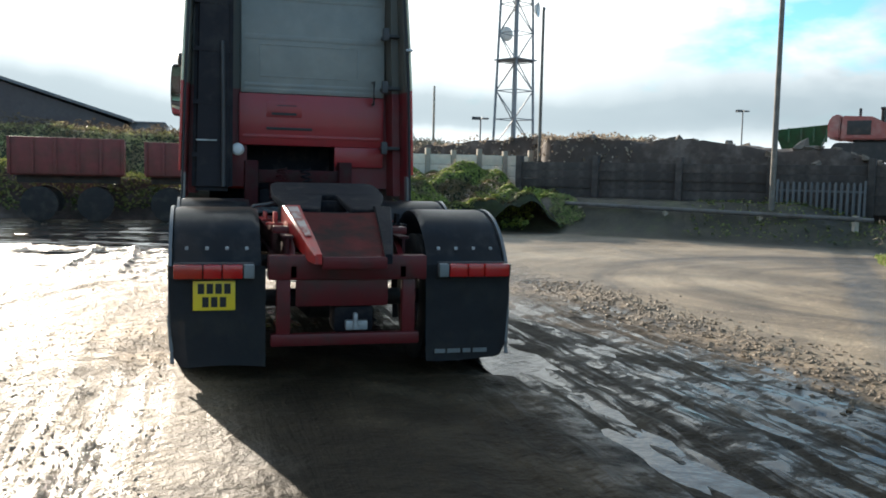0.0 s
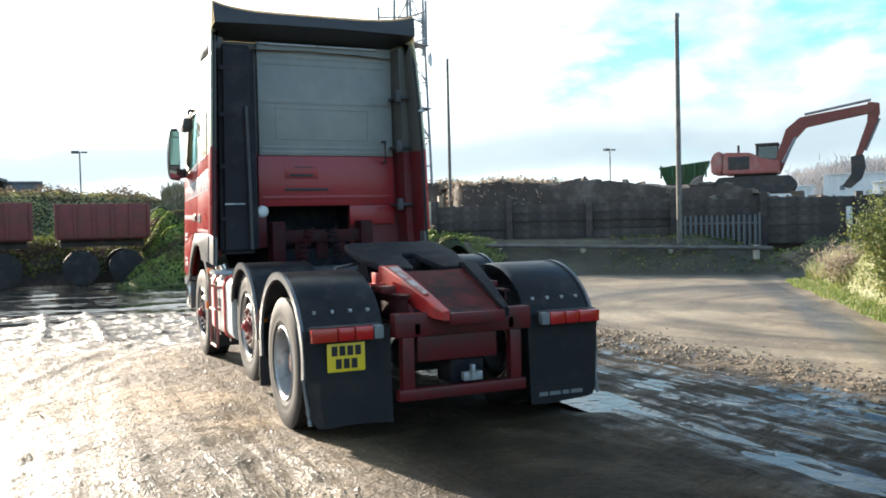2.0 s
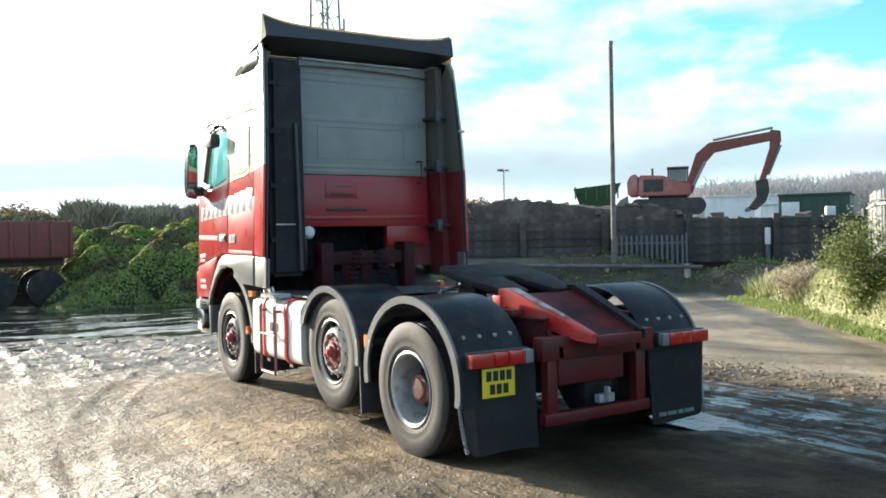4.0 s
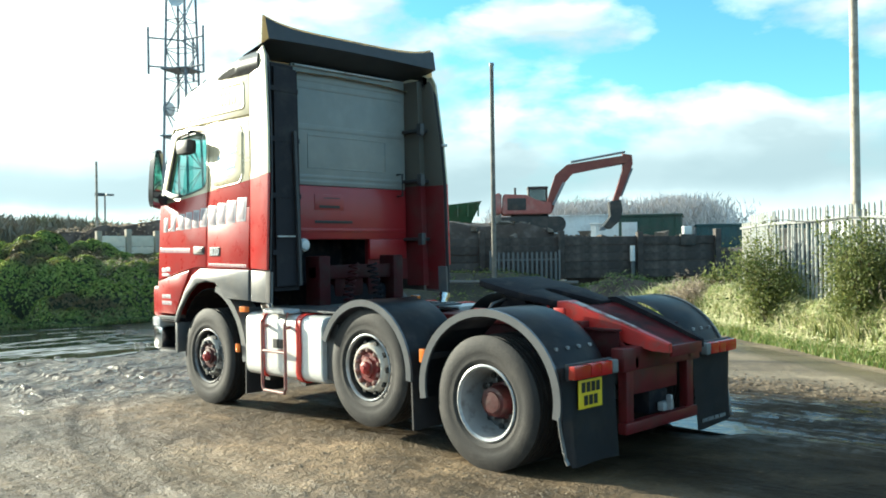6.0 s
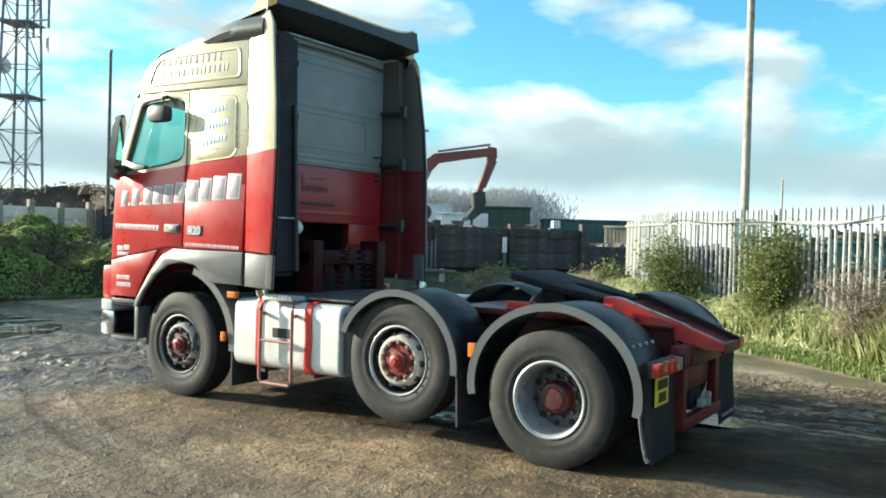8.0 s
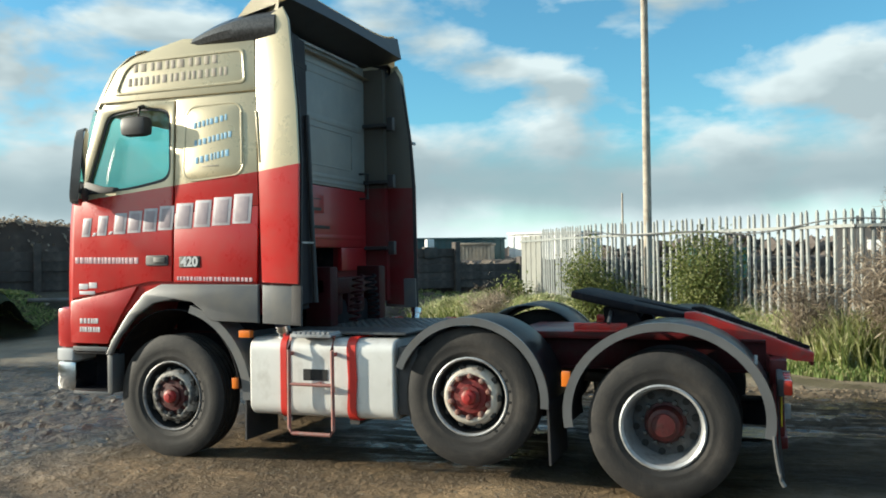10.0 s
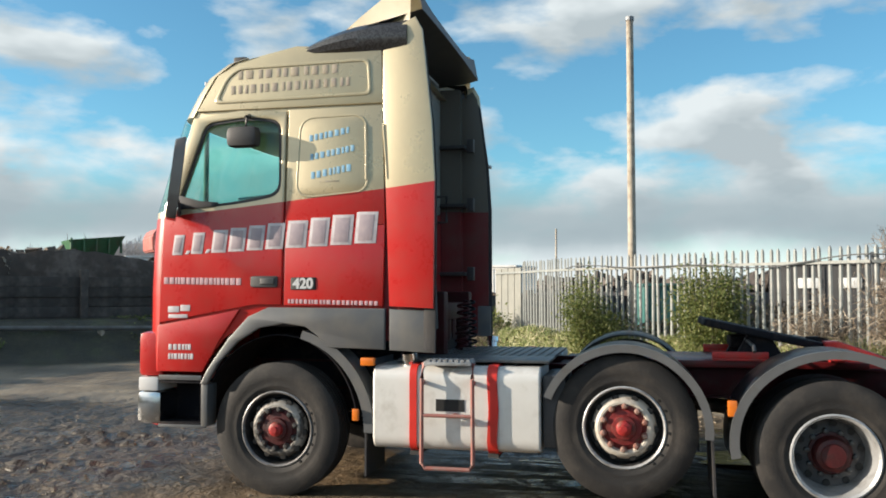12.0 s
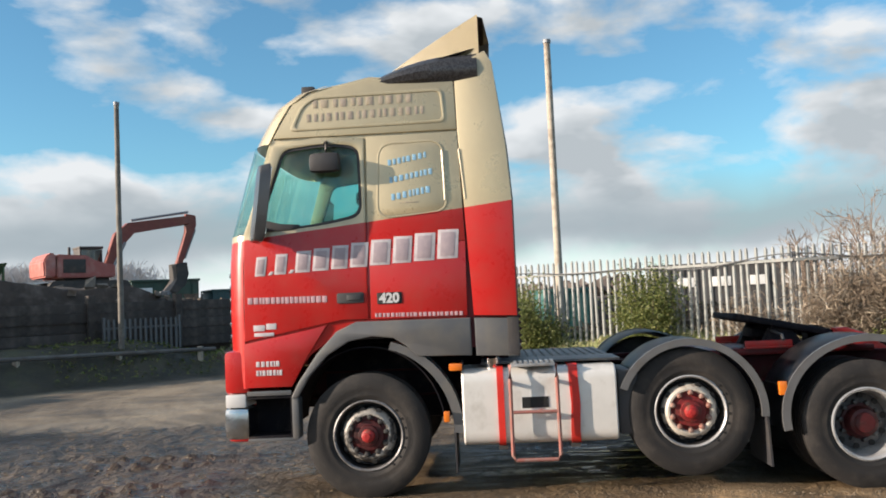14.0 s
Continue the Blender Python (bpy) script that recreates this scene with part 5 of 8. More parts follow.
container("site_cabin", (29.9, 19.1), (31.3, 16.5), 3.0, 1.2, 3.15, "dark_green", "dark green site cabin with a pale door", "cabin", 5, (0.05, 0.3, "white_unit"))
container("container", (31.8, 16.0), (34.6, 11.2), 2.4, 0.6, 2.62, "blue_paint", "dull blue steel shipping container", "container", 16)
container("site_unit", (41.5, 33.1), (44.6, 29.3), 2.5, 1.2, 3.85, "white_unit", "white box-shaped site unit in the distance", "cabin", 7)
container("site_unit", (38.5, 36.0), (41.2, 33.5), 2.5, 1.2, 3.2, "white_unit", "low white box-shaped site unit in the distance", "cabin", 6)
container("site_unit", (36.0, 25.0), (37.6, 21.0), 2.5, 0.6, 3.0, "white_unit", "white box-shaped site unit in the distance", "cabin", 6)
container("site_unit", (32.1, 10.3), (31.2, 6.8), 2.5, 0.2, 2.75, "white_unit", "white box body of a parked lorry behind the fence", "lorry body", 8)
container("site_unit", (30.8, 12.4), (31.1, 10.9), 2.0, 0.2, 2.3, "concrete", "row of pale stacked boards beyond the yard", "stack", 9)


container("container", (20.35, 1.2), (20.65, -0.4), 2.0, 0.0, 1.8, "teal_sheet", "faded teal steel container behind the palisade fence", "container", 10)
cab_unit = container("site_office", (26.4, -3.3), (25.2, -9.5), 3.0, 0.0, 2.6, "office_dark", "low dark site office with white windows beyond the fence", "cabin", 12)
# opaque white blocks: the sky's reflection in the windows is painted
for k in range(4):
    part("window", boxes((1.0 + k * 1.35, 1.75 + k * 1.35, -0.09, 0.0, 1.75, 2.12), bevel=0.02), "white_unit", cab_unit, "window with its reflection put into a pale colour")


def build_skip():
    x, y = 19.4, 21.2
    t = thing("hopper", "green steel screening hopper on the heap", "hopper", at=(x, y, 2.45))
    t.rotation_euler = (0, 0, math.atan2(TY, TX))
    bm = bmesh.new()
    lo, hi = [(0.25, -0.4), (1.5, -0.4), (1.5, 0.4), (0.25, 0.4)], [(0.0, -0.7), (1.9, -0.7), (1.9, 0.7), (0.0, 0.7)]
    hull(bm, [(a, b, 0.3) for a, b in lo] + [(a, b, 0.98 + 0.2 * (a > 1)) for a, b in hi])
    part("bin", bm, "green_paint", t)
    for k in range(5):
        a = 0.05 + k * 0.42
        part("rib", boxes((a, a + 0.06, -0.74, -0.62, 0.55, 1.05)), "green_paint", t)
    part("chassis", boxes((0.2, 1.7, -0.4, 0.4, -0.5, 0.3), bevel=0.03), "digger_dark", t)


build_skip()

# ---------------------------------------------------------------- palisade fence, verge and bushes
FENCE = [(12.9, 4.65), (9.55, 2.5), (7.75, 0.28), (5.95, -1.98), (5.85, -4.4), (6.1, -6.9)]


def build_fence():
    f = thing("palisade_fence", "galvanised steel palisade fence along the grass verge", "fence")
    me_p = me_post = None
    rng = random.Random(9)
    for k, (a, b) in enumerate(zip(FENCE, FENCE[1:])):
        a, b = Vector(a), Vector(b)
        ln, ang = (b - a).length, math.atan2(b.y - a.y, b.x - a.x)
        z = 0.3
        n = int(ln / 0.132)
        first = 11 if k == 0 else 0
        for i in range(first, n):
            p = a.lerp(b, (i + 0.5) / n)
            if me_p is None:
                ob = part("pale", pale_bm(1.98, 0.062), "galvanised", f)
                me_p = ob.data
            else:
                ob = part("pale", me_p, "", f)
            ob.location = (p.x, p.y, z + rng.uniform(-0.015, 0.015))
            ob.rotation_euler = (rng.uniform(-0.012, 0.012), rng.uniform(-0.012, 0.012), ang + math.pi)
        for h in (0.32, 1.72):
            bm = bmesh.new()
            box(bm, 0, ln, -0.055, -0.024, z + h, z + h + 0.045)
            bmesh.ops.transform(bm, matrix=Matrix.Translation((a.x, a.y, 0)) @ Matrix.Rotation(ang, 4, "Z"), verts=bm.verts)
            part("rail", bm, "galvanised", f)
        if me_post is None:
            ob = part("post", boxes((-0.05, 0.05, -0.05, 0.05, 0, 1.98), bevel=0.006), "galv_dull", f)
            me_post = ob.data
        else:
            ob = part("post", me_post, "", f)
        ob.location = (b.x + 0.05, b.y - 0.05, 0.2)
    # loose cable sagging along the front of the pales
    bm = bmesh.new()
    pts = []
    for a, b in zip(FENCE[:4], FENCE[1:5]):
        for u in np.linspace(0, 1, 14)[:-1]:
            q = Vector(a).lerp(Vector(b), u)
            pts.append((q.x - 0.07, q.y + 0.06, 2.10 - 0.10 * math.sin(u * math.pi) ** 2 + 0.05 * math.sin(q.x * 2.3)))
    tube(bm, pts[12:], 0.012, 6)
    part("cable", bm, "galv_dull", f, "pale sagging cable along the pales")
    # solid end leaf
    a, b = Vector(FENCE[0]), Vector(FENCE[1])
    ang = math.atan2(b.y - a.y, b.x - a.x)
    bm = bmesh.new()
    for i in range(8):
        box(bm, i * 0.18, i * 0.18 + 0.176, -0.012 - 0.012 * (i % 2), 0.0, 0.15, 2.15)
    bmesh.ops.transform(bm, matrix=Matrix.Translation((a.x, a.y, 0)) @ Matrix.Rotation(ang, 4, "Z"), verts=bm.verts)
    part("sheet_leaf", bm, "sheet_grey", f, "pale solid sheet-metal end leaf")


build_fence()


def bush(name, x, y, top, rx, ry, n, size, material, seed, label, cat="bush", stem_mat="bark", base=0.25, slim=0.5, stems=16):
    rng = np.random.default_rng(seed)
    t = thing(name, label, cat, at=(x, y, base))
    bm = bmesh.new()
    tips = []
    h = top - base
    for k in range(stems):
        a = rng.uniform(0, 6.28)
        r = math.sqrt(rng.uniform(0, 1))
        tip = Vector((rx * r * math.cos(a), ry * r * math.sin(a), h * rng.uniform(0.55, 1.0) * (1 - 0.35 * r)))
        mid = Vector((tip.x * 0.35, tip.y * 0.35, tip.z * 0.5)) + Vector(rng.normal(scale=0.05, size=3))
        tube(bm, [(tip.x * 0.1, tip.y * 0.1, -0.1), mid, tip], 0.014, 5, 0.004, cap=False)
        tips.append((mid, tip))
    tagged(part("stem_work", bm, stem_mat, t), kind="stuff")
    cl = []
    for k in range(n):
        mid, tip = tips[rng.integers(len(tips))]
        u = rng.uniform(-0.5, 1.1)
        p = mid.lerp(tip, u) + Vector(rng.normal(scale=(0.15 * rx + 0.05, 0.15 * ry + 0.05, 0.12), size=3))
        cl.append((p.x, p.y, max(p.z, 0.02)))
    c = np.array(cl)
    nrm = rng.normal(size=c.shape) + np.array([0, 0, 0.6])
    nrm /= np.linalg.norm(nrm, axis=1, keepdims=True)
    tagged(part("foliage", leaves_mesh("foliage", c, nrm, size, material, rng, slim), "", t), kind="stuff")
    return t


bush("bush", 8.72, 2.15, 2.08, 0.66, 0.58, 10500, 0.055, "bush_leaf", 61, "rounded olive-green bush before the palisade fence", stems=26)
bush("bush", 7.5, 0.22, 2.42, 0.78, 0.60, 15000, 0.055, "bush_leaf", 62, "tall olive-green bush against the palisade fence", stems=30)
bush("bush", 11.6, 4.5, 1.25, 0.6, 0.5, 3000, 0.08, "bush_leaf", 63, "low green bush at the end of the verge")
bush("bramble_bush", 5.7, -2.6, 2.3, 0.5, 0.9, 10000, 0.17, "bramble", 64, "brown leafless bramble thicket in front of the fence", "brambles", slim=0.075, stems=40)
bush("bramble_bush", 5.55, -3.7, 2.55, 0.55, 1.1, 14000, 0.17, "bramble", 65, "brown leafless bramble thicket in front of the fence", "brambles", slim=0.075, stems=50)
bush("bramble_bush", 5.6, -5.3, 2.45, 0.55, 1.1, 12000, 0.17, "bramble", 67, "brown leafless bramble thicket in front of the fence", "brambles", slim=0.075, stems=40)
bush("weed_clump", 5.15, -3.3, 0.95, 0.35, 0.8, 8000, 0.09, "weed_green", 161, "lush bright green weeds at the foot of the brambles", "weeds", slim=0.2, stems=40)
bush("weed_clump", 5.1, -4.7, 1.0, 0.35, 0.9, 8500, 0.09, "weed_green", 162, "lush bright green weeds at the foot of the brambles", "weeds", slim=0.2, stems=40)
bush("bramble_bush", 10.9, 4.7, 0.95, 0.8, 0.7, 5000, 0.14, "bramble", 60, "low brown brambles at the end of the verge", "brambles", slim=0.09, stems=40)
bush("bramble_bush", 6.1, -1.3, 1.6, 0.35, 0.7, 3200, 0.14, "bramble", 66, "thin brown brambles along the fence", "brambles", slim=0.075, stems=30)


def fence_scrub():
    """Dead stalks and brambles grown up behind the fence."""
    rng = np.random.default_rng(68)
    n = 15000
    u = rng.uniform(0, 1, n)
    k = np.minimum((u * 4).astype(int), 3)
    f = np.array(FENCE[1:6])
    p = f[k] + (f[k + 1] - f[k]) * ((u * 4) % 1)[:, None]
    off = rng.uniform(0.25, 2.2, n)
    x, y = p[:, 0] + off * 0.8, p[:, 1] - off * 0.35
    z = 0.1 + rng.uniform(0, 1, n) ** 1.3 * (0.95 + 0.55 * wave(x, y, 69, 7, 0.6, 3.5))
    nrm = rng.normal(size=(n, 3))
    nrm /= np.linalg.norm(nrm, axis=1, keepdims=True)
    me = leaves_mesh("dead_scrub", np.stack([x, y, z], 1), nrm, 0.2, "dark_scrub", rng, 0.16)
    tagged(part("dead_scrub", me, ""), "dark tangled dead stalks behind the palisade fence", "scrub", kind="stuff")


fence_scrub()


def hummock_h(x, y):
    e = verge_e(x, y)
    return ground_z(x, y) + step(0.35, 0.7, e) * (0.10 + 0.34 * lumps(x, y, 75, 0.75) + 0.14 * lumps(x + 0.3, y, 76, 0.36))


def build_hummocks():
    """Matted straw grass lying in rounded tussocks."""
    rng = np.random.default_rng(77)
    n = 70000
    y = rng.uniform(-7.0, 8.0, n)
    e = rng.uniform(0.35, 1.55, n)
    x = 5.1 + 0.755 * np.maximum(y + 1.7, 0.0) + e / (0.8 + 0.2 * (y < -1.7))
    keep = (x < 12.4) & (wave(x, y, 78, 6, 0.5, 2.5) > -0.55) & (rng.uniform(0, 1, n) > 0.8 * step(3.2, 4.8, y))
    x, y = x[keep], y[keep]
    z = hummock_h(x, y)
    d = 0.06
    nrm = np.stack([-(hummock_h(x + d, y) - z) / d, -(hummock_h(x, y + d) - z) / d, np.ones_like(x)], 1)
    nrm /= np.linalg.norm(nrm, axis=1, keepdims=True)
    nrm += rng.normal(scale=0.35, size=nrm.shape)
    nrm /= np.linalg.norm(nrm, axis=1, keepdims=True)
    c = np.stack([x, y, z + rng.uniform(-0.06, 0.03, len(x))], 1)
    me = leaves_mesh("straw_tussocks", c, nrm, 0.22, "dry_grass", rng, 0.08)
    tagged(part("straw_tussocks", me, ""), "matted pale straw grass in tussocks before the fence", "grass", kind="stuff")


build_hummocks()


def build_verge():
    rng = np.random.default_rng(71)

    def blades(name, material, n, hmin, hmax, lo, hi, label, lean=0.5, width=0.011):
        y = rng.uniform(-7.5, 8.0, n)
        e = rng.uniform(lo, hi, n) + 0.15 * wave(y, y * 0.3, 72, 6, 0.5, 3.0)
        x = 5.1 + 0.755 * np.maximum(y + 1.7, 0.0) + e / (0.8 + 0.2 * (y < -1.7))
        keep = (x < 12.6) & (wave(x, y, 73, 7, 0.6, 4.0) > -0.6 + rng.uniform(-0.3, 0.3, n))
        x, y = x[keep], y[keep]
        z = ground_z(x, y)
        m = len(x)
        tall = rng.uniform(hmin, hmax, m) * (0.75 + 0.35 * wave(x, y, 74, 6, 0.8, 3.5))
        a = rng.uniform(0, 6.28, m)
        dx, dy = np.cos(a), np.sin(a)
        w = width * rng.uniform(0.7, 1.5, m)
        ln = lean * rng.uniform(0.1, 1.0, m) * tall
        p0 = np.stack([x - dy * w, y + dx * w, z - 0.02], 1)
        p1 = np.stack([x + dy * w, y - dx * w, z - 0.02], 1)
        m0 = np.stack([x - dy * w * 0.7 + dx * ln * 0.35, y + dx * w * 0.7 + dy * ln * 0.35, z + tall * 0.6], 1)
        m1 = np.stack([x + dy * w * 0.7 + dx * ln * 0.35, y - dx * w * 0.7 + dy * ln * 0.35, z + tall * 0.6], 1)
        tp = np.stack([x + dx * ln, y + dy * ln, z + tall * 0.92], 1)
        verts = np.stack([p0, p1, m1, m0, tp], 1).reshape(-1, 3)
        i = 5 * np.arange(m)
        faces = np.stack([i, i + 1, i + 2, i + 3], 1).tolist() + np.stack([i + 3, i + 2, i + 4], 1).tolist()
        tagged(part(name, mesh_of(name, verts.tolist(), faces, material), ""), label, "grass", kind="stuff")

    blades("verge_grass", "grass", 42000, 0.05, 0.16, -0.05, 1.0, "short green grass at the edge of the verge")
    blades("tall_grass", "dry_grass", 26000, 0.3, 0.75, 0.4, 1.7, "tall straw-coloured grass before the fence", 1.15, 0.011)
    blades("nettles", "bush_leaf", 9000, 0.2, 0.6, 0.35, 1.4, "rank green weeds among the tall grass", 0.6, 0.02)


build_verge()


def spreading_tree(x, y, z, h, reach, seed, label, stems=15):
    """A bare thorny tree: stems fan out from the foot, arch over and carry upright twigs."""
    rng = np.random.default_rng(seed)
    t = thing("bare_tree", label, "tree", at=(x, y, z))
    stem_bm, twig_bm = bmesh.new(), bmesh.new()

    def spray(p, d, ln, rad, lev):
        q = p + d * ln
        mid = p.lerp(q, 0.5) + Vector(rng.normal(scale=ln * 0.09, size=3))
        tube(twig_bm, [p, mid, q], rad, 4, rad * 0.5, cap=False)
        if lev:
            for _ in range(3):
                nd = (d * 0.8 + Vector(rng.normal(scale=0.5, size=3)) + Vector((0, 0, 0.25))).normalized()
                spray(mid.lerp(q, rng.uniform(-0.4, 1.0)), nd, ln * rng.uniform(0.4, 0.75), rad * 0.62, lev - 1)

    for k in range(stems):
        a = 6.283 * k / stems + rng.uniform(-0.25, 0.25)
        r = reach * math.sqrt(rng.uniform(0.05, 1.0))
        top = h * (1.0 - 0.3 * (r / reach) ** 2) * rng.uniform(0.86, 1.0)
        bend = rng.uniform(1.5, 2.4)
        pts = []
        for u in np.linspace(0, 1, 9):
            w = Vector(rng.normal(scale=0.03, size=3)) * u
            pts.append(Vector((r * u ** bend * math.cos(a), r * u ** bend * math.sin(a), top * u ** 0.75)) + w)
        tube(stem_bm, pts, 0.032, 6, 0.009, cap=False)
        for _ in range(11):
            u = rng.uniform(3.2, 7.9)
            p = pts[int(u)].lerp(pts[int(u) + 1], u % 1)
            out = Vector((math.cos(a), math.sin(a), 0)) * rng.uniform(-0.5, 0.9)
            spray(p, (out + Vector(rng.normal(scale=0.4, size=3)) + Vector((0, 0, 0.7))).normalized(), rng.uniform(0.2, 0.5), 0.0085, 2)
    tagged(part("stem_work", stem_bm, "pale_bark", t), kind="stuff")
    tagged(part("twig_work", twig_bm, "pale_bark", t), kind="stuff")
    return t


spreading_tree(8.5, -4.35, 0.2, 2.95, 1.35, 81, "bare spreading winter tree behind the brambles and fence")
spreading_tree(8.2, -3.0, 0.2, 2.6, 0.75, 82, "small bare winter tree behind the fence", 9)


def far_wood():
    """A wood of bare twigs on the skyline, paled in its colour for haze."""
    rng = np.random.default_rng(93)
    n = 60000
    u = rng.uniform(0, 1, n)
    v_ = rng.normal(scale=1.6, size=n)
    x, y = 64 + 12 * u + v_, 58 - 23 * u + rng.normal(scale=1.6, size=n)
    top = (2.6 + 2.9 * lumps(u * 26, v_, 94, 2.2) + 0.5 * wave(u * 30, u * 3, 94, 8, 0.5, 6.0)) * step(0, 0.08, u) * step(1.0, 0.85, u)
    z = 1.0 + top * rng.uniform(0, 1, n) ** 0.8
    ln, w = rng.uniform(0.25, 0.8, n), rng.uniform(0.015, 0.045, n)
    a, t = rng.uniform(0, 6.28, n), rng.uniform(0, 1.3, n)
    dx, dy = np.cos(a) * t * ln, np.sin(a) * t * ln
    p0 = np.stack([x - w, y + w, z], 1)
    p1 = np.stack([x + w, y - w, z], 1)
    p2 = np.stack([x + dx, y + dy, z + ln], 1)
    verts = np.stack([p0, p1, p2], 1).reshape(-1, 3)
    tagged(part("far_wood", mesh_of("far_wood", verts.tolist(), np.arange(3 * n).reshape(n, 3).tolist(), "wood_haze"), ""), "bare brown wood in the distance, haze put into its pale colour", "wood", kind="stuff")


far_wood()


def build_grey_scrub():
    """Tangled leafless scrub on the rise behind the ivy bank."""
    rng = np.random.default_rng(98)
    n = 30000
    x, y = rng.uniform(0.5, 12.5, n), rng.uniform(28.5, 33.0, n)
    top = (3.25 - 0.05 * (x - 3.0) + 0.28 * wave(x, y, 99, 7, 0.5, 3.0)) * step(0.0, 2.0, x) * step(12.6, 10.0, x)
    z = top * rng.uniform(0.0, 1.0, n) ** 0.6
    ln, w = rng.uniform(0.25, 0.7, n), rng.uniform(0.01, 0.035, n)
    a, t = rng.uniform(0, 6.28, n), rng.uniform(0.1, 1.0, n)
    p0, p1 = np.stack([x - w, y + w, z - ln * 0.5], 1), np.stack([x + w, y - w, z - ln * 0.5], 1)
    p2 = np.stack([x + np.cos(a) * t * ln, y + np.sin(a) * t * ln, z + ln * 0.3], 1)
    verts = np.stack([p0, p1, p2], 1).reshape(-1, 3)
    tagged(part("grey_scrub", mesh_of("grey_scrub", verts.tolist(), np.arange(3 * n).reshape(n, 3).tolist(), "scrub_brown"), ""), "grey-brown leafless scrub behind the ivy bank", "scrub", kind="stuff")


build_grey_scrub()


def far_hedge():
    """A low dark line of scrub all round the horizon."""
    rng = np.random.default_rng(91)
    n = 26000
    a = rng.uniform(0, 2 * math.pi, n)
    r = rng.uniform(95, 130, n)
    top = 2.2 + 1.8 * np.clip(wave(a * 12, a * 3, 92, 8, 0.5, 6.0) + 0.3, 0, 1.3)
    z = rng.uniform(0, 1, n) ** 0.7 * top
    c = np.stack([r * np.cos(a), r * np.sin(a), z], 1)
    nrm = rng.normal(size=c.shape)
    nrm /= np.linalg.norm(nrm, axis=1, keepdims=True)
    tagged(part("far_scrub", leaves_mesh("far_scrub", c, nrm, 2.2, "far_twigs", rng, 0.8), ""), "distant dark scrub and hedges along the horizon", "hedge", kind="stuff")


far_hedge()

# ---------------------------------------------------------------- left: red trailers, shed


def red_trailer(x, y, ln, h0, h1, turn, label):
    t = thing("tipping_trailer", label, "trailer", "red trailers by the bank", (x, y, 0))
    t.rotation_euler = (0, 0, turn)
    part("floor_board", boxes((0, ln, 0.052, 1.898, h0 - 0.04, h0 + 0.06), bevel=0.015), "trailer_red", t)
    for b in (0.0, 1.95):
        part("side_board", boxes((0, ln, b - 0.05, b + 0.05, h0, h1), bevel=0.015), "trailer_red", t)
    for a in (0.053, ln - 0.053):
        part("end_board", boxes((a - 0.05, a + 0.05, 0.052, 1.898, h0 + 0.062, h1 - 0.004), bevel=0.015), "trailer_red", t)
    for k in range(6):
        a = ln * k / 5
        part("rib", boxes((a - 0.04, a + 0.04, -0.1, -0.05, h0, h1), bevel=0.01), "trailer_red", t)
    part("chassis", boxes((0.1, ln - 0.1, 0.55, 0.7, h0 - 0.25, h0 - 0.04), (0.1, ln - 0.1, 1.25, 1.4, h0 - 0.25, h0 - 0.04), bevel=0.01), "digger_dark", t)
    for a in (0.25, 0.75):
        for b in (0.05, 1.65):
            bm = bmesh.new()
            lathe_x(bm, [(0.0, 0.0), (0.0, 0.3), (0.02, 0.48), (0.2, 0.48), (0.22, 0.3), (0.22, 0.0)], 24)
            bmesh.ops.transform(bm, matrix=Matrix.Translation((ln * a, b, 0.48)) @ Matrix.Rotation(math.pi / 2, 4, "Z"), verts=bm.verts)
            part("wheel", bm, "rubber", t)


red_trailer(-2.7, 19.0, 2.4, 1.3, 2.25, 0.0, "rusty red tipping trailer parked before the bank")
red_trailer(-6.2, 18.8, 2.9, 1.3, 2.3, 0.05, "second rusty red trailer parked before the bank")


def build_shed():
    t = thing("industrial_shed", "large brown-walled industrial shed with a grey pitched roof", "shed", at=(0, 0, 0))
    x0, x1, y0, y1 = -22.0, -4.9, 37.5, 52.0
    pk = -9.5
    bm = bmesh.new()
    ring = [(x0, 0.0), (x1, 0.0), (x1, 3.7), (pk - 1.0, 5.5), (x0, 5.4)]
    hull(bm, [(a, y0, b) for a, b in ring] + [(a, y1, b) for a, b in ring])
    part("wall", bm, "shed_wall", t)
    bm = bmesh.new()
    for (ax, az), (bx, bz) in (((x0 - 0.3, 5.45), (pk - 1.0, 5.58)), ((pk - 1.0, 5.58), (x1 + 0.4, 3.72))):
        hull(bm, [(ax, y0 - 0.3, az), (bx, y0 - 0.3, bz), (bx, y0 - 0.3, bz + 0.14), (ax, y0 - 0.3, az + 0.14)] + [(ax, y1, az), (bx, y1, bz), (bx, y1, bz + 0.14), (ax, y1, az + 0.14)])
    part("roof", bm, "shed_roof", t)
    bm = bmesh.new()
    for k in range(34):
        a = x0 + (x1 - x0) * (k + 0.5) / 34
        box(bm, a - 0.06, a + 0.06, y0 - 0.05, y0, 0.1, 3.5)
    pieces("cladding_rib", bm, "shed_wall", t)
    part("roller_door", boxes((-14, -10.5, y0 - 0.08, y0 - 0.02, 0, 3.2), bevel=0.02), "blue_paint", t)
    container("lean_to", (-4.7, 38.2), (-3.1, 38.2), 4.0, 0, 3.75, "shed_roof", "low grey annexe beside the shed", "annexe", 8)


build_shed()


def left_scrub_h(x, y):
    return -0.2 + (1.35 + 0.5 * wave(x, y, 95, 7, 0.3, 2.0)) * step(19.5, 21.8, y + 0.5 * wave(x, y, 96, 5, 0.3, 1.0)) * step(30, 26, y) * step(-24, -18, x) * step(1.5, -1.0, x)


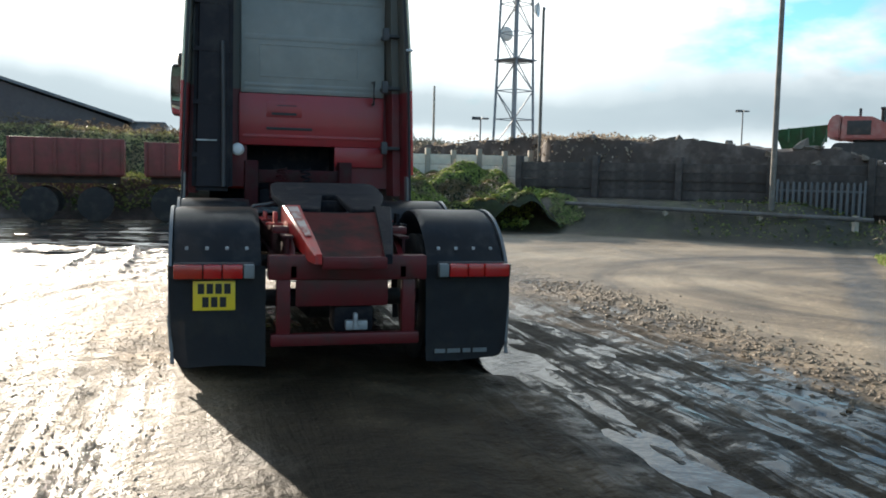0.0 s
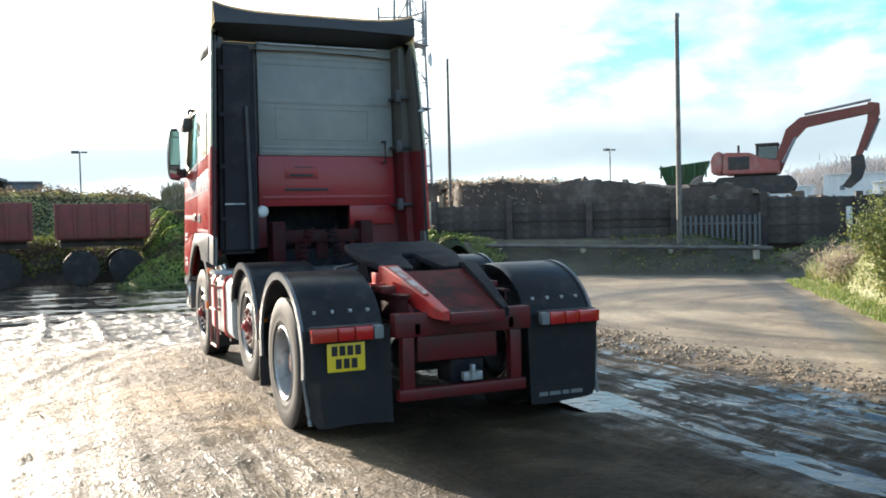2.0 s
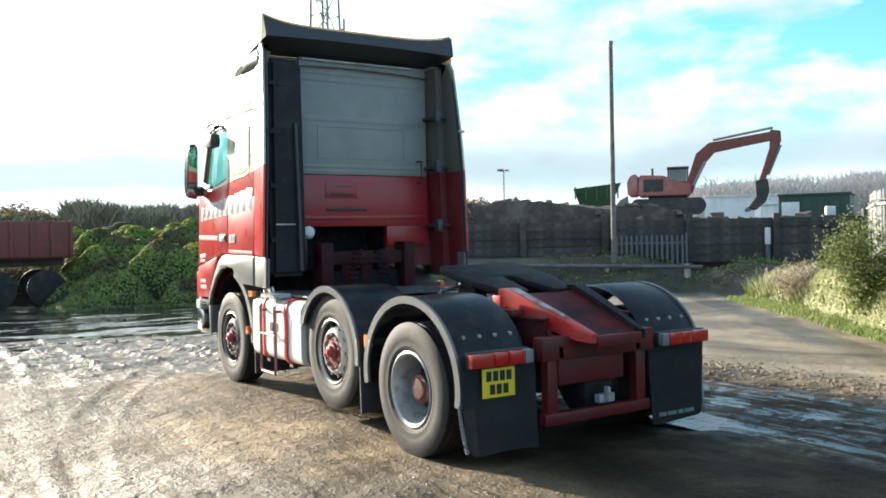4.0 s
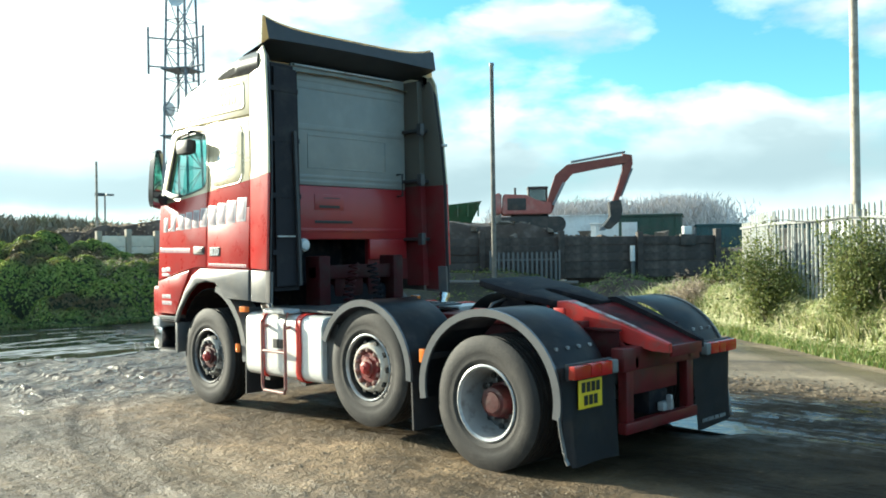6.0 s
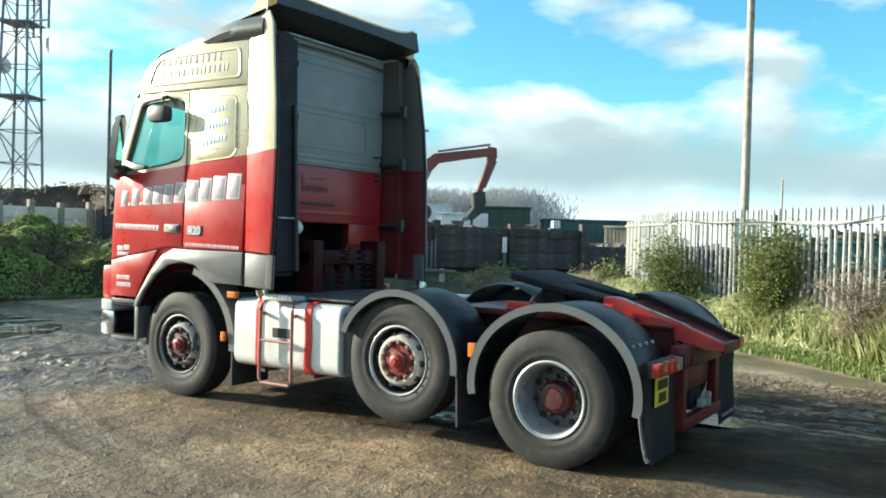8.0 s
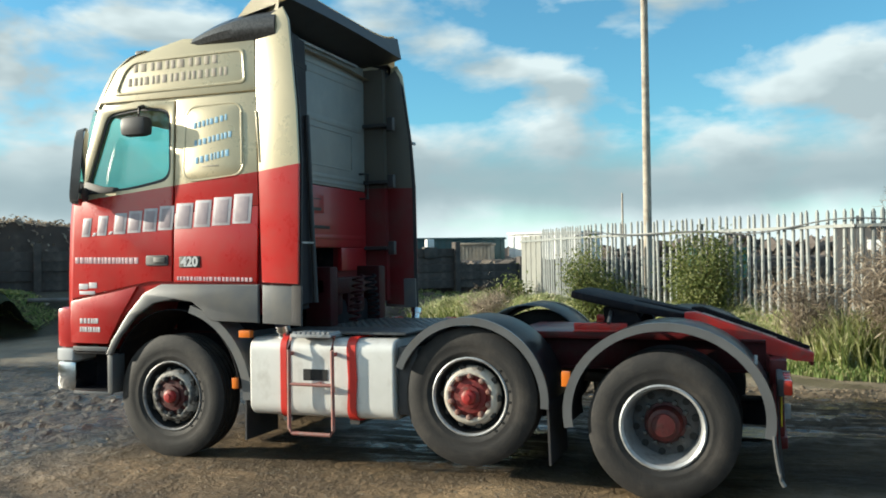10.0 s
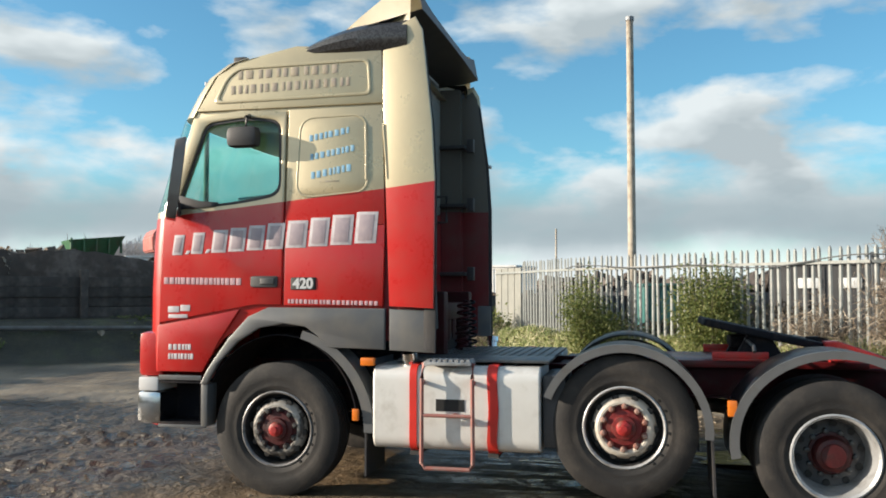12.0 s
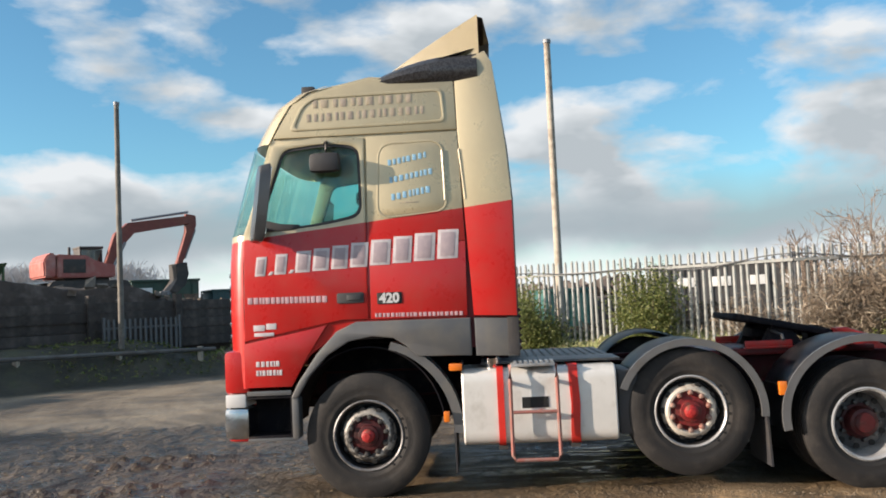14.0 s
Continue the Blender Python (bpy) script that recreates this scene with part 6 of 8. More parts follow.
field("scrub_bank", "soil_heap", -26, 2.5, 18.5, 31, 120, 60, left_scrub_h, "low scrubby bank behind the red trailers", "bank", frame_xy=lambda a, b: (a, b))
clad("scrub_cover", "bush_leaf", left_scrub_h, -22, 1.2, 19.5, 26, 26000, 0.13, 0.5, 97, "olive scrub and weeds over the low bank", "scrub", need=0.2)


def rise_h(x, y):
    return -0.3 + (3.05 + 0.25 * wave(x, y, 111, 7, 0.15, 1.0) + 0.12 * lumps(x, y, 112, 1.3)) * step(22.5, 30.5, y + 0.7 * wave(x, y, 113, 5, 0.2, 0.8)) * step(37.2, 34.0, y) * step(-26, -20, x) * step(4.5, 0.5, x)


field("grass_rise", "moss_shade", -27, 6, 22, 37.3, 150, 70, rise_h, "rough grassy rise behind the red trailers", "bank", frame_xy=lambda a, b: (a, b))
clad("rise_grass", "rise_straw", rise_h, -24, 4, 22.5, 36, 60000, 0.20, 0.22, 114, "rough olive and straw-coloured grass over the rise", "grass", need=0.1, slim=0.22)
clad("rise_scrub", "dark_scrub", rise_h, -24, 4, 29, 35.5, 9000, 0.22, 0.45, 117, "dark leafless scrub along the top of the rise", "scrub", need=1.6, slim=0.3)


def build_clods():
    """Lumps of churned mud and stone along the ridge beside the ruts and over the near ground."""
    rng = np.random.default_rng(101)
    n1, n2, n3 = 2600, 4200, 900
    y = np.concatenate([rng.uniform(-5.5, 4.5, n1), rng.uniform(-4.0, 7.0, n2), rng.uniform(4.0, 12.0, n3)])
    x = np.concatenate([3.75 + rng.normal(scale=0.3, size=n1), rng.uniform(-5.5, -1.3, n2), rng.uniform(-4.0, 2.5, n3)])
    r = np.concatenate([rng.uniform(0.006, 0.032, n1) ** 1.0, rng.uniform(0.004, 0.015, n2), rng.uniform(0.006, 0.02, n3)])
    z = ground_z(x, y)
    base = np.array([(0, 0, 1), (0.9, 0, 0.2), (0.2, 0.85, 0.3), (-0.8, 0.3, 0.25), (-0.3, -0.85, 0.3), (0.5, -0.6, 0.1), (0, 0, -0.5)])
    tri = np.array([(0, 1, 2), (0, 2, 3), (0, 3, 4), (0, 4, 5), (0, 5, 1), (6, 2, 1), (6, 3, 2), (6, 4, 3), (6, 5, 4), (6, 1, 5)])
    n = len(x)
    a = rng.uniform(0, 6.28, n)
    v = base[None] * rng.uniform(0.6, 1.3, (n, 7, 1)) * r[:, None, None]
    c, s = np.cos(a)[:, None], np.sin(a)[:, None]
    vx, vy = v[:, :, 0] * c - v[:, :, 1] * s, v[:, :, 0] * s + v[:, :, 1] * c
    verts = np.stack([vx + x[:, None], vy * 1.5 + y[:, None], v[:, :, 2] * 0.7 + z[:, None]], 2).reshape(-1, 3)
    faces = (tri[None] + 7 * np.arange(n)[:, None, None]).reshape(-1, 3)
    tagged(part("mud_clods", mesh_of("mud_clods", verts.tolist(), faces.tolist(), "clod"), ""), "small clods of mud and stones scattered on the yard", "mud clods", kind="stuff")


build_clods()


def build_gravel():
    """Pale grit lying over the track beside the lorry."""
    rng = np.random.default_rng(103)
    n = 6500
    x, y = rng.uniform(-6.5, -1.2, n), rng.uniform(-4.5, 5.5, n)
    keep = wave(x, y, 104, 7, 0.5, 4.0) > rng.uniform(-0.6, 0.6, n)
    x, y = x[keep], y[keep]
    n = len(x)
    r = rng.uniform(0.003, 0.011, n)
    z = ground_z(x, y)
    base = np.array([(0, 0, 0.8), (1, 0, 0), (-0.4, 0.9, 0), (-0.5, -0.8, 0)])
    a = rng.uniform(0, 6.28, n)
    c, s = np.cos(a)[:, None], np.sin(a)[:, None]
    v = base[None] * rng.uniform(0.7, 1.3, (n, 4, 1)) * r[:, None, None]
    verts = np.stack([v[:, :, 0] * c - v[:, :, 1] * s + x[:, None], v[:, :, 0] * s + v[:, :, 1] * c + y[:, None], v[:, :, 2] + z[:, None]], 2).reshape(-1, 3)
    tri = np.array([(0, 1, 2), (0, 2, 3), (0, 3, 1)])
    faces = (tri[None] + 4 * np.arange(n)[:, None, None]).reshape(-1, 3)
    tagged(part("gravel", mesh_of("gravel", verts.tolist(), faces.tolist(), "grit"), ""), "loose pale gravel and grit on the yard", "gravel", kind="stuff")


build_gravel()


def build_pebbles():
    """Wet stones pressed into the track on the lorry's near side."""
    rng = np.random.default_rng(131)
    n = 44000
    x, y = -1.25 - 4.6 * rng.uniform(0, 1, n) ** 1.2, rng.uniform(-6.3, 4.2, n)
    keep = wave(x * 1.3, y * 0.5, 132, 7, 0.5, 3.5) > rng.uniform(-0.7, 0.5, n)
    x, y = x[keep], y[keep]
    n = len(x)
    r = 0.004 + 0.014 * rng.uniform(0, 1, n) ** 3
    z = ground_z(x, y)
    base = np.array([(0, 0, 0.6), (0.95, 0, 0.1), (0.3, 0.9, 0.15), (-0.8, 0.55, 0.1), (-0.75, -0.6, 0.15), (0.35, -0.9, 0.1)])
    tri = np.array([(0, 1, 2), (0, 2, 3), (0, 3, 4), (0, 4, 5), (0, 5, 1)])
    a = rng.uniform(0, 6.28, n)[:, None]
    v = base[None] * rng.uniform(0.6, 1.3, (n, 6, 1)) * r[:, None, None]
    verts = np.stack([v[:, :, 0] * np.cos(a) - v[:, :, 1] * np.sin(a) + x[:, None], 1.25 * (v[:, :, 0] * np.sin(a) + v[:, :, 1] * np.cos(a)) + y[:, None], v[:, :, 2] * rng.uniform(0.5, 1.1, (n, 1)) + z[:, None] - 0.002], 2).reshape(-1, 3)
    faces = (tri[None] + 6 * np.arange(n)[:, None, None]).reshape(-1, 3)
    tagged(part("wet_pebbles", mesh_of("wet_pebbles", verts.tolist(), faces.tolist(), "wet_stone"), ""), "wet stones pressed into the muddy track", "pebbles", kind="stuff")


build_pebbles()

# ---------------------------------------------------------------- the lorry: forwards is +y, its near side is -x
LORRY = thing("tractor_unit", "red and gold three-axle lorry tractor unit standing without its trailer, muddy", "lorry")


def side(sg, proud=0.0):
    """Maps a sheet drawn in (y, z) on to the cab's side, which leans in a little towards the roof."""
    return lambda u, v, w: (sg * (1.25 - 0.033 * (v - 1.15) + proud + w), u, v)


def sheet(name, pts, material, parent=LORRY, sg=-1, holes=(), half=0.006, proud=0.0, bevel=0.004, r=0.0, label="", flare=0.0):
    ring = fillet(pts, r) if r else pts
    bm = mapped(plate(ring, holes, half, bevel), side(sg, proud))
    if flare:
        for v in bm.verts:
            v.co.x += sg * flare * (3.2 - v.co.y) / 0.43
    return part(name, bm, material, parent, label)


WINDOW = fillet([(4.95, 2.285), (4.71, 2.96), (4.35, 3.0), (4.07, 2.96), (4.06, 2.38), (4.45, 2.31)], [0.05, 0.08, 0.3, 0.09, 0.1, 0.3])
DOOR_WINDOW = fillet([(4.965, 2.275), (4.72, 2.975), (4.35, 3.015), (4.055, 2.975), (4.045, 2.365), (4.45, 2.295)], [0.05, 0.08, 0.3, 0.1, 0.11, 0.3])
SHELL = [(3.20, 1.30), (3.20, 3.52), (3.95, 3.58), (4.45, 3.48), (4.64, 3.38), (4.84, 3.03), (5.07, 2.25), (5.09, 1.3), (5.07, 0.97), (4.72, 0.97), (4.52, 1.22), (4.18, 1.45)]


def build_cab():
    for sg in (-1, 1):
        sheet("side_shell", SHELL, "cab_paint", sg=sg, holes=(WINDOW,), half=0.02, proud=-0.032, bevel=0.002)
        d = sheet("door", [(5.085, 1.345), (4.62, 1.43), (4.25, 1.495), (4.025, 1.495), (4.012, 3.045), (4.42, 3.07), (4.80, 3.02), (5.075, 2.25)], "cab_paint", sg=sg, holes=(DOOR_WINDOW,), half=0.012, proud=0.0, bevel=0.006)
        sheet("window_frame", DOOR_WINDOW, "black_plastic", d, sg, holes=(fillet([(4.938, 2.293), (4.706, 2.952), (4.35, 2.992), (4.079, 2.952), (4.069, 2.392), (4.45, 2.318)], [0.05, 0.07, 0.3, 0.09, 0.1, 0.3]),), half=0.006, proud=-0.006, bevel=0.001)
        g = sheet("window_pane", WINDOW, "cab_glass", d, sg, half=0.003, proud=-0.022, bevel=0.0005)
        g.visible_shadow = False
        sheet("window_base_trim", [(4.975, 2.265), (4.62, 2.285), (4.58, 2.32), (4.75, 2.335), (4.95, 2.39)], "black_plastic", d, sg, half=0.005, proud=0.017, bevel=0.002)
        sheet("door_handle", [(4.055, 1.632), (4.285, 1.632), (4.285, 1.722), (4.055, 1.722)], "black_plastic", d, sg, half=0.008, proud=0.014, r=0.02, label="black recessed door handle")
        sheet("handle_bar", [(4.08, 1.655), (4.2, 1.655), (4.2, 1.705), (4.08, 1.705)], "steel_nut", d, sg, half=0.006, proud=0.024, r=0.012)
        sheet("step_panel", [(5.095, 1.325), (4.64, 1.405), (4.38, 1.455), (4.55, 1.20), (4.69, 0.955), (5.09, 0.955)], "cab_paint", sg=sg, half=0.012, bevel=0.006)
        sheet("quarter_panel_low", [(3.19, 1.49), (4.0, 1.49), (4.0, 2.075), (3.18, 2.115)], "cab_paint", sg=sg, half=0.012, bevel=0.004)
        sheet("quarter_panel", [(3.18, 2.12), (4.0, 2.08), (3.99, 3.055), (3.21, 3.055)], "cab_paint", sg=sg, half=0.012, bevel=0.004)
        # pressed frame round the blind window
        rim = fillet([(3.925, 2.33), (3.895, 2.99), (3.335, 3.0), (3.305, 2.37)], 0.13)
        inn = fillet([(3.905, 2.35), (3.879, 2.971), (3.351, 2.981), (3.324, 2.389)], 0.115)
        sheet("pressed_frame", rim, "cab_paint", sg=sg, holes=(inn,), half=0.006, proud=0.012, bevel=0.005)
        sheet("blind_window", inn, "cab_paint", sg=sg, half=0.004, proud=0.012, bevel=0.002)
        sheet("roof_side", [(3.21, 3.075), (4.80, 3.075), (4.62, 3.37), (4.44, 3.46), (3.95, 3.555), (3.225, 3.50)], "cab_paint", sg=sg, half=0.012, bevel=0.006)
        sheet("roof_recess", fillet([(3.30, 3.14), (4.66, 3.13), (4.55, 3.35), (4.44, 3.43), (3.32, 3.44)], 0.06), "cab_paint", sg=sg, holes=(fillet([(3.325, 3.165), (4.61, 3.155), (4.53, 3.33), (4.43, 3.405), (3.345, 3.415)], 0.05),), half=0.007, proud=0.013, bevel=0.006)
        # glossy rolled edges of the blind window and the fairing's front
        pp = side(sg, 0.016)
        for ys, rr in (((3.333, 3.336, 3.343), 0.011), ((3.162, 3.18, 3.2), 0.009)):
            bm = bmesh.new()
            tube(bm, [pp(ys[0], 2.47, 0.0), pp(ys[1], 2.68, 0.0), pp(ys[2], 2.90, 0.0)], rr, 10)
            part("rolled_edge", bm, "gold_gloss", LORRY)
        # side fairing behind the cab
        sheet("side_fairing", [(2.775, 1.47), (3.135, 1.485), (3.205, 3.05), (3.215, 3.62), (2.945, 3.74), (2.885, 3.63), (2.80, 2.9), (2.772, 2.44)], "cab_paint", sg=sg, half=0.014, bevel=0.008, flare=0.055)
        sheet("fairing_edge", [(2.765, 1.14), (2.86, 1.16), (2.86, 2.44), (2.885, 2.9), (2.955, 3.55), (2.93, 3.62), (2.868, 3.5), (2.79, 2.9), (2.762, 2.44)], "flap_rubber", sg=sg, half=0.008, proud=-0.03, bevel=0.003, label="black rubber trailing edge of the side fairing", flare=0.055)
        # inner face takes the darkened copy of the cab paint, shade included
        sheet("fairing_liner", [(2.80, 1.16), (3.10, 1.18), (3.12, 3.55), (2.95, 3.68), (2.90, 3.6), (2.82, 2.9), (2.795, 2.44)], "liner_shade_paint", sg=sg, half=0.006, proud=-0.045, bevel=0.002, label="dusty painted inner face of the side fairing, shade put into its colour", flare=0.055)
        sheet("lower_fairing", [(2.775, 1.135), (3.13, 1.15), (3.135, 1.465), (2.775, 1.45)], "sill_grey", sg=sg, half=0.014, bevel=0.008, label="grey plastic lower fairing")
        sheet("sill", [(3.165, 1.155), (3.165, 1.468), (4.13, 1.475), (4.30, 1.40), (4.47, 1.22), (4.64, 0.98), (4.70, 0.86), (4.64, 0.86), (4.54, 1.03), (4.38, 1.20), (4.20, 1.31), (4.0, 1.345), (3.82, 1.325), (3.72, 1.26), (3.62, 1.165)], "sill_grey", sg=sg, half=0.02, proud=0.004, bevel=0.012, label="grey plastic wheel arch and sill")
        bm = bmesh.new()
        xa, xb = sorted((sg * 1.238, sg * 0.98))
        ring_o = [(4.05 + 0.79 * math.cos(a), 0.53 + 0.79 * math.sin(a)) for a in np.linspace(radians(105), radians(181), 14)]
        ring_i = [(4.05 + 0.71 * math.cos(a), 0.53 + 0.725 * math.sin(a)) for a in np.linspace(radians(181), radians(105), 14)]
        prism_x(bm, ring_o + ring_i, xa, xb)
        part("front_mudguard", bm, "sill_grey", LORRY)
        bm = bmesh.new()
        ring_o = [(4.07 + 0.655 * math.cos(a), 0.56 + 0.70 * math.sin(a)) for a in np.linspace(radians(5), radians(175), 20)]
        ring_i = [(4.07 + 0.645 * math.cos(a), 0.56 + 0.69 * math.sin(a)) for a in np.linspace(radians(175), radians(5), 20)]
        prism_x(bm, ring_o + ring_i, *sorted((sg * 1.17, sg * 0.55)))
        part("arch_liner", bm, "grease_shade_black", LORRY, "black inner lining of the wheel arch")
        part("side_marker", boxes((min(sg * 1.27, sg * 1.24), max(sg * 1.27, sg * 1.24), 3.375, 3.425, 0.61, 0.70), bevel=0.008), "lens_amber", LORRY, "amber side marker")
        # wide black air foil beside the deflector
        bm = bmesh.new()
        n = 14
        rings = []
        for k in range(n + 1):
            u = k / n
            y = 4.04 - 1.03 * u
            zt = 3.50 + 0.235 * math.sin(min(u * 1.25, 1) * math.pi / 2)
            zb = 3.475 - 0.02 * u
            bulge = 0.05 + 0.10 * math.sin(min(u * 1.6, 1) * math.pi / 2)
            ring = []
            for a in range(12):
                c, s = math.cos(2 * math.pi * a / 12), math.sin(2 * math.pi * a / 12)
                ring.append(bm.verts.new((sg * (1.10 + bulge * 0.9 * c if c > 0 else 1.10 + 0.11 * u ** 2 + bulge * (0.9 - 0.7 * u ** 2) * c), y, (zt + zb) / 2 + (zt - zb) / 2 * s * 1.02)))
            rings.append(ring)
        for r0, r1 in zip(rings, rings[1:]):
            for a in range(12):
                bm.faces.new((r0[a], r0[(a + 1) % 12], r1[(a + 1) % 12], r1[a]))
        bm.faces.new(rings[0]); bm.faces.new(rings[-1][::-1])
        part("air_foil", bm, "carbon", LORRY, "dark patterned air foil")

    # front: rounded corners carried round from side to side
    def front(zs, name, material, depth=0.34, inset=0.0):
        bm = bmesh.new()
        cols = []
        for z, ys in zs:
            half = 1.25 - 0.033 * (z - 1.15) - inset
            row = []
            for a in np.linspace(-1, 1, 25):
                x = half * math.sin(a * math.pi / 2) if abs(a) < 1 else half * a
                y = ys + depth * (1 - abs(x / half) ** 6) ** 0.6 if abs(x) < half else ys
                row.append((x, y, z))
            cols.append(row)
        for r in range(len(cols)):
            cols[r] = [bm.verts.new(p) for p in cols[r]]
        for r0, r1 in zip(cols, cols[1:]):
            for k in range(len(r0) - 1):
                bm.faces.new((r0[k], r0[k + 1], r1[k + 1], r1[k]))
        return part(name, bm, material, LORRY)

    front([(0.95, 5.06), (1.15, 5.08), (1.6, 5.09), (2.0, 5.085), (2.25, 5.065)], "front_panel", "cab_paint", 0.22)
    ws = front([(2.252, 5.065), (2.65, 4.95), (3.03, 4.84)], "windscreen", "cab_glass", 0.22)
    ws.visible_shadow = False
    front([(3.032, 4.84), (3.22, 4.74), (3.36, 4.65), (3.47, 4.49), (3.52, 4.3)], "roof_front", "cab_paint", 0.2)
    # roof skin
    bm = bmesh.new()
    rows = []
    for y, z in ((4.52, 3.49), (4.2, 3.55), (3.9, 3.585), (3.5, 3.58), (3.2, 3.56)):
        rows.append([bm.verts.new((x, y + (0.12 if y > 4.4 else 0) * (1 - (x / 1.2) ** 2), z + 0.05 * (1 - (x / 1.2) ** 2) - 0.08 * (abs(x) > 1.1))) for x in (-1.175, -1.05, -0.6, 0, 0.6, 1.05, 1.175)])
    for r0, r1 in zip(rows, rows[1:]):
        for k in range(6):
            bm.faces.new((r0[k], r0[k + 1], r1[k + 1], r1[k]))
    part("roof", bm, "gold_paint", LORRY)
    # roof deflector: rises to the rear, its rear edge dips between two horns
    bm = bmesh.new()
    rows = []
    xs = np.linspace(-1, 1, 21)
    for u in np.linspace(0, 1, 9):
        row = []
        for a in xs:
            half = 0.55 + 0.62 * u ** 0.85
            y = 4.02 - 1.03 * u + 0.10 * (1 - a * a) * (1 - u)
            z = 3.60 + 0.47 * u ** 0.85 - 0.085 * u * (1 - abs(a) ** 5)
            row.append(bm.verts.new((half * a + 0.06 * u ** 2 * max(a, 0.0) ** 3, y, z)))
        rows.append(row)
    for r0, r1 in zip(rows, rows[1:]):
        for k in range(20):
            bm.faces.new((r0[k], r0[k + 1], r1[k + 1], r1[k]))
    for e in (0, 20):
        low = [bm.verts.new((rows[i][e].co.x * 1.0 + (0.03 if e else -0.03), rows[i][e].co.y, 3.54)) for i in range(9)]
        for i in range(8):
            bm.faces.new((rows[i][e], rows[i + 1][e], low[i + 1], low[i]))
    bmesh.ops.solidify(bm, geom=bm.faces[:], thickness=0.012)
    part("roof_deflector", bm, "gold_gloss", LORRY)
    bm = bmesh.new()
    def out(a):
        return 0.06 * max(a, 0.0) ** 3

    top = [bm.verts.new((1.165 * a + out(a), 2.99, 4.052 - 0.085 * (1 - abs(a) ** 5))) for a in xs]
    edge = [bm.verts.new((1.17 * a + out(a), 2.945, 4.035 - 0.085 * (1 - abs(a) ** 5))) for a in xs]
    mid = [bm.verts.new((1.16 * a + out(a), 2.90, 3.83 - 0.02 * a * a)) for a in xs]
    low = [bm.verts.new((1.19 * a, 3.34, 3.70)) for a in xs]
    for r0, r1 in ((top, edge), (edge, mid), (mid, low)):
        for k in range(20):
            bm.faces.new((r0[k], r0[k + 1], r1[k + 1], r1[k]))
    part("deflector_back", bm, "black_plastic", LORRY, "dark inner back of the roof deflector")
    # back wall, set in between the fairings, with its pressed panels
    bm = bmesh.new()
    hull(bm, [(-1.195, 3.31, 1.78), (1.195, 3.31, 1.78), (1.13, 3.31, 3.69), (-1.13, 3.31, 3.69), (-1.195, 3.36, 1.78), (1.195, 3.36, 1.78), (1.13, 3.36, 3.69), (-1.13, 3.36, 3.69)])
    box(bm, -1.2, -0.56, 3.31, 3.36, 1.3, 1.78)
    box(bm, 0.46, 1.2, 3.31, 3.36, 1.3, 1.78)
    # the wall's shade is likewise put into its paint colour
    part("back_wall", bm, "liner_shade_paint", LORRY)
    # added columns that block sunlight leaking between cab and fairing
    for sg in (-1, 1):
        bm = bmesh.new()
        hull(bm, [(sg * 1.13, 3.06, 1.22), (sg * 1.215, 3.06, 1.22), (sg * 1.215, 3.32, 1.22), (sg * 1.10, 3.32, 1.22), (sg * 1.055, 3.06, 3.68), (sg * 1.14, 3.06, 3.68), (sg * 1.14, 3.32, 3.68), (sg * 1.025, 3.32, 3.68)])
        part("corner_seal", bm, "liner_shade_paint", LORRY, "added block that stops sun leaking between cab and fairing")
    earlier = set(LORRY.children)
    part("rear_panel_upper", boxes((-0.70, 0.93, 3.075, 3.12, 2.365, 3.655), bevel=0.012), "rear_grey", LORRY, "grey painted ribbed upper rear panel")
    # shallow pressed swages, closest under the top and above the red
    for z, h in ((2.405, 0.014), (2.46, 0.018), (2.99, 0.03), (3.42, 0.02), (3.50, 0.02)):
        part("rib", boxes((-0.66, 0.88, 3.069, 3.078, z - h, z + h), bevel=0.0042), "rear_grey", LORRY)
    part("hatch_frame", boxes((-0.5, 0.62, 3.068, 3.077, 2.55, 2.562), (-0.5, 0.62, 3.068, 3.077, 2.90, 2.912), (-0.5, -0.488, 3.068, 3.077, 2.562, 2.90), (0.608, 0.62, 3.068, 3.077, 2.562, 2.90), bevel=0.003), "rear_grey", LORRY)
    part("top_trim", boxes((-0.68, 0.72, 3.04, 3.08, 3.62, 3.645), bevel=0.008), "rim_silver", LORRY, "thin bright trim strip")
    part("rear_panel_lower", boxes((-0.72, 0.93, 3.07, 3.12, 1.78, 2.36), (0.36, 0.93, 3.07, 3.12, 1.55, 1.78), bevel=0.012), "rear_red", LORRY, "red painted lower rear panel")
    part("rib", boxes((-0.68, 0.9, 3.060, 3.072, 1.86, 1.90), bevel=0.0055), "rear_red", LORRY)
    # small pale notice with dark bars, and a slotted vent beneath it
    nt_ = part("notice", boxes((-0.42, -0.02, 3.062, 3.069, 2.10, 2.27), bevel=0.002), "rear_red", LORRY, "faded maker's notice")
    pieces("bar", boxes((-0.36, -0.08, 3.058, 3.062, 2.12, 2.15), (-0.30, -0.08, 3.058, 3.062, 2.225, 2.235)), "print_black", nt_)
    part("vent_slot", boxes((-0.42, 0.1, 3.060, 3.068, 1.955, 1.985), bevel=0.003), "print_black", LORRY)
    for ob in set(LORRY.children) - earlier:
        for o in (ob, *ob.children):
            o.data.transform(Matrix.Translation((0.085, 0.19 - 0.023 * 3.08, -0.037)) @ Matrix.Diagonal((1.023, 1.023, 1.023, 1.0)))
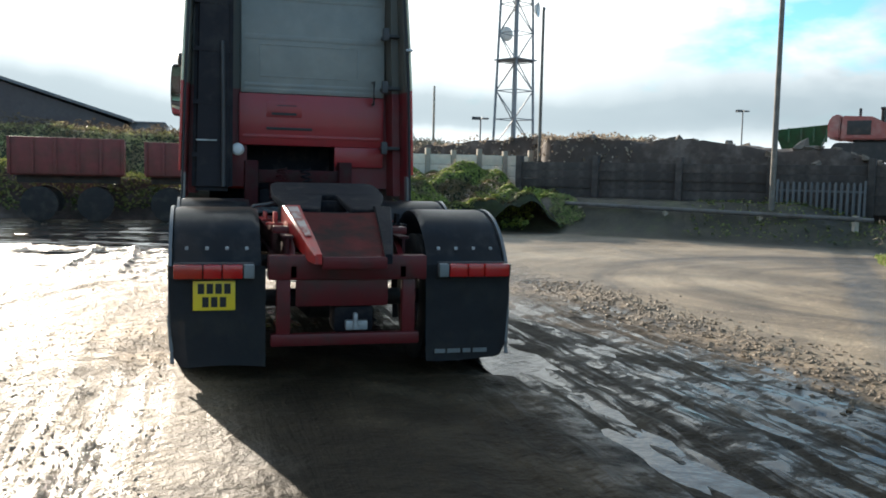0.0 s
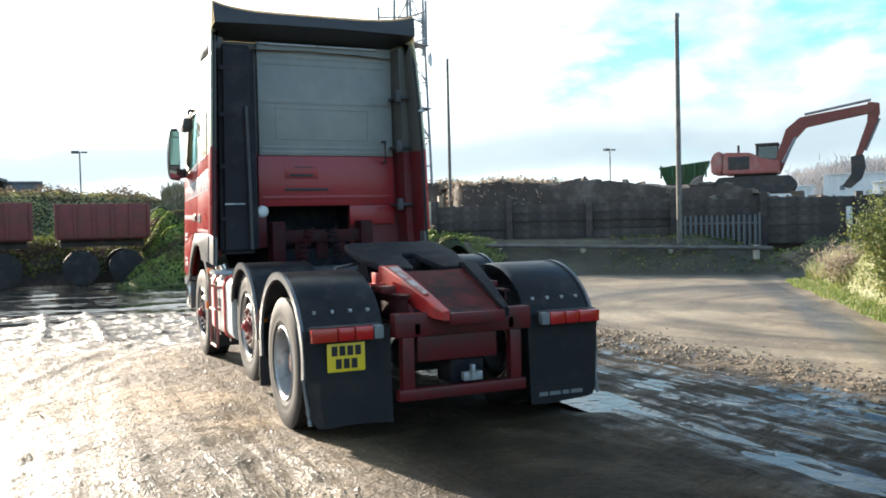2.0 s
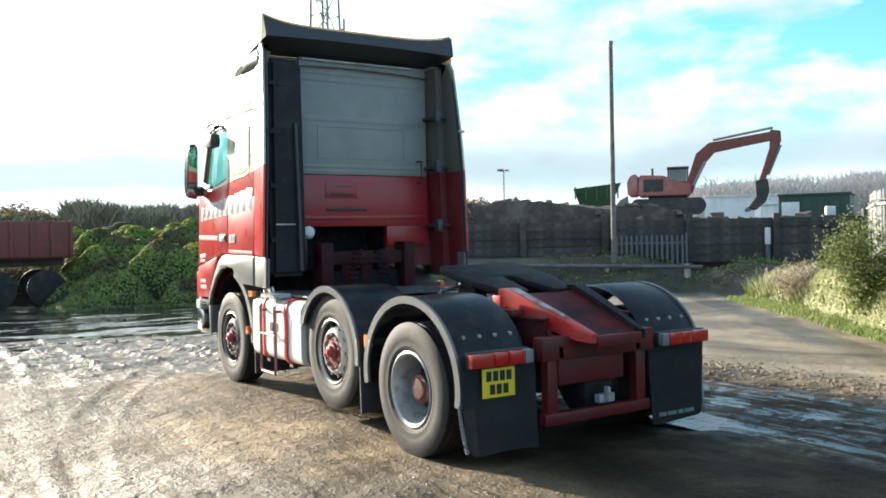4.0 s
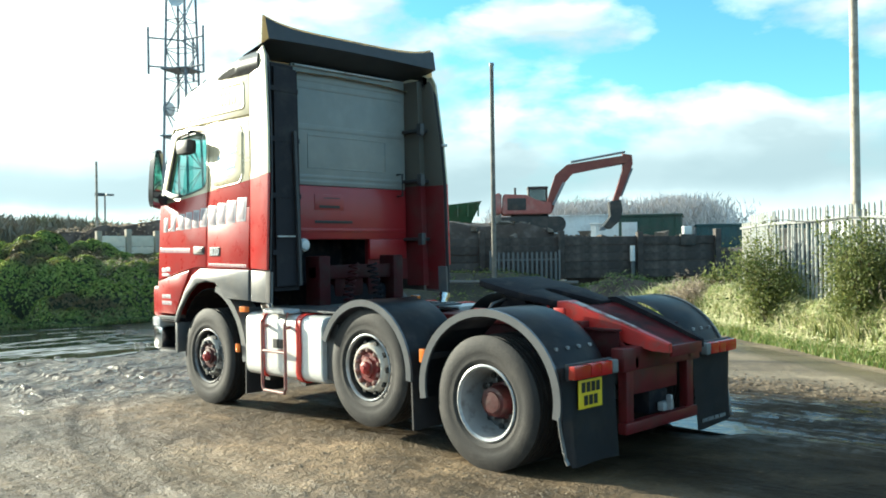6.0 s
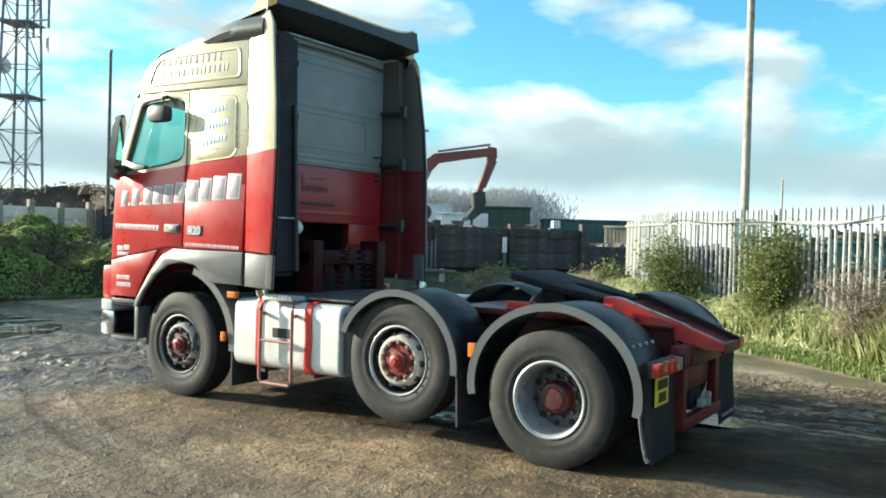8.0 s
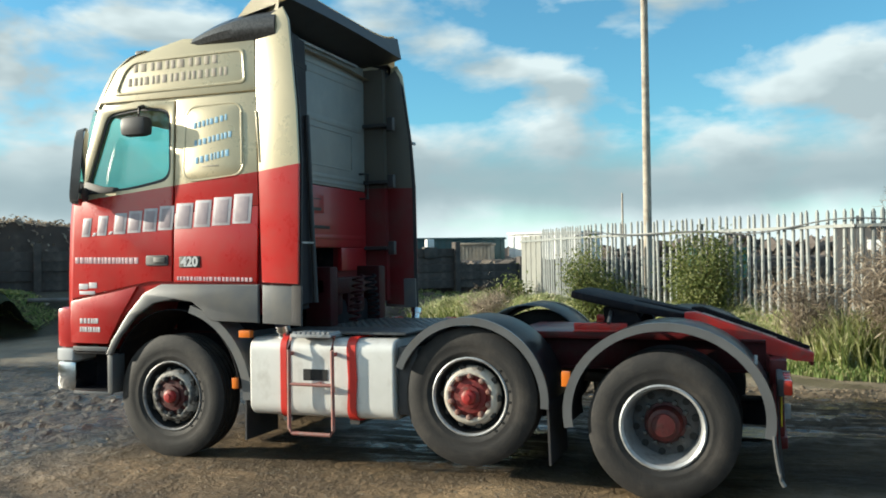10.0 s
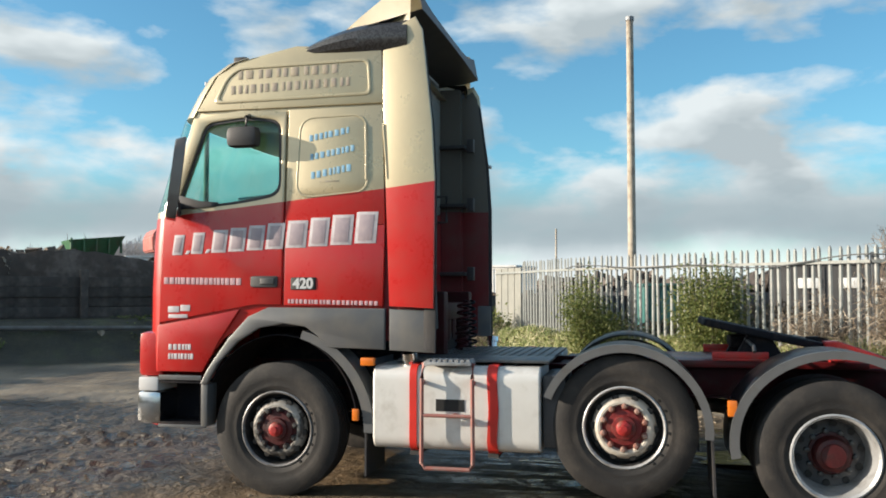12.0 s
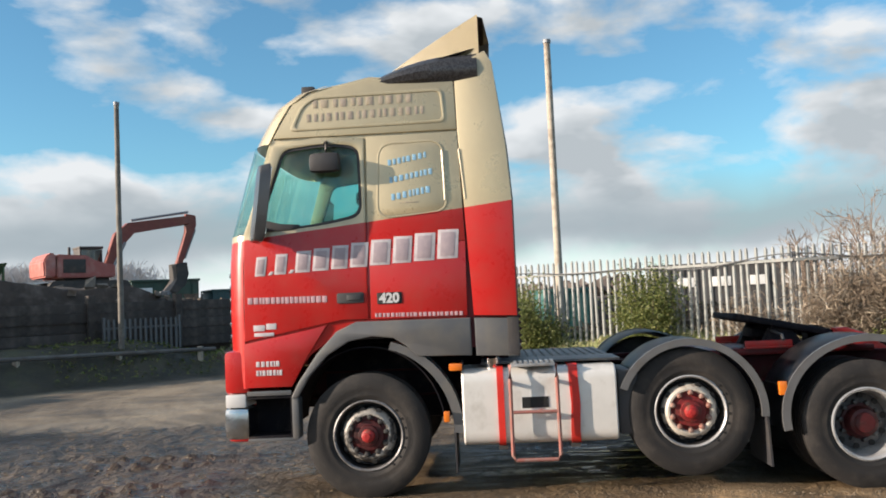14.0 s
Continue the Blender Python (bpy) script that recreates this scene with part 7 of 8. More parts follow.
    # recess sheets coloured black to paint in the shade of the hollow
    part("rear_recess", boxes((-0.58, 0.48, 3.80, 3.82, 1.3, 1.82), (-0.58, 0.48, 3.36, 3.80, 1.785, 1.80), (-0.585, -0.565, 3.36, 3.80, 1.3, 1.785), (0.465, 0.485, 3.36, 3.80, 1.3, 1.785)), "grease_shade_black", LORRY, "recess below the rear panel, shade put into its black sheets")
    # air intake column on the near side, behind the cab
    bm = bmesh.new()
    hull(bm, [(-1.17, 2.86, 1.25), (-0.73, 2.92, 1.25), (-0.73, 3.10, 1.25), (-1.17, 3.10, 1.25), (-1.12, 2.95, 3.6), (-0.72, 2.99, 3.6), (-0.72, 3.12, 3.6), (-1.12, 3.12, 3.6)])
    bmesh.ops.bevel(bm, geom=bm.edges[:], offset=0.05, segments=3, affect="EDGES")
    duct = part("air_intake", bm, "liner_dark", LORRY, "black plastic air intake column")
    for z in (1.62, 2.2, 2.78, 3.3):
        k = (z - 1.25) / 2.35
        bm = bmesh.new()
        hull(bm, [(-1.175 + 0.05 * k, 2.852 + 0.09 * k, z), (-0.755, 2.912 + 0.07 * k, z), (-0.755, 3.1, z), (-1.175 + 0.05 * k, 3.1, z), (-1.175 + 0.05 * k, 2.852 + 0.09 * k, z + 0.05), (-0.755, 2.912 + 0.07 * k, z + 0.05), (-0.755, 3.1, z + 0.05), (-1.175 + 0.05 * k, 3.1, z + 0.05)])
        part("duct_band", bm, "liner_dark", duct)
    bm = bmesh.new()
    tube(bm, [(-0.83, 2.87, 1.3), (-0.83, 2.90, 2.0), (-0.84, 2.93, 2.9)], 0.022, 8)
    part("duct_hose", bm, "black_plastic", duct)
    part("duct_clip", boxes((-1.12, -0.9, 2.845, 2.86, 1.80, 1.815)), "rim_silver", duct)
    # inside of the far fairing: stays, hinges and a grab handle
    for z in (1.75, 2.45, 3.05):
        bm = bmesh.new()
        box(bm, 0.99, 1.19, 3.00, 3.30, z + 0.01, z + 0.05, 0.01)
        box(bm, 0.95, 1.02, 2.90, 2.97, z - 0.04, z + 0.10, 0.01)
        part("fairing_stay", bm, "black_plastic", LORRY)
    bm = bmesh.new()
    tube(bm, [(0.90, 3.27, 2.56), (0.90, 3.17, 2.56), (0.90, 3.17, 2.30), (0.90, 3.27, 2.30)], 0.015, 8)
    part("grab_handle", bm, "black_plastic", LORRY)
    bm = bmesh.new()
    box(bm, 1.19, 1.27, 2.765, 2.79, 2.88, 2.91, 0.005)
    part("clip", bm, "rim_silver", LORRY)
    bm = bmesh.new()
    lathe_x(bm, [(0, 0), (0.0, 0.065), (0.05, 0.07), (0.075, 0.05), (0.09, 0.0)], 20)
    bmesh.ops.transform(bm, matrix=Matrix.Translation((-0.67, 3.06, 1.72)) @ Matrix.Rotation(-math.pi / 2, 4, "Z"), verts=bm.verts)
    part("work_lamp", bm, "lens_clear", LORRY, "round white rear work lamp")
    # marker lamp and aerial on the roof
    for sx in (-0.95, 0.95):
        part("roof_lamp", boxes((sx - 0.06, sx + 0.06, 4.46, 4.58, 3.49, 3.57), bevel=0.02), "black_plastic", LORRY)


build_cab()


def build_interior():
    part("cab_floor", boxes((-1.15, 1.15, 3.84, 5.05, 1.32, 1.40)), "interior_dark", LORRY)
    part("dashboard", boxes((-1.1, 1.1, 4.65, 5.1, 1.65, 2.12), bevel=0.06), "interior_dark", LORRY)
    part("headlining", boxes((-1.05, 1.05, 3.38, 4.55, 3.30, 3.34)), "interior_light", LORRY)
    part("bunk", boxes((-1.1, 1.1, 3.38, 3.80, 1.9, 2.15), bevel=0.06), "interior_cloth", LORRY)
    for sx in (-0.62, 0.62):
        s = part("seat", boxes((sx - 0.25, sx + 0.25, 3.95, 4.45, 1.75, 1.92), bevel=0.05), "interior_cloth", LORRY)
        bm = bmesh.new()
        box(bm, sx - 0.24, sx + 0.24, 3.88, 4.02, 1.85, 2.55, 0.05)
        box(bm, sx - 0.14, sx + 0.14, 3.86, 3.96, 2.55, 2.78, 0.04)
        part("seat_back", bm, "interior_cloth", s)
    bm = bmesh.new()
    pts = [(0.62 + 0.22 * math.cos(a), 4.62 + 0.10 * math.sin(a), 2.2 + 0.2 * math.sin(a)) for a in np.linspace(0, 2 * math.pi, 25)]
    tube(bm, pts, 0.018, 8)
    part("steering_wheel", bm, "black_plastic", LORRY)
    bm = bmesh.new()
    tube(bm, [(0.62, 4.75, 1.9), (0.62, 4.62, 2.2)], 0.03, 8)
    part("steering_column", bm, "black_plastic", LORRY)


build_interior()


def build_mirrors():
    for sg in (-1, 1):
        def turned(u, v, w):
            """u from the inner to the outer edge, v forwards from the glass, w up: the glass is turned in towards the driver."""
            return (sg * (1.30 + 0.16 * u + 0.02 * v), 4.92 - 0.09 * u + 0.085 * v - 0.13 * (w - 2.2), w - 0.03)

        ring = fillet([(0, 2.19), (1, 2.21), (1, 2.86), (0.1, 2.875)], [0.09, 0.3, 0.35, 0.2], 7)
        bm = bmesh.new()
        hull(bm, [turned(u, 0.0, w) for u, w in ring] + [turned(0.5 + (u - 0.5) * 0.85, 1.0, 2.53 + (w - 2.53) * 0.94) for u, w in ring])
        ends = [f for f in bm.faces if len(f.verts) > 4]
        bmesh.ops.bevel(bm, geom=list({e for f in ends for e in f.edges}), offset=0.016, segments=3, affect="EDGES", profile=0.6)
        h = part("wing_mirror", bm, "gloss_black", LORRY, "tall black mirror housing", 40)
        for z0, z1 in ((2.40, 2.83), (2.235, 2.385)):
            bm = bmesh.new()
            q = fillet([(0.08, z0), (0.92, z0), (0.92, z1), (0.08, z1)], 0.03)
            hull(bm, [turned(u, -0.04, w) for u, w in q] + [turned(u, 0.02, w) for u, w in q])
            part("mirror_glass", bm, "mirror_glass", h)
        for z0, z1, r in ((2.30, 2.30, 0.04), (2.25, 2.25, 0.035)):
            bm = bmesh.new()
            tube(bm, [(sg * 1.20, 4.955, z0), (sg * 1.30, 4.93, z0 - 0.02), (sg * 1.36, 4.90, z1 + 0.03)], r, 8)
            part("mirror_arm", bm, "black_plastic", h)
        x0, x1 = sorted((sg * 1.225, sg * 1.36))
        bm = boxes((x0, x1, 4.205, 4.47, 2.745, 2.915), bevel=0.055)
        k = part("kerb_mirror", bm, "black_plastic", LORRY, "small grey-black kerb mirror over the window")
        bm = bmesh.new()
        tube(bm, [(sg * 1.19, 4.34, 3.02), (sg * 1.26, 4.33, 3.0), (sg * 1.28, 4.33, 2.88)], 0.02, 8)
        part("mirror_arm", bm, "black_plastic", k)


build_mirrors()


def build_front():
    for sg in (-1, 1):
        x0, x1 = sorted((sg * 1.235, sg * 0.9))
        part("headlamp", boxes((x0, x1, 5.05, 5.28, 0.905, 1.27), bevel=0.05), "cab_paint", LORRY)
        part("indicator", boxes((min(sg * 1.245, sg * 0.9), max(sg * 1.245, sg * 0.9), 5.09, 5.27, 0.79, 0.905), bevel=0.02), "lens_clear", LORRY, "clear corner lamp")
        part("bumper_corner", boxes((x0, x1, 5.07, 5.29, 0.52, 0.79), bevel=0.05), "chrome", LORRY, "dented chrome bumper corner")
        xa, xb = sorted((sg * 1.24, sg * 0.95))
        st = part("entry_step", boxes((xa, xb, 4.70, 5.08, 0.53, 0.545), (xa, xb, 4.70, 5.08, 0.86, 0.875), (*((xb - 0.02, xb) if sg < 0 else (xa, xa + 0.02)), 4.70, 5.08, 0.54, 0.87), (xa, xb, 4.70, 4.715, 0.545, 0.86), bevel=0.002), "grease_shade_black", LORRY)
        pieces("step_edge", boxes((min(sg * 1.255, sg * 1.235), max(sg * 1.255, sg * 1.235), 4.66, 5.08, 0.505, 0.53), (min(sg * 1.255, sg * 1.235), max(sg * 1.255, sg * 1.235), 4.70, 5.08, 0.885, 0.925), bevel=0.006), "fender_lip", st)
        part("arch_end", boxes((min(sg * 1.262, sg * 1.1), max(sg * 1.262, sg * 1.1), 4.64, 4.70, 0.52, 0.86), bevel=0.015), "sill_grey", LORRY)
    part("bumper", boxes((-0.92, 0.92, 5.1, 5.36, 0.45, 0.95), bevel=0.06), "cab_paint", LORRY)
    part("grille", boxes((-0.8, 0.8, 5.30, 5.33, 1.3, 2.0), bevel=0.02), "black_plastic", LORRY)
    bm = bmesh.new()
    for k in range(6):
        box(bm, -0.78, 0.78, 5.325, 5.345, 1.36 + k * 0.11, 1.40 + k * 0.11, 0.006)
    pieces("grille_bar", bm, "chrome", LORRY)


build_front()


# ---- wheels: the x axis of each points outwards
def tyre_bm(half, r_out, r_in):
    bm = bmesh.new()
    prof = [(-half * 0.82, r_in), (-half * 0.98, r_in + 0.06), (-half, r_in + 0.14), (-half * 0.93, r_out - 0.03), (-half * 0.82, r_out)]
    for k in range(4):
        c = (-0.6 + 0.4 * k) * half
        prof += [(c - 0.012, r_out), (c - 0.010, r_out - 0.014), (c + 0.010, r_out - 0.014), (c + 0.012, r_out)]
    prof += [(half * 0.82, r_out), (half * 0.93, r_out - 0.03), (half, r_in + 0.14), (half * 0.997, r_in + 0.10), (half * 0.99, r_in + 0.096), (half * 0.97, r_in + 0.06), (half * 0.975, r_in + 0.05), (half * 0.97, r_in + 0.044), (half * 0.82, r_in)]
    lathe_x(bm, prof, 64, closed=True)
    return bm


WHEEL_MESH = {}


def wheel_parts(kind):
    """Meshes of one wheel: list of (name, mesh, label)."""
    if kind in WHEEL_MESH:
        return WHEEL_MESH[kind]
    out = []

    def keep(name, bm, material, label=""):
        for ob in (pieces(name, bm, material, None) if name in ("hand_hole", "wheel_nut") else [part(name, bm, material, None)]):
            out.append((name, ob.data, label))
            bpy.data.objects.remove(ob)

    r_out, r_in, half = 0.522, 0.292, 0.145
    keep("wheel", tyre_bm(half, r_out, r_in), "rubber", "dusty black lorry tyre")
    if kind != "drive":
        bm = bmesh.new()
        lathe_x(bm, [(0.118, 0.296), (0.128, 0.300), (0.134, 0.290), (0.124, 0.280), (0.11, 0.277)], 56)
        keep("rim", bm, *(("rim_silver", "worn pale steel rim") if kind == "steer" else ("rim_dull", "dull grimy steel rim")))
        # barrel coloured black to paint in the shaded gap between rim and disc
        bm = bmesh.new()
        lathe_x(bm, [(0.11, 0.277), (0.05, 0.268), (-0.01, 0.262), (-0.01, 0.238), (0.05, 0.232)], 56)
        keep("rim_barrel", bm, "rim_gap_black", "rim barrel, shade of the gap put into its black colour")
        bm = bmesh.new()
        lathe_x(bm, [(0.05, 0.232), (0.09, 0.222), (0.118, 0.203), (0.128, 0.188), (0.128, 0.172), (0.112, 0.164), (0.095, 0.16)], 56)
        keep("wheel_disc", bm, *(("rim_cream", "cream painted wheel disc, chipped") if kind == "steer" else ("rim_worn", "worn grey wheel disc with dark grime")))
        bm = bmesh.new()
        for k in range(10):
            a = 2 * math.pi * (k + 0.5) / 10
            cy, cz = 0.218 * math.cos(a), 0.218 * math.sin(a)
            lathe_x(bm, [(0.084, 0.027), (0.104, 0.024), (0.106, 0.0)], 12, cy=cy, cz=cz)
        keep("hand_hole", bm, "print_black")
        bm = bmesh.new()
        lathe_x(bm, [(0.095, 0.162), (0.10, 0.14), (0.115, 0.125), (0.118, 0.09), (0.14, 0.084), (0.145, 0.05)], 40)
        keep("hub", bm, *(("hub_rust", "rusty red hub flange") if kind == "steer" else ("hub_maroon", "dark maroon hub flange")))
        bm = bmesh.new()
        lathe_x(bm, [(0.142, 0.058), (0.168, 0.052), (0.176, 0.040), (0.178, 0.026), (0.192, 0.024), (0.194, 0.0)], 32)
        keep("hub_cap", bm, "hub_red", "red painted hub cap")
        bm = bmesh.new()
        for k in range(10):
            a = 2 * math.pi * k / 10
            cy, cz = 0.155 * math.cos(a), 0.155 * math.sin(a)
            lathe_x(bm, [(0.095, 0.026), (0.128, 0.024), (0.145, 0.012), (0.146, 0.0)], 8, cy=cy, cz=cz)
        keep("wheel_nut", bm, "nut_cream" if kind == "steer" else "steel_nut")
    else:
        bm = bmesh.new()
        lathe_x(bm, [(0.118, 0.296), (0.132, 0.300), (0.138, 0.288), (0.122, 0.270), (0.06, 0.262), (0.0, 0.250), (-0.07, 0.245), (-0.10, 0.235)], 56)
        keep("rim", bm, "rim_silver", "dirty silver deep-dish rim")
        bm = bmesh.new()
        lathe_x(bm, [(-0.10, 0.236), (-0.085, 0.20), (-0.08, 0.17), (-0.08, 0.10)], 56)
        keep("wheel_disc", bm, "rim_dark", "recessed dark grey wheel disc")
        bm = bmesh.new()
        for k in range(10):
            a = 2 * math.pi * (k + 0.5) / 10
            lathe_x(bm, [(-0.09, 0.026), (-0.074, 0.024), (-0.073, 0.0)], 14, cy=0.210 * math.cos(a), cz=0.210 * math.sin(a))
        keep("hand_hole", bm, "print_black")
        bm = bmesh.new()
        lathe_x(bm, [(-0.08, 0.150), (-0.055, 0.148), (-0.05, 0.128), (0.02, 0.122), (0.05, 0.112), (0.058, 0.085), (0.070, 0.08), (0.075, 0.0)], 36)
        keep("hub", bm, "hub_maroon", "dull dark red drive hub")
        bm = bmesh.new()
        for k in range(10):
            a = 2 * math.pi * k / 10
            lathe_x(bm, [(-0.08, 0.021), (-0.03, 0.020), (-0.022, 0.0)], 6, cy=0.160 * math.cos(a), cz=0.160 * math.sin(a))
        keep("wheel_nut", bm, "steel_nut")
    WHEEL_MESH[kind] = out
    return out


def wheel(kind, x, y, z, sg, spin=0.0, bare=False):
    rows = wheel_parts(kind)
    m = Matrix.Translation((x, y, z)) @ (Matrix.Identity(4) if sg > 0 else Matrix.Rotation(math.pi, 4, "Z")) @ Matrix.Rotation(spin, 4, "X")
    top = part(rows[0][0], rows[0][1], "", LORRY, rows[0][2])
    top.matrix_local = m
    for name, me, label in (rows[1:2] if bare else rows[1:]):
        part(name, me, "", top, label)
    return top


for sg in (-1, 1):
    wheel("front", sg * 1.075, 4.07, 0.515, sg, 0.2)
    wheel("steer", sg * 1.075, 1.385, 0.615, sg, 0.9)
    wheel("drive", sg * 1.095, -0.03, 0.462, sg, 0.5)
    wheel("drive", sg * 0.775, -0.03, 0.462, sg, 0.1, bare=True)
# short black stubs beside the rims of the near-side wheels
for cy0, cz0 in ((1.385, 0.615), (4.07, 0.515)):
    bm = bmesh.new()
    for k in range(7):
        a = radians(-50 + k * 15)
        lathe_x(bm, [(-1.195, 0.011), (-1.216, 0.010), (-1.217, 0.0)], 8, cy=cy0 - 0.318 * math.cos(a), cz=cz0 + 0.318 * math.sin(a))
    pieces("nut_guard", bm, "print_black", LORRY)


def build_chassis():
    for sx in (-0.43, 0.43):
        xa, xb = sx - 0.04, sx + 0.04
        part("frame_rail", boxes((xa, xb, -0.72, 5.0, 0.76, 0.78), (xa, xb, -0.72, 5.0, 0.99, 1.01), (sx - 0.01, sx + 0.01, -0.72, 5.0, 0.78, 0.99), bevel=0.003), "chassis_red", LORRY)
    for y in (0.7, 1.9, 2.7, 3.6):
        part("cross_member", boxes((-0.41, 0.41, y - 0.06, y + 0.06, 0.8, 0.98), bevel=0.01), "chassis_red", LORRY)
    for y, z in ((-0.03, 0.462), (1.385, 0.61), (4.07, 0.5)):
        bm = bmesh.new()
        lathe_x(bm, [(-0.95, 0.0), (-0.95, 0.06), (-0.3, 0.075), (-0.2, 0.17 if y < 1 else 0.075), (0.2, 0.17 if y < 1 else 0.075), (0.3, 0.075), (0.95, 0.06), (0.95, 0.0)], 20, cy=y, cz=z)
        part("axle", bm, "digger_dark", LORRY)
    bm = bmesh.new()
    tube(bm, [(0, 0.2, 0.6), (0, 2.6, 0.85)], 0.06, 12)
    part("prop_shaft", bm, "digger_dark", LORRY)
    part("engine", boxes((-0.45, 0.45, 2.95, 4.6, 0.55, 1.3), bevel=0.08), "grease_shade_black", LORRY)
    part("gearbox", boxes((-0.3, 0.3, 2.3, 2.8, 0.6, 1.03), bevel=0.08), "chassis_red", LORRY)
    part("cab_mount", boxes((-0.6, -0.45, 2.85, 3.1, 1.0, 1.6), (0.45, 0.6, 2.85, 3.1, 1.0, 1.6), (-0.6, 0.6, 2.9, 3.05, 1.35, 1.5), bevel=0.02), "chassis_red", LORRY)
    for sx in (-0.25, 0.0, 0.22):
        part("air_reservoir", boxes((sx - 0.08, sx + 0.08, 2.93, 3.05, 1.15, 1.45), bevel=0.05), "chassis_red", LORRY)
    # coiled air lines behind the cab
    for sx, mt in ((-0.24, "chassis_red"), (0.1, "grease_shade_black")):
        bm = bmesh.new()
        tube(bm, [(sx + 0.05 * math.cos(a) + 0.04 * math.sin(a * 0.09 + sx * 9), 2.77 + 0.05 * math.sin(a), 1.10 + 0.0095 * a) for a in np.linspace(0, 44, 200)], 0.011, 5)
        part("air_line", bm, mt, LORRY)
    # deck
    part("deck_plate", boxes((-0.62, 0.62, 1.95, 3.05, 1.055, 1.075), bevel=0.004), "deck_plate", LORRY, "grey chequer-plate catwalk")
    bm = bmesh.new()
    for k in range(14):
        for j in range(9):
            box(bm, -0.58 + j * 0.135, -0.52 + j * 0.135, 2.0 + k * 0.074, 2.02 + k * 0.074, 1.074, 1.081)
    tagged(part("stud_pattern", bm, "deck_plate", LORRY), kind="stuff")
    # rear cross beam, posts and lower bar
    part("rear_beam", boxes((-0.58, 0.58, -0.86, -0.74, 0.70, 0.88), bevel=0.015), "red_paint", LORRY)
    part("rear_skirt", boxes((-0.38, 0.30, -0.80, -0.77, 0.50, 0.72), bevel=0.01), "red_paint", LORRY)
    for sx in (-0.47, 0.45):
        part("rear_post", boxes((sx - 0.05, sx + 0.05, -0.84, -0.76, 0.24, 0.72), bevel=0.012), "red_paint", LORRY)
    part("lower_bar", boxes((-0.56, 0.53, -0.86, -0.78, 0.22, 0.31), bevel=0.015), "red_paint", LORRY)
    part("tow_pin", boxes((-0.02, 0.14, -0.86, -0.8, 0.33, 0.40), (0.03, 0.06, -0.9, -0.85, 0.34, 0.46), bevel=0.01), "rim_silver", LORRY)
    part("tow_jaw", boxes((-0.1, 0.2, -0.78, -0.5, 0.3, 0.5), bevel=0.04), "grease_shade_black", LORRY)
    # top plates and the two ramps
    part("sub_frame", boxes((-0.52, 0.52, -0.42, 1.25, 1.005, 1.06), bevel=0.008), "red_paint", LORRY)
    for sx in (-0.52, 0.52):
        part("angle_iron", boxes((sx - 0.04, sx + 0.04, 0.30, 0.72, 1.062, 1.075), (sx - 0.006, sx + 0.006, 0.30, 0.72, 1.075, 1.13), bevel=0.002), "ramp_red", LORRY, "red painted angle iron on the frame")
    for sx in (-1, 1):
        # a wedge that runs inwards and down to a blunt tip
        bm = bmesh.new()
        rings = []
        for y, xo, xi, zl, zt in ((-0.13, 0.435, 0.30, 1.07, 1.212), (-0.22, 0.43, 0.30, 1.05, 1.215), (-0.62, 0.365, 0.265, 0.925, 1.075), (-0.93, 0.305, 0.235, 0.845, 0.955), (-1.06, 0.275, 0.225, 0.835, 0.905)):
            rings.append([bm.verts.new((sx * x, y, z)) for x, z in ((xo, zl), (xo, zt - 0.012), (xo - 0.012, zt), (xi, zt), (xi, zl))])
        for r0, r1 in zip(rings, rings[1:]):
            for k in range(5):
                bm.faces.new((r0[k], r0[(k + 1) % 5], r1[(k + 1) % 5], r1[k]))
        bm.faces.new(rings[0]); bm.faces.new(rings[-1][::-1])
        # the far ramp is black instead of red: its shade is in the colour
        ramp = part("ramp", bm, "ramp_red" if sx < 0 else "grease_shade_black", LORRY, "sloping red coupling ramp, scraped" if sx < 0 else "greasy coupling ramp, shade put into its black colour")
        part("ramp_tab", boxes((*sorted((sx * 0.36, sx * 0.56)), -0.24, -0.14, 1.06, 1.075), (*sorted((sx * 0.47, sx * 0.50)), -0.24, -0.14, 1.075, 1.16), bevel=0.004), "ramp_red" if sx < 0 else "grease_shade_black", ramp)
        if sx < 0:
            bm = bmesh.new()
            hull(bm, [(-0.40, -0.26, 1.2085), (-0.32, -0.26, 1.2085), (-0.27, -0.80, 1.018), (-0.315, -0.80, 1.018), (-0.40, -0.26, 1.203), (-0.32, -0.26, 1.203), (-0.27, -0.80, 1.012), (-0.315, -0.80, 1.012)])
            part("worn_strip", bm, "worn_metal", ramp, "bare scraped metal on the ramp")
        bm = bmesh.new()
        yz = [(-0.15, 1.0), (-0.15, 1.1), (-0.70, 0.92), (-0.86, 0.80), (-0.86, 0.72), (-0.7, 0.78)]
        prism_x(bm, yz, *sorted((sx * 0.38, sx * 0.42)))
        part("ramp_bracket", bm, "red_paint", LORRY)
    # dark sloping plate between the ramps
    bm = bmesh.new()
    rows_ = []
    for y, z in ((-0.10, 1.165), (-0.22, 1.165), (-0.62, 1.035), (-0.93, 0.925), (-1.04, 0.885)):
        k = (y + 0.1) / -0.94
        rows_.append([bm.verts.new((x, y, z - 0.012 * math.sin((x + 0.3) / 0.62 * math.pi))) for x in np.linspace(-0.30 + 0.06 * k, 0.31 - 0.06 * k, 7)])
    for r0, r1 in zip(rows_, rows_[1:]):
        for k in range(6):
            bm.faces.new((r0[k], r0[k + 1], r1[k + 1], r1[k]))
    bmesh.ops.solidify(bm, geom=bm.faces[:], thickness=0.014)
    part("tail_plate", bm, "tail_grease", LORRY, "greasy dark red plate sloping between the ramps")
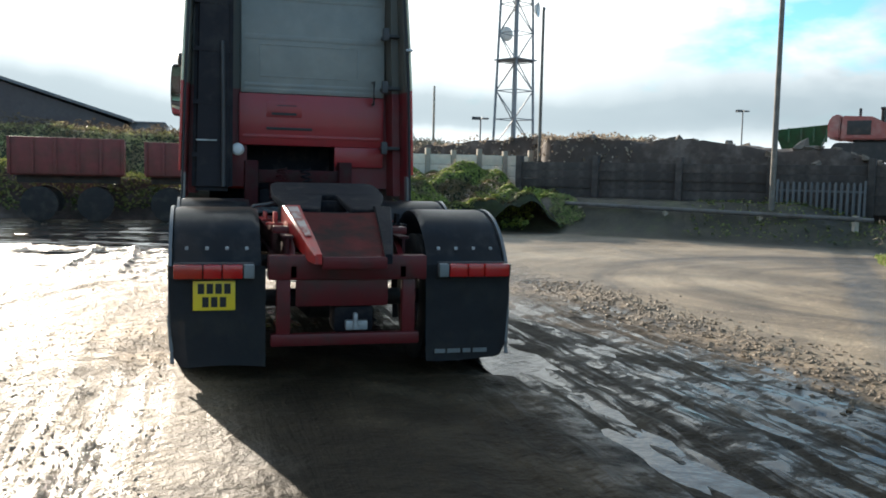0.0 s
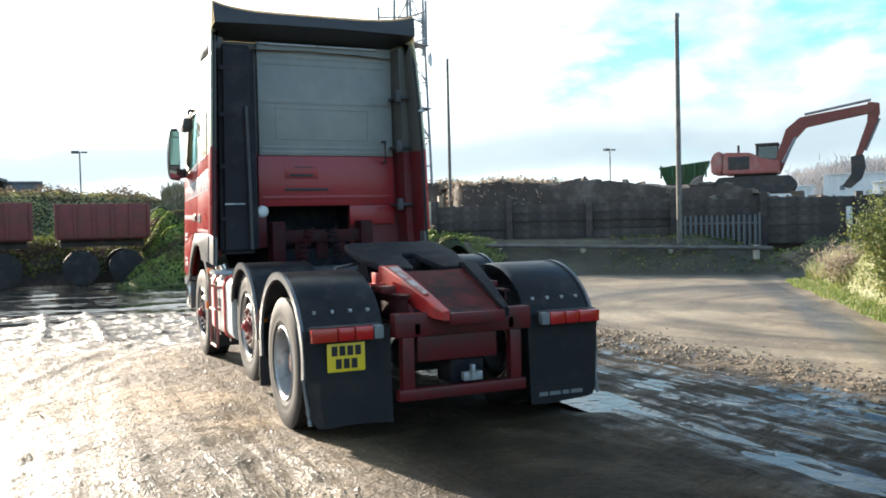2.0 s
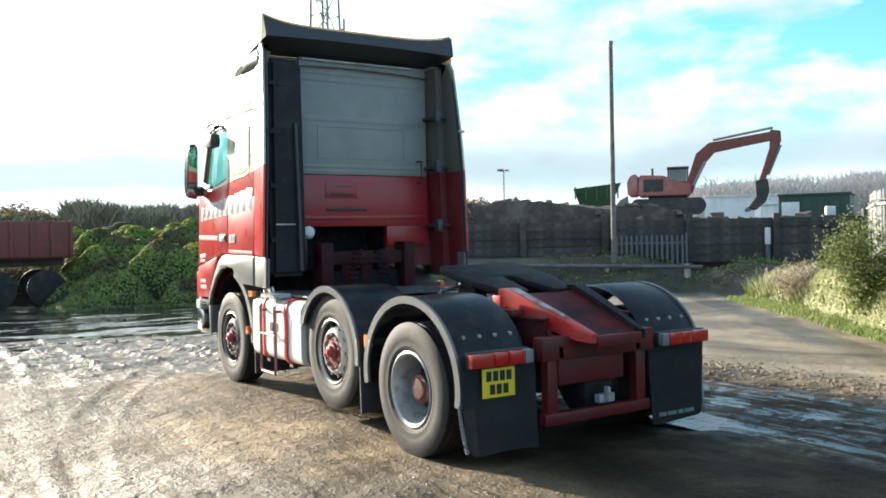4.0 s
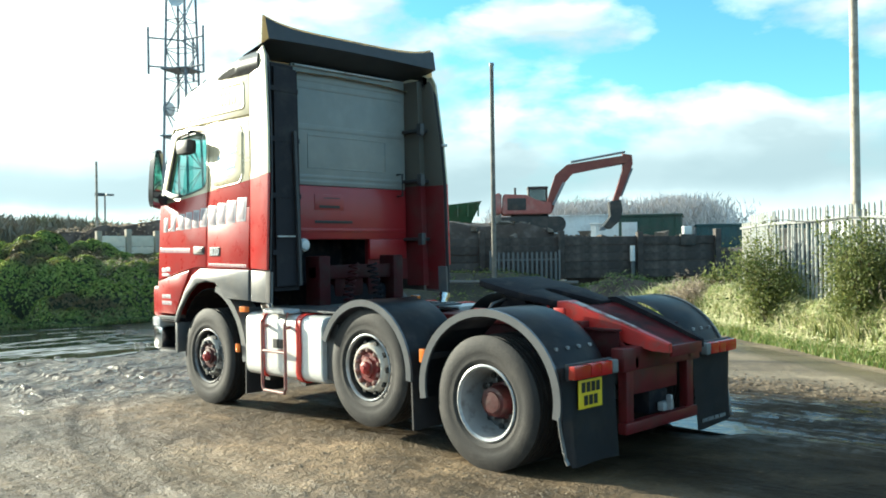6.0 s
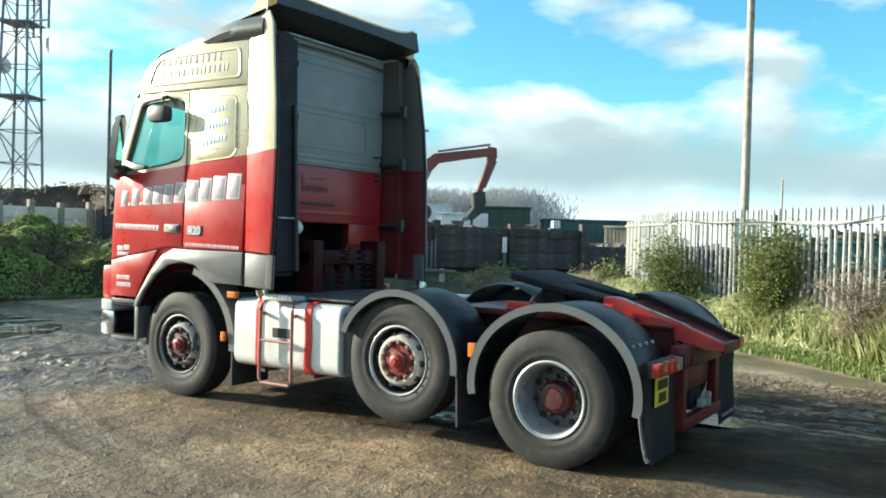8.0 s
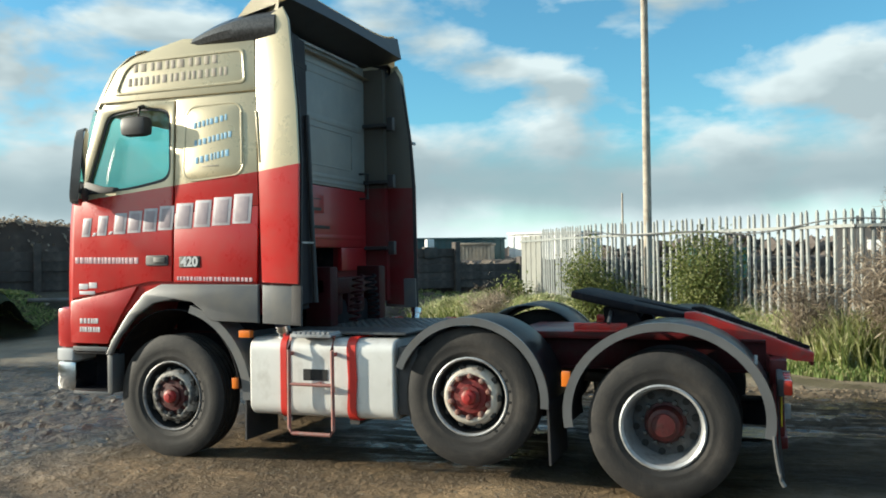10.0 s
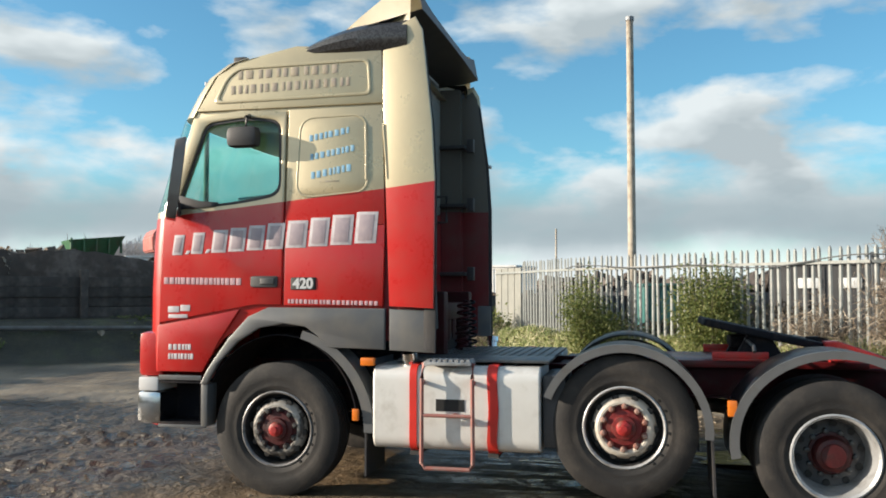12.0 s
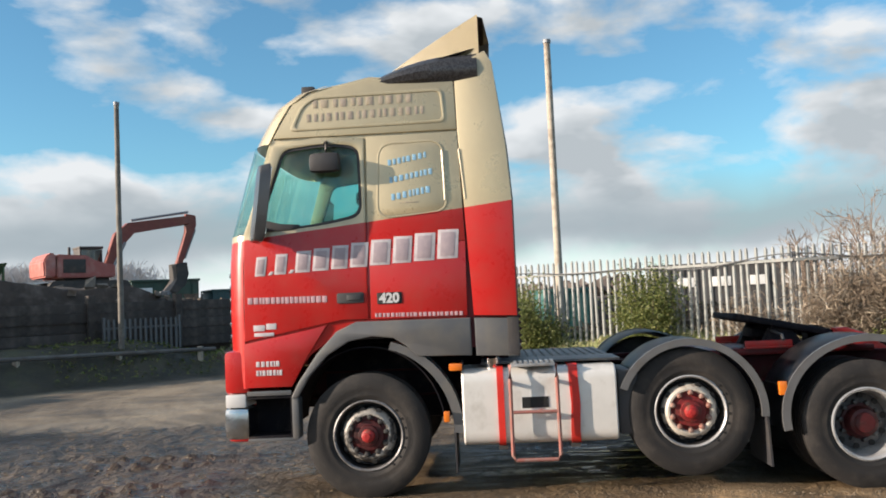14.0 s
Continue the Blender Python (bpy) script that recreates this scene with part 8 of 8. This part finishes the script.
    part("tail_edge", boxes((-0.22, 0.24, -1.062, -1.035, 0.80, 0.888), bevel=0.008), "red_paint", LORRY)
    # coupling: fifth wheel plate, tipped forward, with its slot
    ring = fillet([(-0.46, 0.44), (0.46, 0.44), (0.48, -0.05), (0.34, -0.52), (0.13, -0.52), (0.06, -0.02), (-0.06, -0.02), (-0.13, -0.52), (-0.34, -0.52), (-0.48, -0.05)], [0.12, 0.12, 0.15, 0.08, 0.06, 0.06, 0.06, 0.06, 0.08, 0.15])
    bm = plate(ring, (), 0.03, 0.012)
    bmesh.ops.transform(bm, matrix=Matrix.Translation((0, 0.34, 1.265)) @ Matrix.Rotation(radians(12), 4, "X"), verts=bm.verts)
    fw = part("coupling_plate", bm, "grease_shade_black", LORRY, "greasy black fifth-wheel coupling plate")
    for sx in (-0.36, 0.36):
        bm = bmesh.new()
        hull(bm, [(sx - 0.05, 0.15, 1.05), (sx + 0.05, 0.15, 1.05), (sx + 0.05, 0.55, 1.05), (sx - 0.05, 0.55, 1.05), (sx - 0.05, 0.27, 1.25), (sx + 0.05, 0.27, 1.25), (sx + 0.05, 0.43, 1.27), (sx - 0.05, 0.43, 1.27)])
        part("coupling_foot", bm, "grease_shade_black", fw)
    bm = bmesh.new()
    tube(bm, [(-0.35, 0.45, 1.22), (-0.62, 0.42, 1.18), (-0.66, 0.42, 1.14)], 0.014, 8)
    part("release_handle", bm, "steel_nut", fw)
    part("coupling_jaw", boxes((-0.16, 0.16, 0.25, 0.55, 1.14, 1.24), bevel=0.03), "grease_shade_black", fw)


build_chassis()


def mudguard(sg, cy, cz, r, a0, a1, ry=None):
    """A wheel cover: dark top from near the frame outwards, with a pale turned lip."""
    xo, xi = sg * 1.252, sg * 0.62
    k_y = (ry or r) / r
    top = bmesh.new()
    n = 26
    rows = []
    for k in range(n + 1):
        a = radians(a0 + (a1 - a0) * k / n)
        rr = r + 0.0
        rows.append([top.verts.new((x, cy + k_y * (rr - dr) * math.cos(a), cz + (rr - dr) * math.sin(a))) for x, dr in ((xo, 0.045), (xo - sg * 0.02, 0.012), (xo - sg * 0.07, 0.0), (xi + sg * 0.05, 0.0), (xi, 0.012))])
    for r0, r1 in zip(rows, rows[1:]):
        for i in range(4):
            top.faces.new((r0[i], r0[i + 1], r1[i + 1], r1[i]))
    bmesh.ops.solidify(top, geom=top.faces[:], thickness=0.008)
    g = part("mudguard", top, "fender_black", LORRY, "black plastic mudguard")
    lip = bmesh.new()
    o = [(cy + k_y * (r + 0.004) * math.cos(a), cz + (r + 0.004) * math.sin(a)) for a in np.radians(np.linspace(a0, a1, 30))]
    i = [(cy + k_y * (r - 0.055) * math.cos(a), cz + (r - 0.055) * math.sin(a)) for a in np.radians(np.linspace(a1, a0, 30))]
    prism_x(lip, o + i, *sorted((xo - sg * 0.012, xo + sg * 0.012)))
    part("lip", lip, "fender_lip", g, "scuffed grey edge lip")
    return g


def build_guards():
    for sg in (-1, 1):
        g = mudguard(sg, 1.385, 0.60, 0.615, 22, 184)
        xa, xb = sorted((sg * 1.245, sg * 0.66))
        bm = bmesh.new()
        prism_x(bm, [(0.785, 0.60), (0.77, 0.60), (0.755, 0.15), (0.772, 0.15)], xa, xb)
        part("mud_flap", bm, "flap_rubber", g)
        mudguard(sg, -0.055, 0.545, 0.645, -10, 191, 0.715)
        # the broad rear flap hangs backwards, with a rounded outer corner and a slight wave
        bm = bmesh.new()
        grid = []
        for a in range(15):
            v = a / 14
            row = []
            for b_ in range(13):
                u = b_ / 12
                low = 0.08 + 0.09 * max(0.0, 1 - u / 0.14) ** 2 + 0.012 * math.sin(5 * u + sg)
                z = 0.80 + (low - 0.80) * v
                row.append(bm.verts.new((sg * (1.268 - 0.675 * u - 0.035 * v * (1 - u)), -0.782 - 0.035 * v ** 1.5 + 0.008 * math.sin(8 * u + 2 * v + sg) * v + 0.03 * max(0.0, 1 - u / 0.1) ** 2 * v, z)))
            grid.append(row)
        for r0, r1 in zip(grid, grid[1:]):
            for k in range(12):
                bm.faces.new((r0[k], r0[k + 1], r1[k + 1], r1[k]))
        bmesh.ops.solidify(bm, geom=bm.faces[:], thickness=0.010)
        f = part("mud_flap", bm, "flap_rubber", LORRY, "broad black rubber mud flap")
        bm = bmesh.new()
        pts = [(sg * (1.262 - 0.025 * v), -0.755 - 0.04 * v ** 1.5, 0.45 - 0.30 * v) for v in np.linspace(0, 1, 7)]
        tube(bm, pts + [(sg * 1.235, -0.815, 0.115)], 0.012, 8, 0.015)
        part("edge_bead", bm, "fender_lip", f, "scuffed grey edge of the flap")
        if sg > 0:
            bm = bmesh.new()
            for k, (a, b) in enumerate(((0.66, 0.74), (0.76, 0.86), (0.88, 0.94), (0.96, 1.07))):
                box(bm, a, b, -0.838, -0.826, 0.135, 0.165)
            pieces("flap_bar", bm, "strap_grey", f)
        # rear cluster
        xa, xb = sorted((sg * 1.235, sg * 0.665))
        lamp = part("rear_lamp", boxes((xa + 0.01, xb - 0.01, -0.825, -0.78, 0.705, 0.825), bevel=0.012), "flap_rubber", LORRY)
        segs = ((1.225, 1.03, "lens_tail_amber" if sg < 0 else "lens_red"), (1.025, 0.90, "lens_red"), (0.895, 0.755, "lens_red"), (0.75, 0.675, "strap_grey"))
        for a, b, mt in segs:
            p, q = sorted((sg * a, sg * b))
            part("lens", boxes((p, q, -0.876, -0.815, 0.715, 0.815), bevel=0.012), mt, lamp)
        bm = bmesh.new()
        for k in range(4):
            p = sg * (0.72 + 0.14 * k)
            box(bm, p - 0.012, p + 0.012, -0.66, -0.635, 0.90, 0.925, 0.004)
        pieces("bolt", bm, "rim_silver", LORRY)
        # amber markers along the side
        for y, z in ((3.31, 1.06), (0.64, 0.78)):
            p, q = sorted((sg * 1.20, sg * 1.255))
            w = 0.055 if z > 1 else 0.032
            h = 0.03 if z > 1 else 0.055
            mk = part("side_marker", boxes((p, q, y - w, y + w, z - h, z + h), bevel=0.008), "lens_amber", LORRY, "amber side marker lamp")
            p, q = sorted((sg * 0.7, sg * 1.2))
            part("bracket", boxes((p, q, y - 0.05, y - 0.03, z - 0.03, z + 0.02)), "black_plastic", mk)


build_guards()


def build_plate():
    pl = part("number_plate", boxes((-1.095, -0.805, -0.80, -0.79, 0.485, 0.695), bevel=0.004), "plate_yellow", LORRY, "yellow rear plate with dark bars")
    pl.data.transform(Matrix.Translation((0, -0.012, 0)))
    bm = bmesh.new()
    for row, z in ((4, 0.60), (3, 0.505)):
        w = 0.044
        x = -0.95 - (row * 0.06) / 2
        for k in range(row):
            box(bm, x + k * 0.06 + 0.008, x + k * 0.06 + 0.008 + w, -0.816, -0.811, z + 0.004, z + 0.076)
    pieces("bar", bm, "print_black", pl)


build_plate()


def build_tank():
    for sg, y0, y1 in ((-1, 1.985, 3.265), (1, 1.985, 3.0)):
        bm = bmesh.new()
        ring = fillet([(0.62, 0.40), (1.245, 0.40), (1.245, 1.035), (0.62, 1.035)], [0.05, 0.11, 0.11, 0.05], 6)
        ya = [y0, y0 + 0.012, y0 + 0.05, y1 - 0.05, y1 - 0.012, y1]
        rows = []
        for k, y in enumerate(ya):
            s = 1.0 if 0 < k < 5 else 0.975
            rows.append([bm.verts.new((sg * (0.93 + (a - 0.93) * s), y, 0.72 + (b - 0.72) * s)) for a, b in ring])
        for r0, r1 in zip(rows, rows[1:]):
            for k in range(len(r0)):
                bm.faces.new((r0[k], r0[(k + 1) % len(r0)], r1[(k + 1) % len(r0)], r1[k]))
        bm.faces.new(rows[0]); bm.faces.new(rows[-1][::-1])
        tk = part("fuel_tank", bm, "tank_alu", LORRY, "white-silver ribbed fuel tank with red straps")

        def strap(name, y, w, mt, wob=0.0):
            b2 = bmesh.new()
            rings2 = []
            for grow in (0.004, 0.014):
                loop2 = fillet([(0.62 - grow, 0.40 - grow), (1.245 + grow, 0.40 - grow), (1.245 + grow, 0.72), (1.245 + grow, 1.035 + grow), (0.62 - grow, 1.035 + grow)], [0.05, 0.11, 0.0, 0.11, 0.05], 8)
                for dy in (-w / 2, w / 2):
                    rings2.append([b2.verts.new((sg * a, y + dy + wob * math.sin((b - 0.4) * 14), b)) for a, b in loop2])
            m2 = len(rings2[0])
            for p, q in ((0, 1), (1, 3), (3, 2), (2, 0)):
                for k in range(m2):
                    b2.faces.new((rings2[p][k], rings2[p][(k + 1) % m2], rings2[q][(k + 1) % m2], rings2[q][k]))
            part(name, b2, mt, tk)

        strap("strap", 2.945, 0.055, "strap_red")
        strap("strap", 2.335, 0.075, "strap_red", 0.006)
        bm = bmesh.new()
        tube(bm, [(sg * 1.12, y1 - 0.26, 1.0), (sg * 1.15, y1 - 0.26, 1.10)], 0.05, 16)
        tube(bm, [(sg * 1.145, y1 - 0.26, 1.085), (sg * 1.16, y1 - 0.26, 1.135)], 0.064, 16)
        part("filler_cap", bm, "chrome", tk)
        pieces("tank_bracket", boxes((min(sg * 0.45, sg * 1.2), max(sg * 0.45, sg * 1.2), 2.9, 2.98, 0.36, 0.40), (min(sg * 0.45, sg * 1.2), max(sg * 0.45, sg * 1.2), 2.3, 2.38, 0.36, 0.40)), "digger_dark", tk)
        if sg < 0:
            bm = bmesh.new()
            out = -1.31
            loop = [(out + 0.04, 2.86, 1.06), (out, 2.862, 0.95), (out, 2.865, 0.32), (out, 2.84, 0.285), (out, 2.50, 0.285), (out, 2.475, 0.32), (out, 2.478, 0.95), (out + 0.04, 2.48, 1.06)]
            tube(bm, loop, 0.016, 8)
            lad = part("side_step", bm, "step_red", LORRY, "faded red tubular access step")
            bm = bmesh.new()
            tube(bm, [(out, 2.865, 0.675), (out, 2.477, 0.675)], 0.014, 8)
            part("rung", bm, "step_red", lad)
            part("top_tread", boxes((-1.31, -1.1, 2.49, 2.85, 1.045, 1.075), bevel=0.006), "rim_silver", lad)
            bm = bmesh.new()
            for k in range(8):
                box(bm, -1.315, -1.12, 2.50 + k * 0.043, 2.525 + k * 0.043, 1.075, 1.09)
            pieces("tread_tooth", bm, "rim_silver", lad)
            pieces("stay", boxes((-1.31, -1.24, 2.60, 2.63, 0.66, 0.69), (-1.31, -1.24, 2.855, 2.875, 0.9, 0.93), (-1.31, -1.24, 2.467, 2.487, 0.9, 0.93)), "step_red", lad)
            part("toe_hole", boxes((-1.249, -1.243, 2.55, 2.77, 0.70, 0.79)), "print_black", tk)
    # box between the tank and the middle wheel, and walkway edge
    pieces("battery_box", boxes((-1.2, -0.62, 1.80, 1.97, 0.45, 0.98), (0.62, 1.2, 1.80, 1.97, 0.45, 0.98), bevel=0.02), "black_plastic", LORRY)
    part("walkway", boxes((-1.12, -0.62, 1.93, 3.1, 1.06, 1.08), bevel=0.005), "deck_plate", LORRY, "narrow dark walkway over the tank")
    pieces("front_flap", boxes((-1.2, -0.7, 3.33, 3.345, 0.18, 0.62), (0.7, 1.2, 3.33, 3.345, 0.18, 0.62)), "flap_rubber", LORRY)


build_tank()


def build_lettering():
    """The livery: plain shapes of the words' sizes, and the model number."""
    def bars(rows, material, name, proud=0.0135, skew=0.0, label=""):
        for y0, y1, z0, z1 in rows:
            ring = [(y0, z0), (y1, z0), (y1 + skew, z1), (y0 + skew, z1)]
            part(name, mapped(plate(ring, (), 0.0012, 0.0003), side(-1, proud)), material, LORRY, label)

    # main name: eleven block shapes rising gently to the rear and growing
    rows = []
    y = 4.985
    widths = (0.085, 0.03, 0.095, 0.03, 0.12, 0.13, 0.13, 0.14, 0.16, 0.15, 0.165, 0.165)
    total = sum(widths) + 0.022 * (len(widths) - 1)
    k = (4.985 - 3.25) / total
    for i, w in enumerate(widths):
        u = (4.985 - y) / 1.735
        z0, z1 = 1.895 + 0.085 * u, 2.06 + 0.175 * u
        if 0.0 < w < 0.05:
            z1 = z0 + 0.03
        rows.append((y - w * k, y, z0, z1))
        y -= (w + 0.022) * k
    bars(rows, "print_white", "name_block", skew=-0.02, label="white block of the firm's name")
    inner = [(a + 0.016 * (b - a) / 0.13 + 0.006, b - 0.016 * (b - a) / 0.13 - 0.006, z0 + 0.022, z1 - 0.022) for a, b, z0, z1 in rows if z1 - z0 > 0.08]
    bars(inner, "print_inline", "name_inline", proud=0.0155, skew=-0.017)
    def line(y0, y1, z0, h, n, slope, material, name, gap=0.25, seed=1, proud=0.0135):
        rng = random.Random(seed)
        ws = [rng.uniform(0.6, 1.3) for _ in range(n)]
        kk = (y1 - y0) / sum(ws)
        out, yy = [], y0
        for w in ws:
            a, b = yy, yy + w * kk * (1 - gap)
            zz = z0 + slope * (a - y0)
            out.append((min(a, b), max(a, b), zz, zz + h))
            yy += w * kk
        bars(out, material, name, proud)

    line(5.05, 4.36, 1.66, 0.055, 17, 0.015, "print_pink", "town_bar", 0.2, 2)
    line(3.965, 3.215, 1.505, 0.034, 21, 0.02, "print_pink", "web_bar", 0.34, 3)
    line(5.005, 4.80, 1.43, 0.05, 2, -0.1, "print_white", "crest_bar", 0.1, 4)
    line(5.0, 4.83, 1.385, 0.03, 1, -0.1, "print_white", "crest_bar", 0.0, 5)
    line(4.99, 4.78, 1.13, 0.045, 6, 0.0, "print_white", "phone_bar", 0.3, 6)
    line(4.99, 4.76, 1.055, 0.045, 8, 0.0, "print_white", "phone_bar", 0.3, 7)
    line(4.44, 3.55, 3.325, 0.07, 11, -0.01, "print_brown", "roof_bar", 0.45, 8)
    line(4.50, 3.46, 3.205, 0.07, 17, -0.02, "print_brown", "roof_bar", 0.45, 9)
    line(3.81, 3.47, 2.79, 0.050, 8, -0.17, "print_blue", "script_bar", 0.38, 10, 0.0175)
    line(3.80, 3.42, 2.64, 0.050, 9, -0.17, "print_blue", "script_bar", 0.38, 11, 0.0175)
    line(3.79, 3.44, 2.49, 0.055, 8, -0.17, "print_blue", "script_bar", 0.38, 12, 0.0175)
    line(3.72, 3.56, 2.46, 0.012, 1, 0.02, "print_brown", "script_bar", 0.0, 13, 0.0175)
    # model badge
    bd = sheet("model_badge", [(3.735, 1.612), (3.945, 1.612), (3.945, 1.71), (3.735, 1.71)], "print_black", half=0.003, proud=0.014, r=0.01, label="black badge with white number 420")
    bm = text_mesh("420", 0.112, weight=0.0045)
    mapped(bm, lambda u, v, w: side(-1, 0.019)(3.84 - u, 1.659 + v, w))
    part("digits", bm, "lens_clear", bd)


build_lettering()
